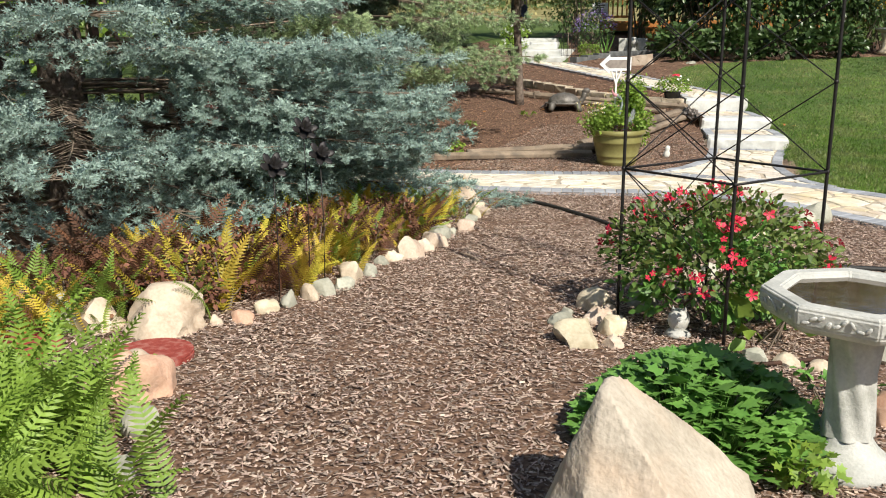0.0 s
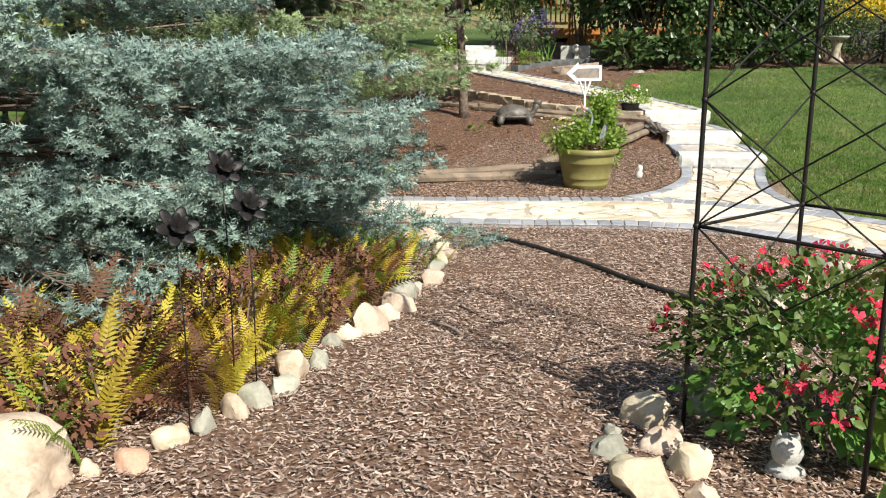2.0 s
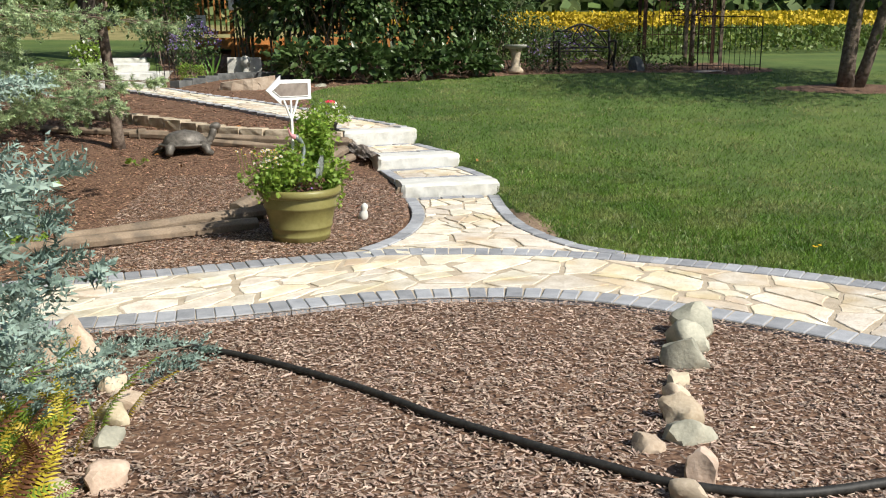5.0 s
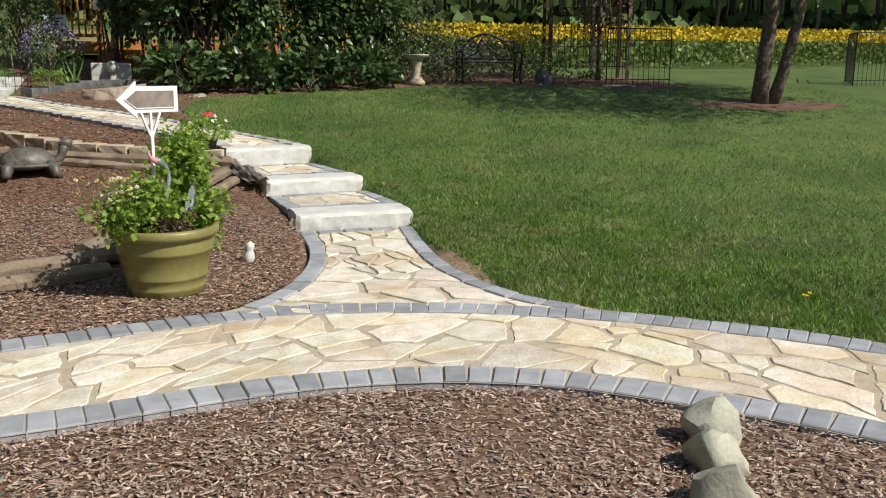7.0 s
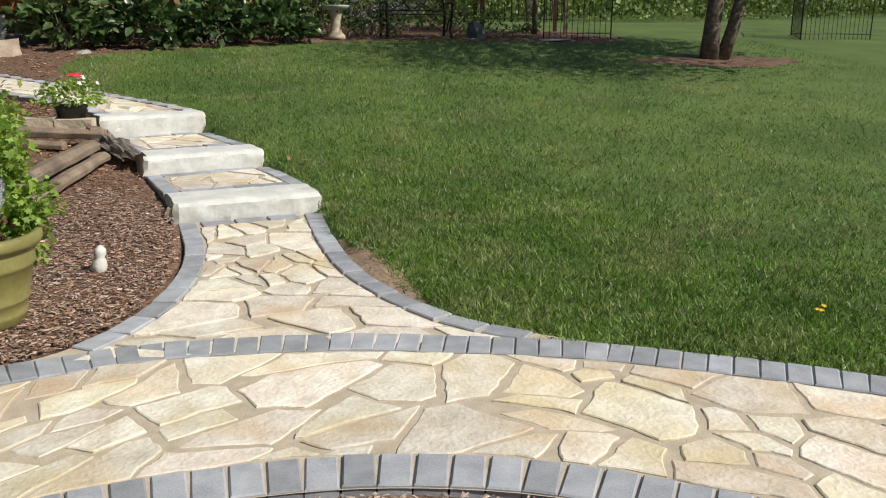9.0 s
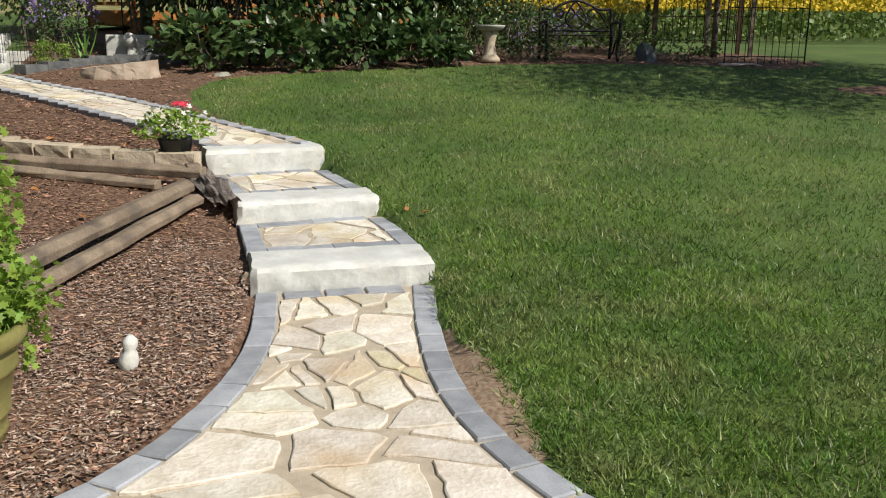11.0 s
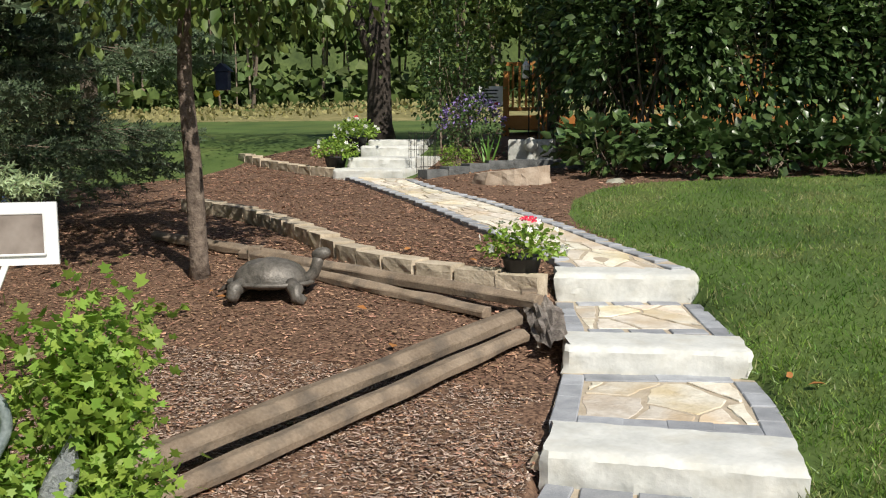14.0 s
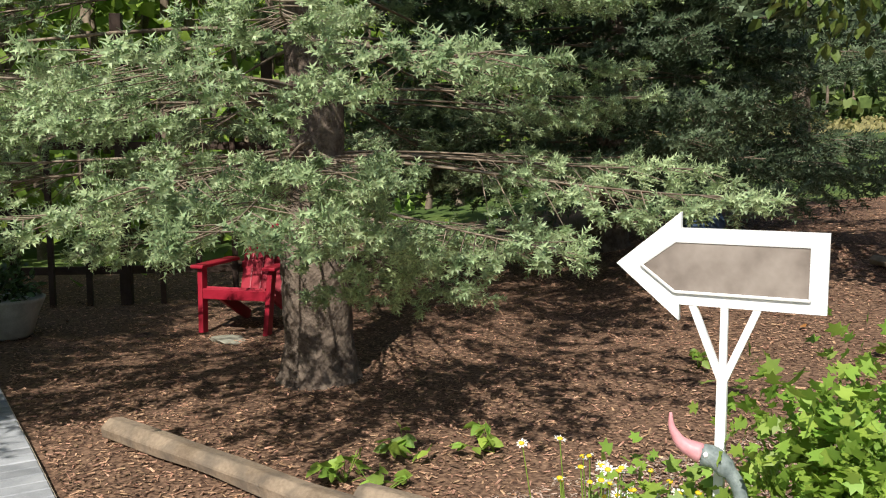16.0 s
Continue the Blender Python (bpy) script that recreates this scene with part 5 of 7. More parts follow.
    part("stake", box(0.022, 0.02, 0.70, 0.003, pose(0, 0, 0.35)), M_WHITE, s)
    part("prong", box(0.016, 0.014, 0.17, 0.002, pose(0, 0, 0.77)), M_WHITE, s)
    for k in (-1, 1):
        part("prong", box(0.016, 0.014, 0.19, 0.002, pose(k * 0.032, 0, 0.755, 0, k * 22, 0)), M_WHITE, s)
    def arrow(w):
        return [(-0.235 + w * 1.75, 0), (-0.095 + w * 0.4, 0.118 - w * 1.45), (-0.095 + w * 0.4, 0.083 - w), (0.20 - w, 0.083 - w), (0.20 - w, -0.083 + w), (-0.095 + w * 0.4, -0.083 + w), (-0.095 + w * 0.4, -0.118 + w * 1.45)]
    outer, inner = arrow(0), [(-0.178, 0), (-0.105, 0.055), (0.168, 0.055), (0.168, -0.055), (-0.105, -0.055)]
    base = 0.84 + 0.085
    up = Matrix(((1, 0, 0, 0), (0, 0, -1, 0), (0, 1, 0, base), (0, 0, 0, 1)))
    bm = prism(outer, -0.008, 0.008)
    bm.transform(up)
    part("board", bm, M_WHITE, s)
    for sgn in (-1, 1):
        bm = prism(inner, 0.0085, 0.0125) if sgn > 0 else prism(inner, -0.0125, -0.0085)
        bm.transform(up)
        part("panel", bm, M_SIGNFACE, s, "grey-brown weathered panel")
    ring = inner + inner[:1]
    for a, b2 in zip(ring, ring[1:]):
        for sgn in (-1, 1):
            p0, p1 = up @ Vector((*a, 0.0125 * sgn)), up @ Vector((*b2, 0.0125 * sgn))
            part("panel_edge", tube([p0, p1], 0.0035, 6), M_WHITE, s)
    # the crane
    c = thing("crane_ornament", pose(-2.49, 11.18, top + 0.20, 0, 0, 50) @ Matrix.Diagonal((0.95, 0.95, 1.1, 1)), "grey painted metal crane head with a pink beak in the pot", "garden ornament")
    neck = smooth_line([(-0.06, -0.05, -0.24), (-0.05, -0.05, -0.17), (-0.04, -0.05, -0.06), (0.0, -0.05, 0.08), (0.04, -0.03, 0.15), (0.035, -0.02, 0.21), (-0.01, -0.01, 0.255), (-0.045, -0.01, 0.262)], 0.01)
    grey = mat("mottled grey metal", (0.10, 0.13, 0.13), (0.24, 0.28, 0.27), 40, 120, 0.5, 0.2)
    pink = mat("pink painted beak", (0.55, 0.22, 0.24), (0.66, 0.34, 0.36), 30, 90, 0.5, 0.1)
    n = len(neck)
    part("neck", tube(neck, [0.026 - 0.010 * min(1, i / (n * 0.5)) + (0.006 if i > n - 8 else 0) for i in range(n)], 12), grey, c, "", True)
    beak = smooth_line([(-0.045, -0.01, 0.264), (-0.085, -0.01, 0.28), (-0.108, -0.01, 0.31), (-0.112, -0.01, 0.34)], 0.008)
    part("beak", tube(beak, [0.019 * (1 - i / len(beak)) + 0.002 for i in range(len(beak))], 10), pink, c, "pink curved beak", True)
    bm = bmesh.new()
    rows = []
    for a in np.linspace(0, 1, 9):
        half = 0.045 * math.sin(math.pi * min(1, 0.15 + 0.8 * a)) + 0.004
        rows.append([bm.verts.new((0.13 + 0.07 * a + u * half, -0.10 + 0.012 * (1 - u * u), -0.06 + 0.20 * a - 0.02 * abs(u))) for u in np.linspace(-1, 1, 7)])
    for r0, r1 in zip(rows, rows[1:]):
        for k in range(6):
            bm.faces.new((r0[k], r0[k + 1], r1[k + 1], r1[k]))
    bmesh.ops.solidify(bm, geom=list(bm.faces), thickness=0.006)
    pale = mat("pale grey painted metal", (0.30, 0.33, 0.34), (0.55, 0.57, 0.57), 45, 140, 0.55, 0.4)
    part("wing", bm, pale, c, "pale grey ribbed wing tip", True)
    for sgn in (-1, 1):
        bm = bmesh.new()
        bmesh.ops.create_uvsphere(bm, u_segments=8, v_segments=6, radius=0.006, matrix=pose(-0.035, -0.01 + sgn * 0.02, 0.268))
        part("eye", bm, M_WHITE, c, "", True)


pot()


def rail(x0, y0, x1, y1, z0, z1, w, h, seed, label, twist=0):
    """A split cedar rail with uneven faces."""
    L = math.hypot(x1 - x0, y1 - y0)
    bm = bmesh.new()
    n, prof = 26, [(-0.5, -0.5), (0.5, -0.45), (0.55, 0.1), (0.15, 0.5), (-0.45, 0.4)]
    rings = []
    for i in range(n + 1):
        s = i / n
        q = Vector((seed * 7, s * 6, 0))
        k = 1 + 0.14 * noise.noise(q)
        rings.append([bm.verts.new((a * w * k + 0.012 * noise.noise(q + Vector((3, 0, j))), (s - 0.5) * L + (0.02 * noise.noise(Vector((j, seed, 1))) if i in (0, n) else 0), b * h * k + 0.01 * noise.noise(q + Vector((9, 0, j))))) for j, (a, b) in enumerate(prof)])
    for r0, r1 in zip(rings, rings[1:]):
        for j in range(5):
            bm.faces.new((r0[j], r0[(j + 1) % 5], r1[(j + 1) % 5], r1[j]))
    bm.faces.new(rings[0][::-1]), bm.faces.new(rings[-1])
    bmesh.ops.recalc_face_normals(bm, faces=bm.faces)
    bmesh.ops.bevel(bm, geom=[e for e in bm.edges if len(e.link_faces) == 2 and e.calc_face_angle() > 0.6], offset=0.006, segments=1, affect="EDGES")
    ob = part("fence_rail", bm, M_TIMBER)
    mid = Vector(((x0 + x1) / 2, (y0 + y1) / 2, (z0 + z1) / 2))
    ob.matrix_world = look(mid, Vector((x1, y1, z1))) @ pose(0, 0, 0, -90) @ pose(0, 0, 0, 0, twist, 0)
    tagged(ob, label, "fence rail", "split rails on the mulch")


RL = "weathered grey split cedar rail lying on the mulch"
rail(-6.02, 10.10, -2.95, 11.72, -0.11, -0.10, 0.13, 0.10, 1, RL)
rail(-4.5, 11.02, -2.85, 11.98, -0.08, -0.02, 0.12, 0.10, 2, RL)
rail(-3.20, 12.05, -2.30, 14.86, -0.02, 0.235, 0.13, 0.10, 3, RL)
rail(-2.98, 12.0, -2.20, 14.72, -0.085, 0.155, 0.11, 0.08, 4, RL)
rail(-5.25, 16.0, -2.22, 15.12, 0.36, 0.29, 0.11, 0.10, 5, RL)
rail(-4.4, 15.62, -2.55, 15.02, 0.30, 0.21, 0.10, 0.08, 6, RL)
rail(-6.6, 16.4, -4.75, 15.95, 0.42, 0.36, 0.11, 0.09, 7, RL)
for px, py, hh in ((-2.32, 15.2, 0.20), (-5.1, 15.98, 0.14)):
    part_ob = part("fence_stub", box(0.11, 0.14, hh, 0.012), M_TIMBER)
    part_ob.matrix_world = pose(px, py, gz(px, py) + hh / 2 - 0.02, 0, 0, 20)
    tagged(part_ob, "short weathered timber block under the rails", "fence post", "timber blocks")


def bark_log():
    bm = bmesh.new()
    nx, ny = 22, 14
    rows = []
    for i in range(nx + 1):
        rows.append([])
        for j in range(ny + 1):
            s, a = i / nx - 0.5, (j / ny - 0.5) * 2.7
            q = Vector((s * 4, a * 2.2, 0))
            r = 0.12 + 0.05 * noise.noise(q) + 0.035 * noise.noise(Vector((s * 3, a * 7, 4)))
            rows[-1].append(bm.verts.new((r * math.sin(a) * 1.1, s * 0.62 + 0.05 * noise.noise(Vector((0, a * 3, s * 9))), r * math.cos(a))))
    for i in range(nx):
        for j in range(ny):
            bm.faces.new((rows[i][j], rows[i + 1][j], rows[i + 1][j + 1], rows[i][j + 1]))
    geom = bmesh.ops.solidify(bm, geom=list(bm.faces), thickness=0.035)
    ob = part("driftwood_log", bm, M_BARKLOG)
    ob.matrix_world = pose(-2.08, 14.86, gz(-2.08, 14.86) + 0.02, 8, 12, 26) @ Matrix.Diagonal((0.85, 1.25, 1, 1))
    tagged(ob, "rugged curved slab of silvery driftwood beside the steps", "driftwood")


bark_log()


def turtle(x, y):
    """One plain cast figure: shell, head on a raised neck, four legs, tail."""
    bm = bmesh.new()
    bmesh.ops.create_icosphere(bm, subdivisions=4, radius=1, matrix=pose(0, 0, 0.13) @ Matrix.Diagonal((0.285, 0.215, 0.17, 1)))
    for v in bm.verts:
        if v.co.z < 0.10:
            v.co.z = 0.10 + (v.co.z - 0.10) * 0.3
        else:
            cell = min(((v.co - Vector((cx, cy, v.co.z))).length, cx) for cx, cy in ((0, 0), (0.14, 0), (-0.14, 0), (0.07, 0.11), (-0.07, 0.11), (0.07, -0.11), (-0.07, -0.11), (0.2, 0.1), (0.2, -0.1), (-0.2, 0.1), (-0.2, -0.1), (0.0, 0.17), (0, -0.17)))[0]
            v.co.z -= 0.5 * max(0, cell - 0.05)
    ring = [(0.315 * math.cos(a), 0.23 * math.sin(a), 0.115) for a in np.linspace(0, 2 * math.pi, 29)]
    tube(ring, 0.018, 8, bm, cap=False)
    tube(smooth_line([(0.22, 0, 0.12), (0.31, 0, 0.16), (0.35, 0, 0.24), (0.365, 0, 0.30)], 0.03), 0.045, 10, bm)
    bmesh.ops.create_uvsphere(bm, u_segments=14, v_segments=10, radius=1, matrix=pose(0.385, 0, 0.325) @ pose(0, 0, 0, 0, -15) @ Matrix.Diagonal((0.075, 0.048, 0.05, 1)))
    for sx in (-1, 1):
        for sy in (-1, 1):
            tube([(0.17 * sx, 0.13 * sy, 0.12), (0.23 * sx, 0.2 * sy, 0.08), (0.235 * sx, 0.22 * sy, 0.03), (0.27 * sx + 0.03, 0.225 * sy, 0.0)], [0.055, 0.06, 0.05, 0.035], 10, bm)
    tube([(-0.28, 0, 0.10), (-0.36, 0.01, 0.06), (-0.41, 0.02, 0.03)], [0.03, 0.02, 0.006], 8, bm)
    ob = part("turtle_statue", bm, M_BRONZE, None, "", True)
    ob.matrix_world = pose(x, y, gz(x, y) + 0.0, 0, 0, 22)
    tagged(ob, "dark cast turtle statue with raised head on the mulch", "statue")


turtle(-4.32, 15.08)


def figurine(x, y, h, seed, material, label):
    bm = lathe([(0.036 * h / 0.2, 0), (0.05 * h / 0.2, 0.02), (0.055 * h / 0.2, 0.3 * h), (0.04 * h / 0.2, 0.5 * h), (0.03 * h / 0.2, 0.58 * h), (0.042 * h / 0.2, 0.72 * h), (0.036 * h / 0.2, 0.88 * h), (0.012 * h / 0.2, h)], 18)
    for v in bm.verts:
        v.co += v.co.normalized() * 0.012 * noise.noise(v.co * 22 + Vector((seed, 0, 0)))
    ob = part("garden_figurine", bm, material, None, "", True)
    ob.matrix_world = pose(x, y, gz(x, y) - 0.01, 0, 8, 20)
    tagged(ob, label, "figurine")


figurine(-1.99, 11.98, 0.17, 3, M_SLAB, "small cream stone figurine leaning in the mulch")
stone(-1.62, 13.22, 0.10, 0.08, M_COBBLE, "small pale stone at the step's corner", 411)
stone(-1.92, 11.55, 0.07, 0.03, M_COBBLE, "small flat pale stone on the mulch", 412)
stone(-3.55, 13.35, 0.08, 0.03, M_COBBLE, "small flat pale chip of stone on the mulch", 413)


def block_wall(line, seed, label, height=0.14, length=0.34, depth=0.2, material=None, lift=0.0):
    r = random.Random(seed)
    line = smooth_line(line, length)
    t = thing("stone_edging", pose(0, 0, 0), label, "edging wall")
    for i in range(len(line) - 1):
        m, d = (line[i] + line[i + 1]) / 2, line[i + 1] - line[i]
        L = np.linalg.norm(d) - 0.012
        bm = bmesh.new()
        bmesh.ops.create_cube(bm, size=1, matrix=Matrix.Diagonal((L, depth, height + 0.06, 1)))
        bmesh.ops.subdivide_edges(bm, edges=list(bm.edges), cuts=3, use_grid_fill=True)
        off = Vector((r.uniform(0, 99), 0, 0))
        for v in bm.verts:
            edge = sum(abs(abs(c) - hf) < 1e-4 for c, hf in zip(v.co, (L / 2, depth / 2, height / 2 + 0.03)))
            v.co *= 1 - 0.012 * (edge > 1)
            v.co += Vector((0.004, 0.012, 0.006)) * noise.noise(v.co * 14 + off)
        ob = part("block", bm, material or M_WALLBLOCK, t)
        ob.matrix_basis = pose(m[0], m[1], gz(m[0], m[1]) + height / 2 - 0.03 + lift + r.uniform(-0.006, 0.006), 0, 0, math.degrees(math.atan2(d[1], d[0])) + r.uniform(-1.5, 1.5))


block_wall([(-2.36, 15.66), (-2.63, 15.70), (-3.01, 15.72), (-3.34, 15.76), (-3.7, 15.88), (-4.02, 16.03), (-4.34, 16.22), (-5.02, 16.75), (-5.8, 17.3), (-6.64, 17.75), (-7.6, 18.1)], 1, "low curved edging wall of tan split blocks")
block_wall([(-7.05, 20.95), (-7.85, 21.25), (-8.91, 21.85), (-10.1, 22.6)], 2, "low row of tan split blocks along the lawn", 0.12)
# This wall's shade is in its stone colour.
block_wall([(-5.80, 20.95), (-5.5, 21.55), (-5.25, 22.0), (-4.9, 22.25), (-4.3, 22.35), (-3.7, 22.2)], 3, "low grey stone block wall below the asters, coloured dark for shade", 0.11, 0.4, 0.22, M_SHADEROCK)


def flat_rock():
    """A slab of sandstone with a tilted flat top and a broken face."""
    out = [(-0.55, -0.05), (-0.3, -0.24), (0.1, -0.27), (0.42, -0.2), (0.55, 0.02), (0.4, 0.24), (-0.05, 0.28), (-0.4, 0.18)]
    bm = prism(out, -0.05, 0.19)
    bmesh.ops.triangulate(bm, faces=list(bm.faces))
    bmesh.ops.subdivide_edges(bm, edges=list(bm.edges), cuts=3, use_grid_fill=True)
    for v in bm.verts:
        up = (v.co.z + 0.05) / 0.24
        v.co.z = v.co.z * (0.62 + 0.55 * (v.co.x + 0.55)) if v.co.z > 0 else v.co.z
        v.co.x *= 1 - 0.1 * up
        v.co += Vector((0.02, 0.02, 0.012)) * noise.noise(v.co * 7) + Vector((0.01, 0.01, 0.01)) * noise.noise(v.co * 19)
    ob = part("boulder", bm, M_COBBLE)
    ob.matrix_world = pose(-4.38, 20.74, gz(-4.38, 20.74), 0, 0, 8)
    tagged(ob, "large flat tan sandstone boulder at the bed's edge", "boulder")


flat_rock()
stone(-3.05, 20.95, 0.3, 0.08, M_GREYROCK, "flat grey stone under the shrubs", 421)


def petunias(x, y, z, size, seed, red, label):
    t = thing("flower_pot", pose(x, y, z), label, "flower pot", "pots of white petunias")
    s = size
    part("pot", lathe([(0.10 * s, 0), (0.11 * s, 0.01), (0.145 * s, 0.16 * s), (0.155 * s, 0.165 * s), (0.155 * s, 0.185 * s), (0.14 * s, 0.185 * s), (0.13 * s, 0.15 * s)], 24), M_BLACKPOT, t, "black plastic pot", True)
    r = np.random.default_rng(seed)
    n = 520
    d = sphere_dirs(n, r, -0.35)
    pos = np.array([0, 0, 0.24 * s]) + d * np.array([0.33, 0.27, 0.19]) * s * r.uniform(0.45, 1.0, (n, 1))
    keep = (np.hypot(pos[:, 0], pos[:, 1]) > 0.15 * s) | (pos[:, 2] > 0.2 * s)
    pos, d = pos[keep], d[keep]
    pos[:, 2] = np.maximum(pos[:, 2], 0.02)
    leaves("foliage", pos, d, 0.05 * s, M_LEAFB, t, seed)
    k = 26
    d = sphere_dirs(k, r, -0.1)
    pos = np.array([0, 0, 0.24 * s]) + d * np.array([0.34, 0.28, 0.22]) * s
    for i in range(k):
        blossoms(t, pos[i:i + 1], d[i:i + 1], 0.032 * s, M_PETALW, i, label="white petunia")
    for i in range(red):
        p = np.array([[0.02 + 0.04 * i, -0.04, 0.46 * s]])
        blossoms(t, p, np.array([[0.1, -0.5, 0.6]]), 0.045 * s, M_RED, i, label="red geranium blossom")


petunias(-2.58, 15.82, gz(-2.58, 15.82) + 0.06, 1.0, 1, 3, "black pot of white petunias with one red bloom on the wall")
petunias(-7.45, 21.35, gz(-7.45, 21.35) + 0.05, 1.15, 2, 0, "pot of white petunias beside the upper steps")
petunias(-7.95, 22.9, gz(-7.95, 22.9) + 0.1, 1.25, 3, 1, "pot of white petunias at the top of the steps")


def sapling(x, y, h, n, seed):
    r = np.random.default_rng(seed)
    t = thing("seedling", pose(x, y, gz(x, y)), "small bright green seedling with pointed leaves in mulch", "plant", "seedlings")
    tips = np.stack((r.normal(0, 0.08, n), r.normal(0, 0.08, n), r.uniform(0.4, 1, n) * h), 1)
    v, f = sticks(np.zeros((n, 3)), tips, 0.003, 0.002)
    raw("stem", v, f, M_LEAFB, t)
    k = np.repeat(np.arange(n), 4)
    pos = tips[k] * r.uniform(0.55, 1.0, (4 * n, 1))
    aim = r.normal(0, 1, (4 * n, 3)) * np.array([1, 1, 0.2])
    leaves("foliage", pos, aim, 0.075, M_LEAFB, t, seed, droop=0.3, loose=0.2)


for i, (x, y, h, n) in enumerate([(-5.05, 11.43, 0.14, 6), (-4.85, 11.05, 0.17, 7), (-4.9, 11.85, 0.16, 6), (-4.65, 11.15, 0.12, 5), (-5.5, 13.6, 0.12, 4), (-4.75, 14.5, 0.1, 4)]):
    sapling(x, y, h, n, 500 + i)

# ---- under the spruces ----


def adirondack(x, y, turn):
    t = thing("garden_chair", pose(x, y, gz(x, y), 0, 0, turn), "red plastic slatted garden chair in the spruce's shade", "chair")
    for s in (-1, 1):
        part("front_leg", box(0.045, 0.09, 0.56, 0.008, pose(s * 0.31, -0.30, 0.28, -6, s * 3, 0)), M_REDPAINT, t)
        part("back_leg", box(0.04, 0.10, 0.62, 0.008, pose(s * 0.26, 0.14, 0.17, 62, 0, 0)), M_REDPAINT, t)
        part("armrest", box(0.12, 0.66, 0.03, 0.01, pose(s * 0.33, -0.03, 0.565)), M_REDPAINT, t)
    for k in range(6):
        part("seat_slat", box(0.54, 0.078, 0.024, 0.006, pose(0, -0.27 + k * 0.085, 0.375 - k * 0.028, -17)), M_REDPAINT, t)
    part("apron", box(0.6, 0.03, 0.09, 0.008, pose(0, -0.315, 0.335)), M_REDPAINT, t)
    for k in range(5):
        h = 0.72 - 0.05 * abs(k - 2) ** 1.4
        part("back_slat", box(0.098, 0.022, h, 0.008, pose((k - 2) * 0.108, 0.225 + 0.13, 0.20 + h / 2, -22, (k - 2) * 1.5, 0)), M_REDPAINT, t)
    part("back_rail", box(0.56, 0.03, 0.06, 0.006, pose(0, 0.36, 0.5, -22)), M_REDPAINT, t)


adirondack(-8.68, 11.37, 52)
stone(-8.28, 11.1, 0.42, 0.06, M_GREYROCK, "flat grey stepping stone before the red chair", 430, level=3)


def tub(x, y):
    t = thing("planter_tub", pose(x, y, gz(x, y)), "grey stone tub with flowers in the shade", "planter")
    part("bowl", lathe([(0.15, 0), (0.19, 0.03), (0.24, 0.2), (0.29, 0.31), (0.30, 0.34), (0.27, 0.34), (0.25, 0.3)], 28), M_CONCRETE, t, "", True)
    r = np.random.default_rng(3)
    d = sphere_dirs(350, r, 0)
    leaves("foliage", np.array([0, 0, 0.33]) + d * np.array([0.26, 0.26, 0.32]) * r.uniform(0.3, 1, (350, 1)), d, 0.07, M_LEAFD, t, 3)


tub(-9.1, 9.42)


def post_fence():
    t = thing("garden_fence", pose(-10.75, 9.2, gz(-10.75, 9.2), 0, 0, 74), "dark brown wooden fence with tall square posts", "fence")
    for k in range(14):
        h = 1.75 if k % 4 else 2.9
        w = 0.055 if k % 4 else 0.11
        part("post" if k % 4 == 0 else "slat", box(w, w, h, 0.006, pose(-1.6 + k * 0.36, 0, h / 2 - 0.02)), M_BROWNPOST, t)
    for h in (0.35, 0.95, 1.6):
        part("rail", box(4.9, 0.05, 0.08, 0.006, pose(0.76, 0.05, h)), M_BROWNPOST, t)


post_fence()


def barrel_cover():
    bm = rock(0.72, 0.55, 0.48, 12, 0.1, level=4)
    blue = mat("faded blue fabric", (0.03, 0.06, 0.13), (0.08, 0.13, 0.24), 6, 40, 0.7, 0.4)
    ob = part("covered_bundle", bm, blue, None, "", True)
    ob.matrix_world = pose(-9.35, 16.75, gz(-9.35, 16.75) - 0.02)
    tagged(ob, "low bundle under a faded blue cover", "bundle")


barrel_cover()


def bird_house():
    x, y, z = -5.37, 15.95, 1.87
    t = thing("bird_feeder", pose(x, y, z, 0, 0, 20), "small dark blue bird feeder hanging from the young tree", "bird feeder")
    blue = mat("dark blue painted wood", (0.012, 0.02, 0.06), (0.03, 0.05, 0.12), 10, 50, 0.6, 0.1)
    part("body", box(0.11, 0.10, 0.16, 0.008), blue, t)
    bm = prism([(-0.08, 0), (0.08, 0), (0, 0.07)], -0.075, 0.075)
    bm.transform(Matrix(((1, 0, 0, 0), (0, 0, -1, 0), (0, 1, 0, 0.08), (0, 0, 0, 1))))
    part("roof", bm, blue, t)
    part("hanger", tube([(0, 0, 0.14), (0.02, 0, 0.5), (0.1, -0.5, 0.95)], 0.004, 6), M_IRON, t)
    bm = bmesh.new()
    bmesh.ops.create_uvsphere(bm, u_segments=10, v_segments=8, radius=0.03, matrix=pose(-0.05, -0.04, -0.11))
    part("suet_ball", bm, M_YELLOW, t, "", True)


bird_house()

# ---- deck and upper garden ----


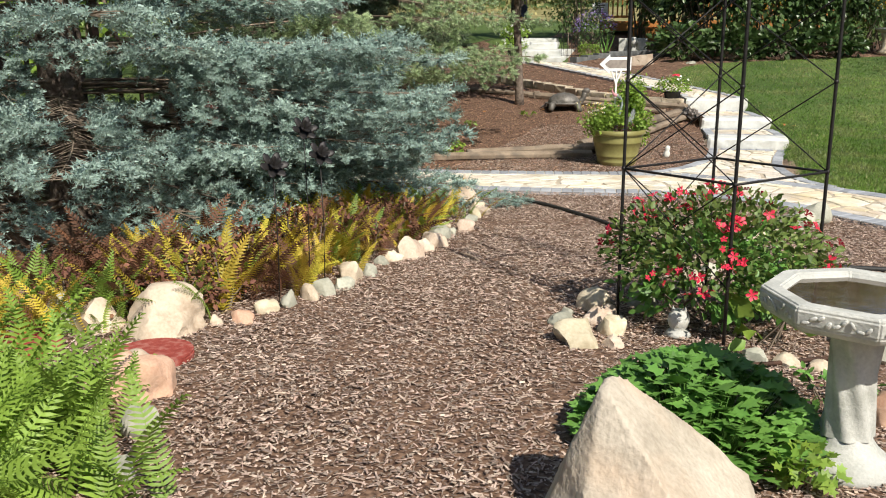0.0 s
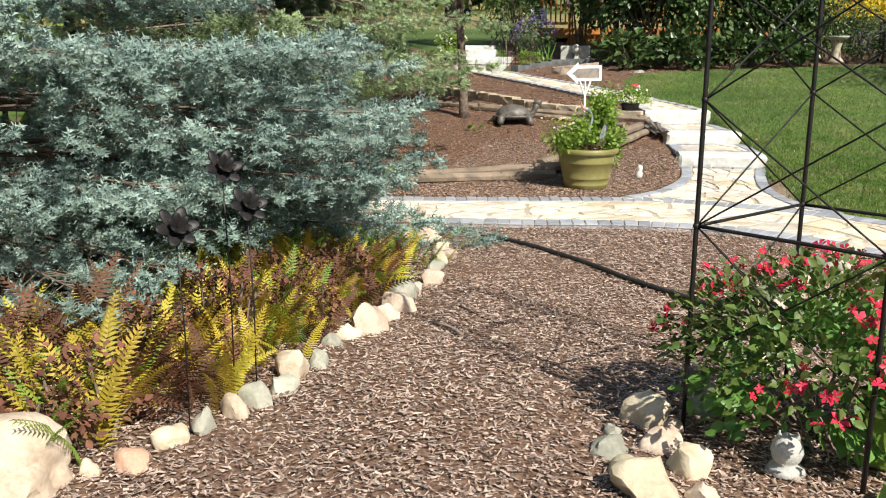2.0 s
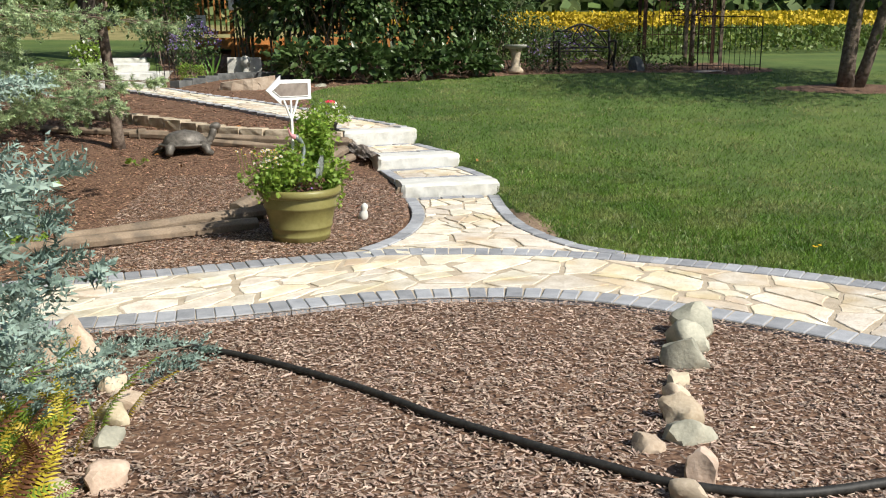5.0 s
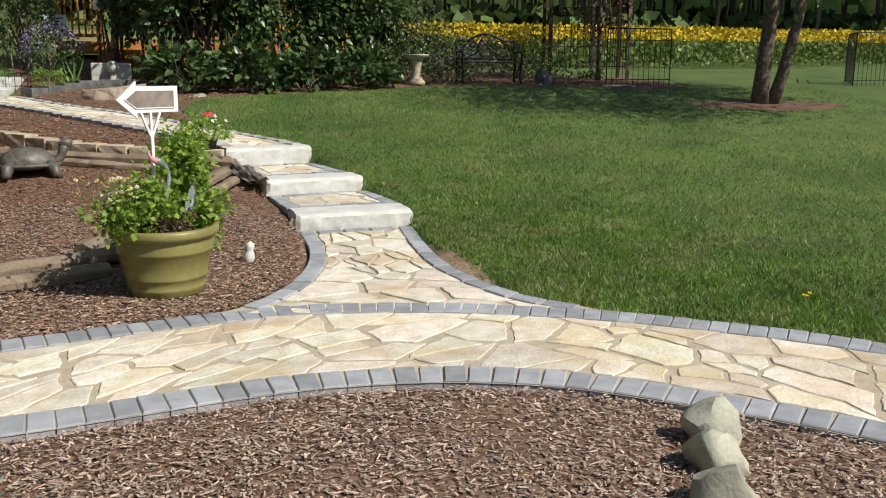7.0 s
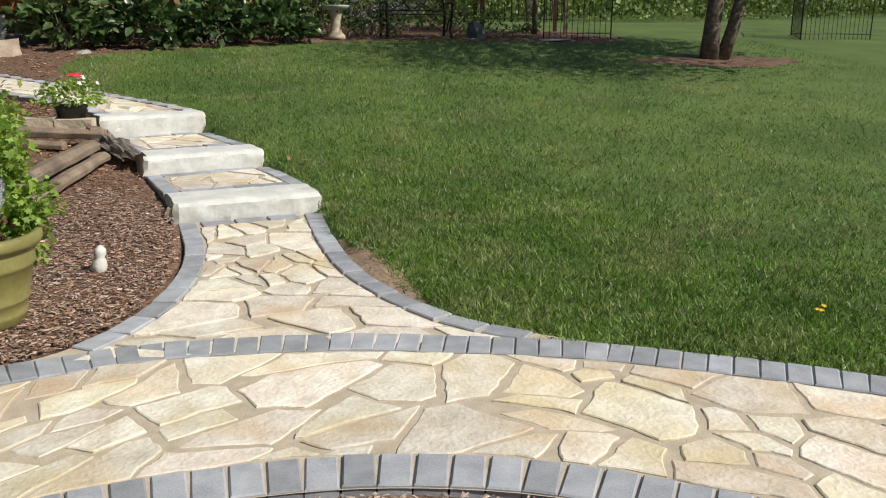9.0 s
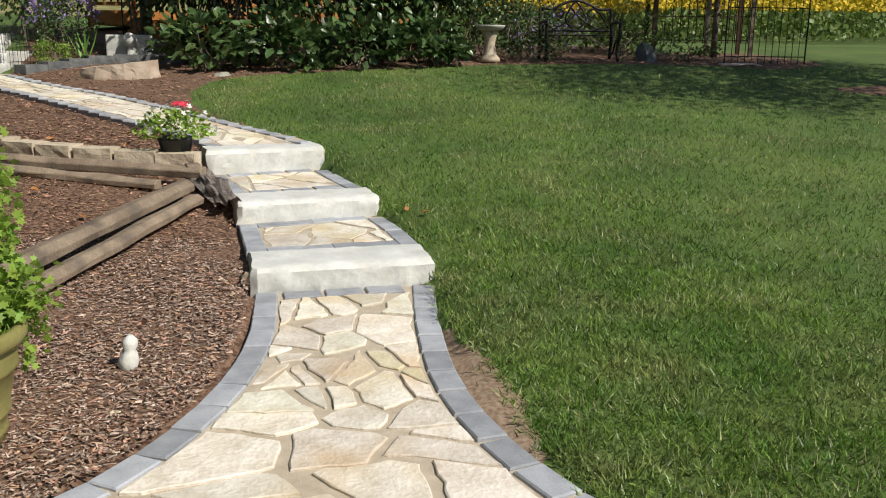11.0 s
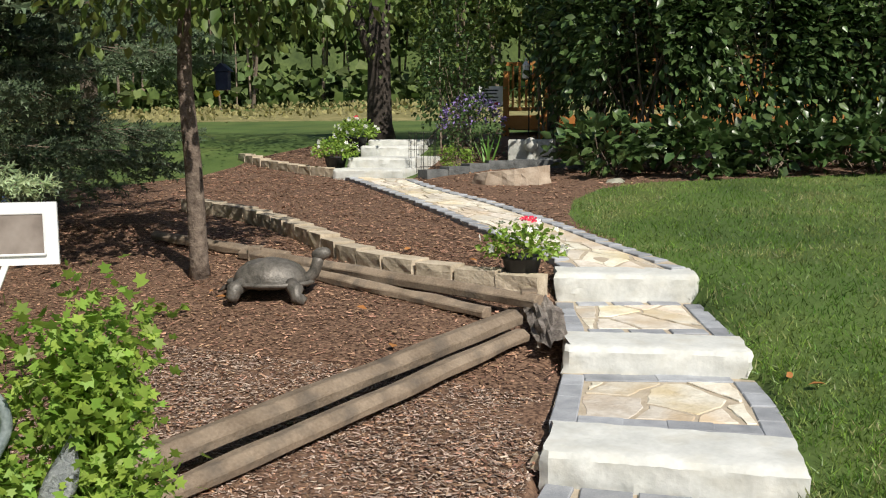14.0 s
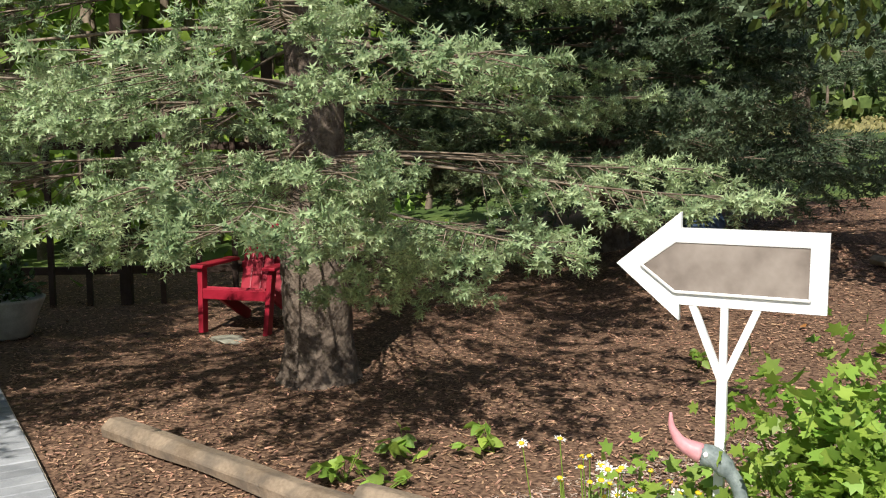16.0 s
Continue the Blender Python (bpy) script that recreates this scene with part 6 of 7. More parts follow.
def deck():
    t = thing("wooden_deck", pose(-6.35, 25.85, 0, 0, 0, 4), "orange-stained cedar deck with a baluster railing", "deck")
    z = 1.82
    for k in range(28):
        part("deck_board", box(7.0, 0.135, 0.035, 0.004, pose(3.5, 0.07 + k * 0.142, z - 0.018)), M_CEDAR, t)
    part("fascia", box(7.0, 0.04, 0.24, 0.005, pose(3.5, -0.025, z - 0.15)), M_CEDAR, t)
    part("fascia", box(0.04, 4.0, 0.24, 0.005, pose(-0.02, 2.0, z - 0.15)), M_CEDAR, t)
    for x in (0.05, 0.85, 2.6, 4.4, 6.2):
        part("post", box(0.1, 0.1, 2.0, 0.008, pose(x, 0.06, z - 0.75 + 0.6)), M_CEDAR, t)
    for x0, x1 in ((0.05, 0.85), (2.6, 6.2)):
        for h in (0.12, 0.98):
            part("rail", box(x1 - x0, 0.045, 0.07, 0.005, pose((x0 + x1) / 2, 0.05, z + h)), M_CEDAR, t)
        n = int((x1 - x0) / 0.12)
        for k in range(1, n):
            part("baluster", box(0.04, 0.035, 0.86, 0.003, pose(x0 + (x1 - x0) * k / n, 0.05, z + 0.55)), M_CEDAR, t)
    for k in range(2):
        part("deck_step", box(1.5, 0.32, 0.05, 0.005, pose(1.6, -0.2 - 0.3 * k, z - 0.2 - 0.18 * k)), M_CEDAR, t)
        part("riser", box(1.5, 0.03, 0.17, 0.004, pose(1.6, -0.34 - 0.3 * k, z - 0.3 - 0.18 * k)), M_CEDAR, t)


deck()


def patio_table():
    x, y, z = -5.1, 27.0, 1.822
    t = thing("patio_table", pose(x, y, z), "round brown patio table on the wooden deck", "table")
    part("tabletop", lathe([(0.5, 0.70), (0.52, 0.71), (0.52, 0.735), (0.5, 0.745)], 28), M_TIMBER, t)
    for k in range(4):
        a = math.radians(45 + 90 * k)
        part("leg", tube([(0.4 * math.cos(a), 0.4 * math.sin(a), 0), (0.36 * math.cos(a), 0.36 * math.sin(a), 0.70)], 0.02, 8), M_IRON, t)
    c = thing("patio_chair", pose(x + 0.75, y - 0.3, z, 0, 0, -70), "tan wicker patio chair on the deck", "chair")
    part("seat", box(0.5, 0.5, 0.07, 0.02, pose(0, 0, 0.43)), M_WALLBLOCK, c)
    part("backrest", box(0.5, 0.07, 0.5, 0.02, pose(0, 0.24, 0.68, -8)), M_WALLBLOCK, c)
    for sx in (-1, 1):
        for sy in (-1, 1):
            part("leg", box(0.04, 0.04, 0.42, 0.005, pose(sx * 0.22, sy * 0.22, 0.2)), M_IRON, c)


patio_table()


def small_sign():
    t = thing("garden_sign", pose(-6.0, 24.25, gz(-6, 24.25), 0, 0, 20), "small white framed sign on a thin stake with faded lettering", "sign")
    part("stake", tube([(0, 0, -0.03), (0, 0, 0.7)], 0.008, 6), M_IRON, t)
    part("board", box(0.42, 0.015, 0.36, 0.004, pose(0, 0, 0.82)), M_WHITE, t)
    for k in range(4):
        part("lettering", box(0.28 - 0.05 * (k % 2), 0.004, 0.02, 0, pose(-0.01, -0.010, 0.93 - 0.06 * k)), M_IRON, t, "faded grey lines of lettering")
    part("picture_mark", box(0.07, 0.004, 0.05, 0, pose(0.1, -0.010, 0.70)), M_REDPAINT, t)


small_sign()


def trough():
    t = thing("stone_trough", pose(-4.75, 22.75, gz(-4.75, 22.75), 0, 0, 10), "grey stone trough with a glass ball in the bed", "planter")
    part("trough_body", box(0.7, 0.35, 0.34, 0.02, pose(0, 0, 0.17)), M_CONCRETE, t)
    bm = bmesh.new()
    bmesh.ops.create_uvsphere(bm, u_segments=16, v_segments=12, radius=0.11, matrix=pose(0.02, -0.28, 0.26))
    part("glass_ball", bm, M_CONCRETE, t, "pale mottled ball", True)
    part("ball_stand", lathe([(0.08, 0), (0.06, 0.05), (0.03, 0.16)], 14, m=pose(0.02, -0.28, 0)), M_CONCRETE, t)
    p = thing("iris_plant", pose(-5.35, 22.5, gz(-5.35, 22.5)), "spiky grey-green iris leaves beside the asters", "plant")
    r = np.random.default_rng(4)
    for k in range(9):
        a = r.uniform(0, 6.28)
        v, f = spread(np.array([(-0.5, 0, 0), (0.5, 0, 0), (0.35, 0.6, 0.02), (-0.35, 0.6, 0.02), (0, 1, 0.1)]), np.array([(0, 1, 2), (0, 2, 3), (3, 2, 4)]), np.array([[r.normal(0, 0.06), r.normal(0, 0.06), 0]]), turns(np.array([[0.5 * math.cos(a), 0.5 * math.sin(a), 1]])), np.array([[0.045, 0.5, 0.3]]))
        raw("leaf", v, f, M_LEAFC, p)
    l = thing("lantern", pose(-5.05, 23.5, gz(-5.05, 23.5)), "white metal lantern on a dark pole", "lantern")
    part("pole", tube([(0, 0, -0.02), (0, 0, 1.5), (-0.04, -0.1, 1.6), (0, -0.18, 1.55)], 0.012, 8), M_IRON, l)
    part("lamp_body", lathe([(0.05, 1.2), (0.06, 1.22), (0.055, 1.38), (0.07, 1.4), (0.02, 1.47), (0.008, 1.52)], 8, m=pose(0, -0.18, 0)), M_WHITE, l)


trough()


def wire_cage():
    t = thing("wire_cage", pose(-6.05, 21.5, gz(-6.05, 21.5)), "thin dark wire plant cage beside the upper steps", "plant cage")
    for k in range(12):
        a = 2 * math.pi * k / 12
        part("upright_wire", tube([(0.2 * math.cos(a), 0.2 * math.sin(a), -0.02), (0.2 * math.cos(a), 0.2 * math.sin(a), 0.62)], 0.0035, 5), M_IRON, t)
    for h in (0.1, 0.35, 0.6):
        part("ring_wire", tube([(0.2 * math.cos(a), 0.2 * math.sin(a), h) for a in np.linspace(0, 2 * math.pi, 25)], 0.0035, 5), M_IRON, t)


wire_cage()

# ---- across the lawn ----


def bench(x, y, turn):
    t = thing("iron_bench", pose(x, y, gz(x, y), 0, 0, turn), "ornate black wrought-iron garden bench", "bench")
    def arc(name, pts, r=0.012):
        part(name, tube(smooth_line(pts, 0.03), r * 1.7, 8), M_IRON, t, "", True)
    w = 0.62
    for s in (-1, 1):
        arc("front_leg", [(s * w, -0.26, 0), (s * (w - 0.02), -0.22, 0.18), (s * w, -0.26, 0.42), (s * w, -0.27, 0.62)], 0.016)
        arc("back_leg", [(s * w, 0.26, 0), (s * w, 0.2, 0.4), (s * w, 0.27, 0.7), (s * w, 0.3, 0.86)], 0.016)
        arc("armrest", [(s * w, 0.24, 0.62), (s * w, -0.1, 0.64), (s * w, -0.28, 0.62), (s * w, -0.31, 0.57)], 0.016)
        arc("leg_scroll", [(s * w, -0.24, 0.36), (s * w, -0.05, 0.30), (s * w, 0.05, 0.16), (s * w, 0.22, 0.1)], 0.01)
    for k in range(7):
        part("seat_slat", box(1.22, 0.055, 0.02, 0.003, pose(0, -0.24 + k * 0.073, 0.42)), M_IRON, t)
    arc("back_rail", [(-w, 0.3, 0.86), (-0.4, 0.3, 0.86), (-0.25, 0.3, 0.93), (0, 0.3, 1.0), (0.25, 0.3, 0.93), (0.4, 0.3, 0.86), (w, 0.3, 0.86)], 0.014)
    arc("lower_rail", [(-w, 0.22, 0.5), (0, 0.22, 0.5), (w, 0.22, 0.5)], 0.012)
    for s in (-1, 1):
        arc("scroll", [(s * 0.58, 0.27, 0.55), (s * 0.42, 0.27, 0.78), (s * 0.3, 0.28, 0.86), (s * 0.2, 0.28, 0.8), (s * 0.28, 0.28, 0.72), (s * 0.34, 0.28, 0.78)], 0.009)
        arc("scroll", [(s * 0.02, 0.25, 0.5), (s * 0.18, 0.27, 0.68), (s * 0.08, 0.29, 0.9), (0, 0.3, 0.98)], 0.009)
        arc("scroll", [(s * 0.4, 0.24, 0.52), (s * 0.2, 0.26, 0.62), (s * 0.02, 0.28, 0.76), (-s * 0.1, 0.29, 0.9)], 0.009)


bench(2.55, 23.15, 2)


def bath_small(x, y):
    t = thing("bird_bath", pose(x, y, gz(x, y)), "small tan stone bird bath beside the bench", "bird bath")
    part("column", lathe([(0.17, 0), (0.17, 0.06), (0.11, 0.12), (0.085, 0.3), (0.12, 0.45), (0.14, 0.5)], 20), M_WALLBLOCK, t, "", True)
    part("basin", lathe([(0.1, 0.49), (0.2, 0.52), (0.25, 0.57), (0.25, 0.59), (0.22, 0.59), (0.1, 0.55)], 24), M_CONCRETE, t, "", True)


bath_small(1.0, 22.85)
# Boulder coloured dark to stand for the shade beside the bench.
stone(3.72, 23.15, 0.42, 0.36, M_SHADEROCK, "grey boulder beside the iron bench", 440, level=3)


def arbor():
    t = thing("garden_arbor", pose(5.15, 24.2, gz(5.15, 24.2), 0, 0, -8), "tall rusty iron arbor with grid panels", "arbor")
    for x in (-0.95, 0.0, 0.8):
        part("post", box(0.075, 0.075, 3.2, 0.006, pose(x, 0, 1.58)), M_RUST if x < 0 else M_TIMBER, t)
    for x in (-0.95, 0.8):
        part("post", box(0.075, 0.075, 3.2, 0.006, pose(x, 0.9, 1.58)), M_RUST, t)
    for x0, x1, y in ((-0.9, -0.05, 0.05), (0.05, 0.75, 0.05)):
        n = 6
        for k in range(n + 1):
            part("bar", tube([(x0 + (x1 - x0) * k / n, y, 0.25), (x0 + (x1 - x0) * k / n, y, 3.0)], 0.009, 6), M_RUST, t)
        for k in range(7):
            part("crossbar", tube([(x0, y, 0.3 + 0.42 * k), (x1, y, 0.3 + 0.42 * k)], 0.009, 6), M_RUST, t)
    part("beam", box(2.1, 0.09, 0.09, 0.006, pose(-0.05, 0, 3.2)), M_RUST, t)
    part("beam", box(2.1, 0.09, 0.09, 0.006, pose(-0.05, 0.9, 3.2)), M_RUST, t)


arbor()


def iron_fence(x, y, turn, length, label):
    t = thing("iron_fence", pose(x, y, gz(x, y), 0, 0, turn), label, "fence", "iron fence panels")
    h = 1.15
    part("fence_frame", tube(smooth_line([(0, 0, 0), (0, 0, h - 0.12), (0.05, 0, h - 0.02), (0.15, 0, h), (length - 0.15, 0, h), (length - 0.05, 0, h - 0.02), (length, 0, h - 0.12), (length, 0, 0)], 0.06), 0.013, 8), M_IRON, t)
    for hh in (0.12, 0.92):
        part("rail", tube([(0, 0, hh), (length, 0, hh)], 0.009, 6), M_IRON, t)
    n = int(length / 0.11)
    for k in range(1, n):
        part("bar", tube([(length * k / n, 0, 0), (length * k / n, 0, h)], 0.006, 6), M_IRON, t)


iron_fence(5.0, 22.9, 0, 1.4, "low black iron fence panel around the purple tree")
iron_fence(10.75, 22.95, 3, 1.8, "low black iron fence panel on the lawn")
iron_fence(10.75, 22.95, 62, 1.4, "low black iron fence panel set across the lawn")
stone(5.2, 22.75, 0.9, 0.05, M_COBBLE, "flat pale stone edging below the arbor", 450)
shrub("low_plants", 4.2, 23.3, 0.9, 0.3, 0.45, 500, 0.07, M_LEAFM, "low leafy plants at the arbor's foot", 81, category="plant")
shrub("low_plants", 1.7, 22.95, 0.5, 0.25, 0.4, 260, 0.07, M_LEAFD, "low dark plants beside the iron bench", 82, category="plant")
shrub("lavender_clump", 2.2, 24.3, 0.8, 0.3, 0.9, 500, 0.05, M_PURPLE, "hazy lavender-blue flowering clump behind the bench", 83, category="plant")
shrub("tall_flowers", 3.6, 24.4, 0.8, 0.3, 1.0, 600, 0.05, M_LEAFM, "tall brown seed-headed flowers behind the bench", 84, category="plant")
shrub("rose_plant", 0.35, 22.75, 0.3, 0.25, 0.75, 300, 0.06, M_LEAFM, "pale flowering plant beside the evergreen", 85, category="plant")


def lawn_bits():
    """Dandelions and fallen leaves on the grass."""
    for i, (x, y) in enumerate([(1.67, 10.35), (1.60, 10.29)]):
        t = thing("dandelion", pose(x, y, gz(x, y)), "yellow dandelion flower in the lawn", "flower", "dandelions")
        part("stem", tube([(0, 0, 0), (0.005, 0, 0.06)], 0.003, 5), M_LEAFB, t)
        blossoms(t, np.array([[0.005, 0, 0.06]]), np.array([[0, -0.3, 1.0]]), 0.024, M_YELLOW, i, petals=12)
    r = np.random.default_rng(6)
    orange = mat("fallen leaf", (0.25, 0.09, 0.02), (0.45, 0.2, 0.06), 9, 50, 0.7, 0)
    spots = [(-0.55, 14.45), (-0.66, 14.53), (-4.2, 14.3), (-3.9, 14.6), (-3.4, 14.9), (-4.8, 15.0), (-3.2, 16.3), (-3.9, 16.5), (-2.9, 14.3), (-5.6, 14.6), (-4.6, 14.9), (-3.0, 15.4)]
    for i, (x, y) in enumerate(spots):
        p = np.array([[0.0, 0, 0]])
        ob = leaves("fallen_leaf", p, np.array([[math.cos(i), math.sin(i), 0.2]]), 0.075, orange, None, i, loose=0.1)
        ob.location = (x, y, gz(x, y) + 0.035)
        tagged(ob, "dry orange fallen leaf on the ground", "leaf", "fallen leaves")


lawn_bits()

# ---- paving ----


def strip_at(left, right, u, v):
    """The plan point at u along and v across a strip between two lines."""
    def on(line, s):
        s = s * (len(line) - 1)
        i = min(int(s), len(line) - 2)
        return line[i] + (line[i + 1] - line[i]) * (s - i)
    a, b = on(left, u), on(right, u)
    return a + (b - a) * v


def clip_poly(poly, nx, ny, d):
    """The part of a polygon where nx*x + ny*y <= d."""
    out = []
    for (ax, ay), (bx, by) in zip(poly, poly[1:] + poly[:1]):
        da, db = nx * ax + ny * ay - d, nx * bx + ny * by - d
        if da <= 0:
            out.append((ax, ay))
        if da * db < 0:
            s = da / (da - db)
            out.append((ax + (bx - ax) * s, ay + (by - ay) * s))
    return out


def flagstones(parent, left, right, count, seed, gap=0.024, thick=0.05):
    """Irregular flat stones that fill a strip, with sand joints between them."""
    r = random.Random(seed)
    L = (np.linalg.norm(np.diff(left, axis=0), axis=1).sum() + np.linalg.norm(np.diff(right, axis=0), axis=1).sum()) / 2
    W = np.mean([np.linalg.norm(strip_at(left, right, u, 1) - strip_at(left, right, u, 0)) for u in (0.1, 0.3, 0.5, 0.7, 0.9)])
    seeds, tries = [], 0
    while len(seeds) < count and tries < count * 60:
        tries += 1
        s = (r.uniform(0, L), r.uniform(0, W), r.choice((0.35, 0.55, 0.9, 1.25, 1.5)))
        near = 0.62 * math.sqrt(L * W / count)
        if all(math.hypot((s[0] - q[0]) * 0.8, s[1] - q[1]) > near * (s[2] + q[2]) / 2 for q in seeds):
            seeds.append(s)
    for i, (sx, sy, sw) in enumerate(seeds):
        poly = [(0.008, 0.008), (L - 0.008, 0.008), (L - 0.008, W - 0.008), (0.008, W - 0.008)]
        for j, (qx, qy, qw) in enumerate(seeds):
            if i != j and abs(qx - sx) < 2.5:
                dx, dy = qx - sx, qy - sy
                d = math.hypot(dx, dy)
                tilt = (((i * 7919 + j * 104729) if i < j else (j * 7919 + i * 104729)) % 100 / 100 - 0.5) * 0.9
                nx, ny = dx / d, dy / d
                share = d * (0.5 + 0.16 * (sw - qw))
                mx, my = sx + nx * share, sy + ny * share
                nx, ny = nx * math.cos(tilt) - ny * math.sin(tilt), ny * math.cos(tilt) + nx * math.sin(tilt)
                poly = clip_poly(poly, nx, ny, nx * mx + ny * my - gap / 2 * r.uniform(0.5, 1.6))
                if len(poly) < 3:
                    break
        if len(poly) < 3:
            continue
        fine = []
        for (ax, ay), (bx, by) in zip(poly, poly[1:] + poly[:1]):
            n = max(1, int(math.hypot(bx - ax, by - ay) / 0.055))
            for k in range(n):
                j = r.uniform(-0.007, 0.002)
                dx, dy = bx - ax, by - ay
                dd = max(1e-6, math.hypot(dx, dy))
                fine.append((ax + dx * k / n + dy / dd * j, ay + dy * k / n - dx / dd * j))
        world_pts = [strip_at(left, right, min(max(px / L, 0), 1), min(max(py / W, 0), 1)) for px, py in fine]
        world_pts = [p + 0.030 * np.array(noise.noise_vector(Vector((p[0] * 3.5, p[1] * 3.5, seed)))[:2]) + 0.014 * np.array(noise.noise_vector(Vector((p[0] * 11, p[1] * 11, seed)))[:2]) for p in world_pts]
        area = 0.5 * abs(sum(a[0] * b[1] - b[0] * a[1] for a, b in zip(world_pts, world_pts[1:] + world_pts[:1])))
        if area < 0.004:
            continue
        cx, cy = np.mean(world_pts, 0)
        lift = r.uniform(-0.003, 0.004)
        tx, ty = r.uniform(-0.006, 0.006), r.uniform(-0.006, 0.006)

        def top(p):
            return path_top(*p) + lift + tx * (p[0] - cx) + ty * (p[1] - cy)
        bm = bmesh.new()
        lo = [bm.verts.new((p[0] - cx, p[1] - cy, top(p) - thick)) for p in world_pts]
        mi = [bm.verts.new((p[0] - cx, p[1] - cy, top(p) - 0.004)) for p in world_pts]
        hi = []
        for p in world_pts:
            q = np.array([p[0] - cx, p[1] - cy])
            q = q * max(0.5, 1 - 0.006 / max(0.02, float(np.linalg.norm(q))))
            hi.append(bm.verts.new((q[0], q[1], top(p))))
        n = len(world_pts)
        for a, b in ((lo, mi), (mi, hi)):
            for k in range(n):
                bm.faces.new((a[k], a[(k + 1) % n], b[(k + 1) % n], b[k]))
        bm.faces.new(hi)
        bmesh.ops.recalc_face_normals(bm, faces=bm.faces)
        ob = part("flagstone", bm, M_STONE, parent)
        ob.location = (cx, cy, 0)


def paver_mesh(length, width, thick=0.06):
    bm = box(length, width, thick, 0)
    top = [e for e in bm.edges if all(v.co.z > 0 for v in e.verts)]
    bmesh.ops.bevel(bm, geom=top, offset=0.006, segments=1, affect="EDGES")
    me = bpy.data.meshes.new("paver")
    bm.to_mesh(me)
    bm.free()
    me.materials.append(M_PAVER)
    return me


SOLDIER, STRETCHER = paver_mesh(0.150, 0.212), paver_mesh(0.222, 0.128)


def pavers(parent, line, me, pitch, inward, seed):
    """A row of pavers along a line, lying to its inward side."""
    r = random.Random(seed)
    line = smooth_line(line[::4], pitch)
    nrm = normals_of(line)
    for i in range(len(line) - 1):
        p = (line[i] + line[i + 1]) / 2 + (nrm[i] + nrm[i + 1]) / 2 * inward
        d = line[i + 1] - line[i]
        ob = new("paver", me)
        ob.parent = parent
        ob.location = (p[0], p[1], path_top(p[0], p[1]) - 0.026 + r.uniform(-0.003, 0.003))
        ob.rotation_euler = (r.uniform(-0.008, 0.008), r.uniform(-0.008, 0.008), math.atan2(d[1], d[0]) + r.uniform(-0.012, 0.012))


def joint_bed(name, left, right, n, drop=0.006):
    """The sand that fills the joints."""
    rows = []
    for u in np.linspace(0, 1, n):
        for v in np.linspace(0, 1, 5):
            p = strip_at(left, right, u, v)
            rows.append((p[0], p[1], path_top(*p) - drop))
    idx = np.arange(n * 5).reshape(n, 5)
    f = np.stack((idx[:-1, :-1], idx[:-1, 1:], idx[1:, 1:], idx[1:, :-1]), -1).reshape(-1, 4)
    return raw(name, rows, f, M_MORTAR)


def offset(line, d):
    return line + normals_of(line) * d


def slab(x0, x1, front, depth, z0, z1, seed, m=None, parent=None, slant=0.0):
    """A thick limestone step with a split rock face."""
    bm = bmesh.new()
    w, h = x1 - x0, z1 - z0 + 0.08
    nx, ny, nz = 30, 8, 7
    lx = np.linspace(-w / 2, w / 2, nx + 1)
    grid = {}
    for i in range(nx + 1):
        for j in range(ny + 1):
            for k in range(nz + 1):
                if i in (0, nx) or j in (0, ny) or k in (0, nz):
                    x, y, z = lx[i], depth * j / ny, -0.08 + h * k / nz
                    e = min(j / 2, 1) * min(i / 2, 1) * min((nx - i) / 2, 1)
                    q = Vector((x * 7 + seed * 9, y * 7, z * 11))
                    bulge = 0.016 * noise.noise(q) + 0.011 * noise.noise(q * 2.7)
                    drop = 0.006 * noise.noise(q * 1.7 + Vector((5, 5, 5)))
                    if k == nz:
                        y += 0.016 * (j == 0) + (0.01 * noise.noise(q * 1.3) if j == 0 else 0)
                        z += drop * e - (0.01 if j == 0 else 0)
                    if j == 0:
                        y += -abs(bulge) * 1.6 * (1 if 0 < k < nz else 0.4)
                    if i in (0, nx):
                        x += (bulge - 0.008 * (k == nz)) * (1 if i else -1)
                        y += 0.02 * (j == 0)
                    grid[i, j, k] = bm.verts.new((x - slant * y / w, y + slant * x / w, z))
    def quad(a, b, c, d):
        bm.faces.new((grid[a], grid[b], grid[c], grid[d]))
    for i in range(nx):
        for j in range(ny):
            quad((i, j, nz), (i + 1, j, nz), (i + 1, j + 1, nz), (i, j + 1, nz))
        for k in range(nz):
            quad((i, 0, k), (i + 1, 0, k), (i + 1, 0, k + 1), (i, 0, k + 1))
            quad((i, ny, k + 1), (i + 1, ny, k + 1), (i + 1, ny, k), (i, ny, k))
    for j in range(ny):
        for k in range(nz):
            quad((0, j, k), (0, j, k + 1), (0, j + 1, k + 1), (0, j + 1, k))
            quad((nx, j, k + 1), (nx, j, k), (nx, j + 1, k), (nx, j + 1, k + 1))
    ob = part("stone_step", bm, M_SLAB, parent, "", 32)
    ob.matrix_world = m or pose((x0 + x1) / 2, front, z0)
    return tagged(ob, "thick pale limestone step slab with a split rough face", "step", "garden steps", "structure")


for i, s in enumerate(STEPS):
    slab(*s, seed=i + 1, slant=SLANTS[i])
slab(0, 1.1, 0, 0.6, 0.79, 0.94, 5, pose(-6.62, 20.82, 0.79, 0, 0, 5))
slab(0, 1.1, 0, 1.6, 0.94, 1.09, 6, pose(-6.70, 21.4, 0.94, 0, 0, 5))
slab(0, 1.0, 0, 0.8, 1.09, 1.26, 7, pose(-7.25, 22.75, 1.09, 0, 0, 12))
slab(0, 1.0, 0, 0.9, 1.24, 1.36, 8, pose(-7.5, 23.5, 1.24, 0, 0, 12))

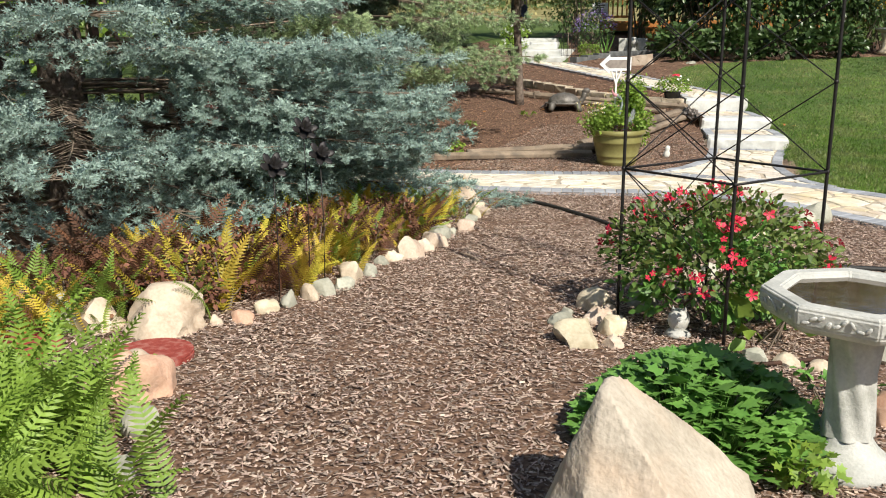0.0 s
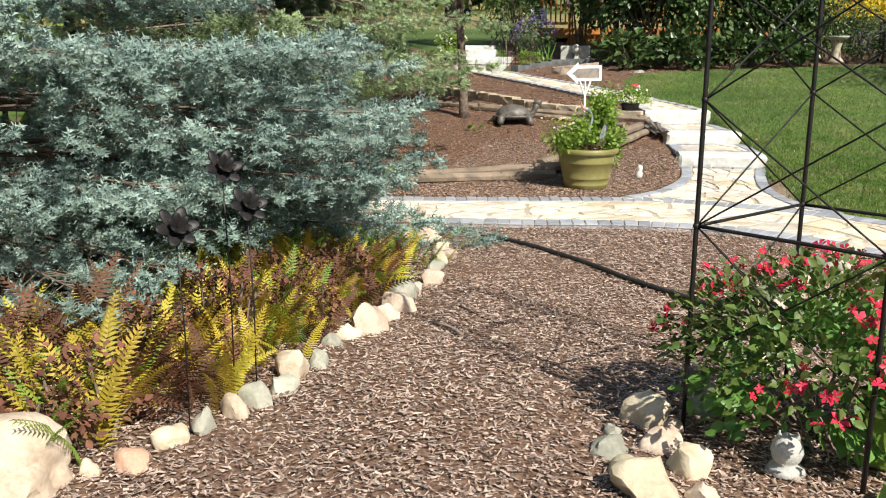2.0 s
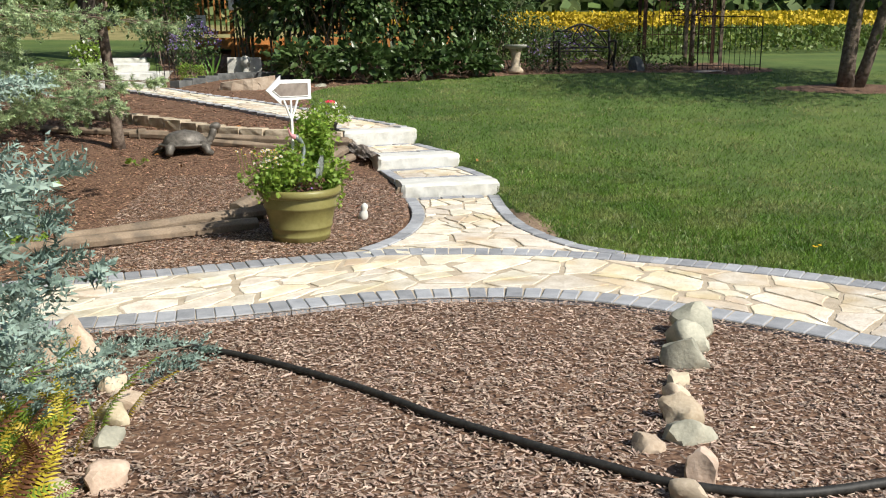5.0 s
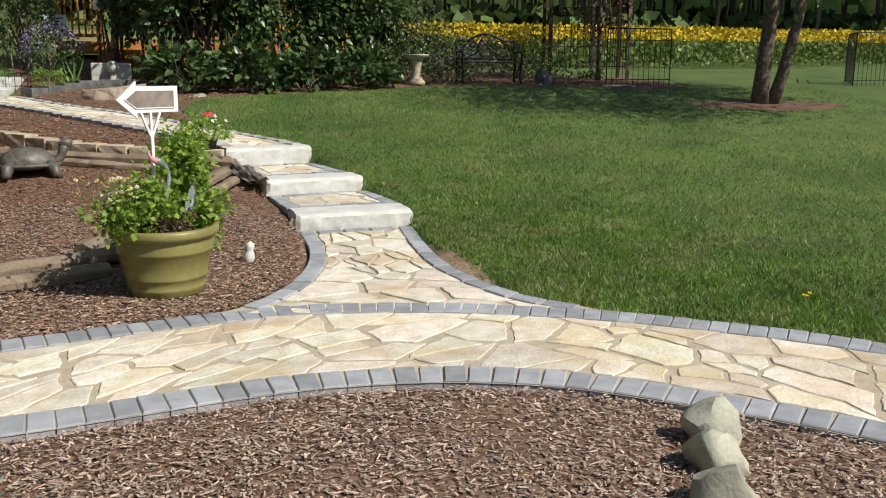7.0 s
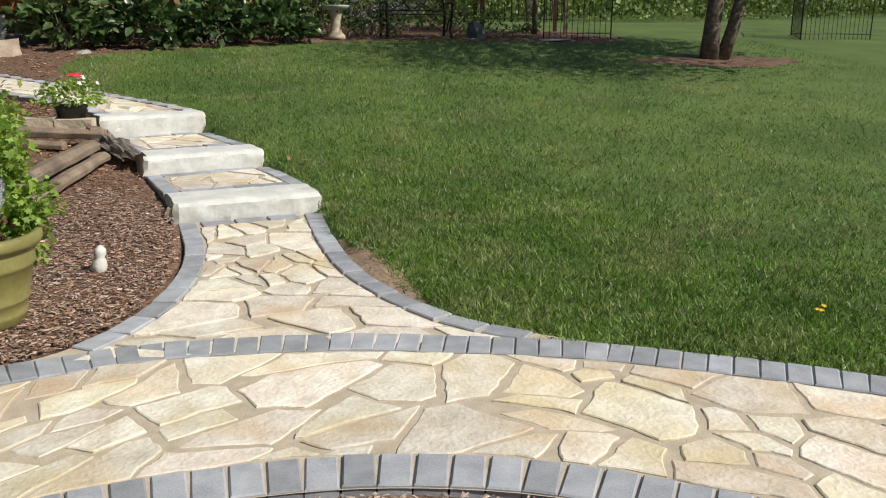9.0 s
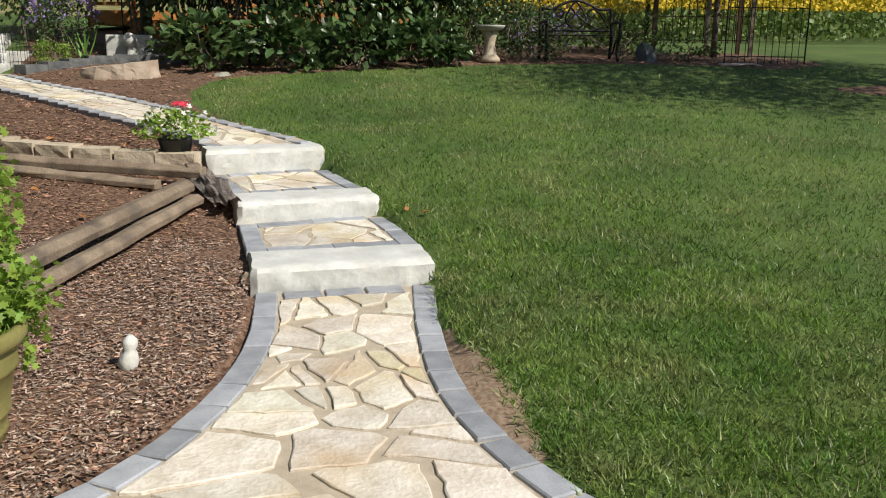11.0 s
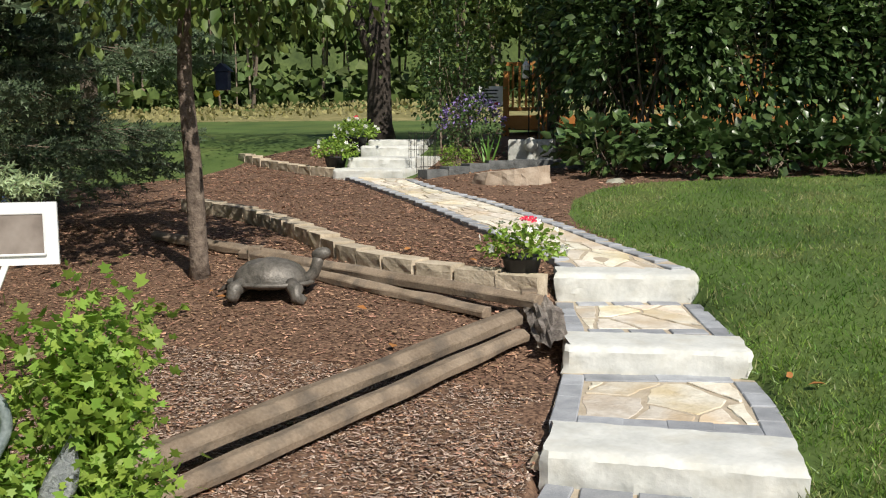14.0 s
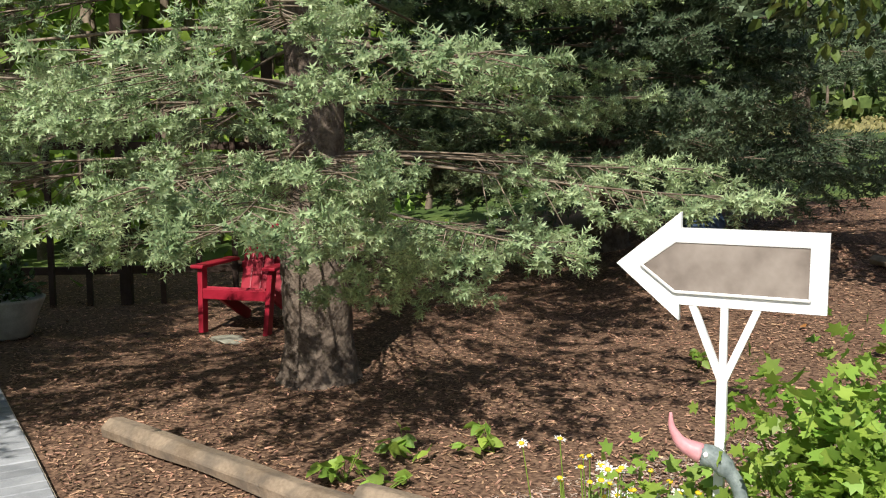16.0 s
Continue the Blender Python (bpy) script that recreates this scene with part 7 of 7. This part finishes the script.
path = thing("path", pose(0, 0, 0), "curving flagstone path edged with grey concrete pavers", "path", kind="structure")
IN_N, IN_F = offset(NEAR, 0.222), offset(FAR, -0.222)
tagged(joint_bed("path_bed", NEAR, FAR, 160), "sandy joints under the flagstone path", "path", kind="structure")
tagged(joint_bed("path_bed", BR_L, BR_R, 40, 0.010), "sandy joints under the flagstone path", "path", kind="structure")
tagged(joint_bed("path_bed", UP_L, UP_R, 60), "sandy joints under the upper flagstone path", "path", kind="structure")
flagstones(path, IN_N, IN_F, 250, 3)
pavers(path, NEAR, paver_mesh(0.110, 0.212), 0.116, 0.111, 1)
pavers(path, FAR, paver_mesh(0.104, 0.212), 0.110, -0.111, 2)
IN_BL, IN_BR = offset(BR_L, -0.14)[8:-7], offset(BR_R, 0.14)[18:-7]
flagstones(path, IN_BL, IN_BR, 40, 9)
pavers(path, BR_L[14:], STRETCHER, 0.229, -0.068, 3)
pavers(path, BR_R[14:], STRETCHER, 0.229, 0.068, 4)
pavers(path, np.array([(-1.42 + 0.02 * i, 13.115 + 0.0036 * i) for i in range(40)]), STRETCHER, 0.229, 0, 5)
def between(line, y0, y1, n, shift=0.0):
    """The stretch of a side line from y0 to y1, shifted across."""
    return np.array([(float(np.interp(y, [p[1] for p in line], [p[0] for p in line])) + shift, y) for y in np.linspace(y0, y1, n)])


for k in (0, 1):
    x0, x1, front, depth, z0, z1 = STEPS[k]
    nxt = STEPS[k + 1][2]
    l0, l1 = front - SLANTS[k] / 2 + depth, nxt - SLANTS[k + 1] / 2
    r0, r1 = front + SLANTS[k] / 2 + depth, nxt + SLANTS[k + 1] / 2
    left, right = between(SIDE_L, l0, l1, 40), between(SIDE_R, r0, r1, 40)
    tagged(joint_bed("path_bed", left, right, 6), "sandy joints of the tread between two steps", "path", kind="structure")
    pavers(path, left, STRETCHER, 0.229, -0.066, 6 + k)
    pavers(path, right, STRETCHER, 0.229, 0.066, 8 + k)
    for a, b in (((l0 + 0.068), (r0 + 0.068)), ((l1 - 0.07), (r1 - 0.07))):
        p, q = between(SIDE_L, a, a, 1, 0.14)[0], between(SIDE_R, b, b, 1, -0.14)[0]
        pavers(path, np.array([p + (q - p) * i / 40 for i in range(41)]), STRETCHER, 0.229, 0, 12 + k)
    flagstones(path, between(SIDE_L, l0 + 0.145, l1 - 0.145, 20, 0.145), between(SIDE_R, r0 + 0.145, r1 - 0.145, 20, -0.145), 8, 15 + k)
pavers(path, UP_L, STRETCHER, 0.229, -0.066, 20)
pavers(path, UP_R, STRETCHER, 0.229, 0.066, 21)
flagstones(path, offset(UP_L, -0.14), offset(UP_R, 0.14), 70, 17)
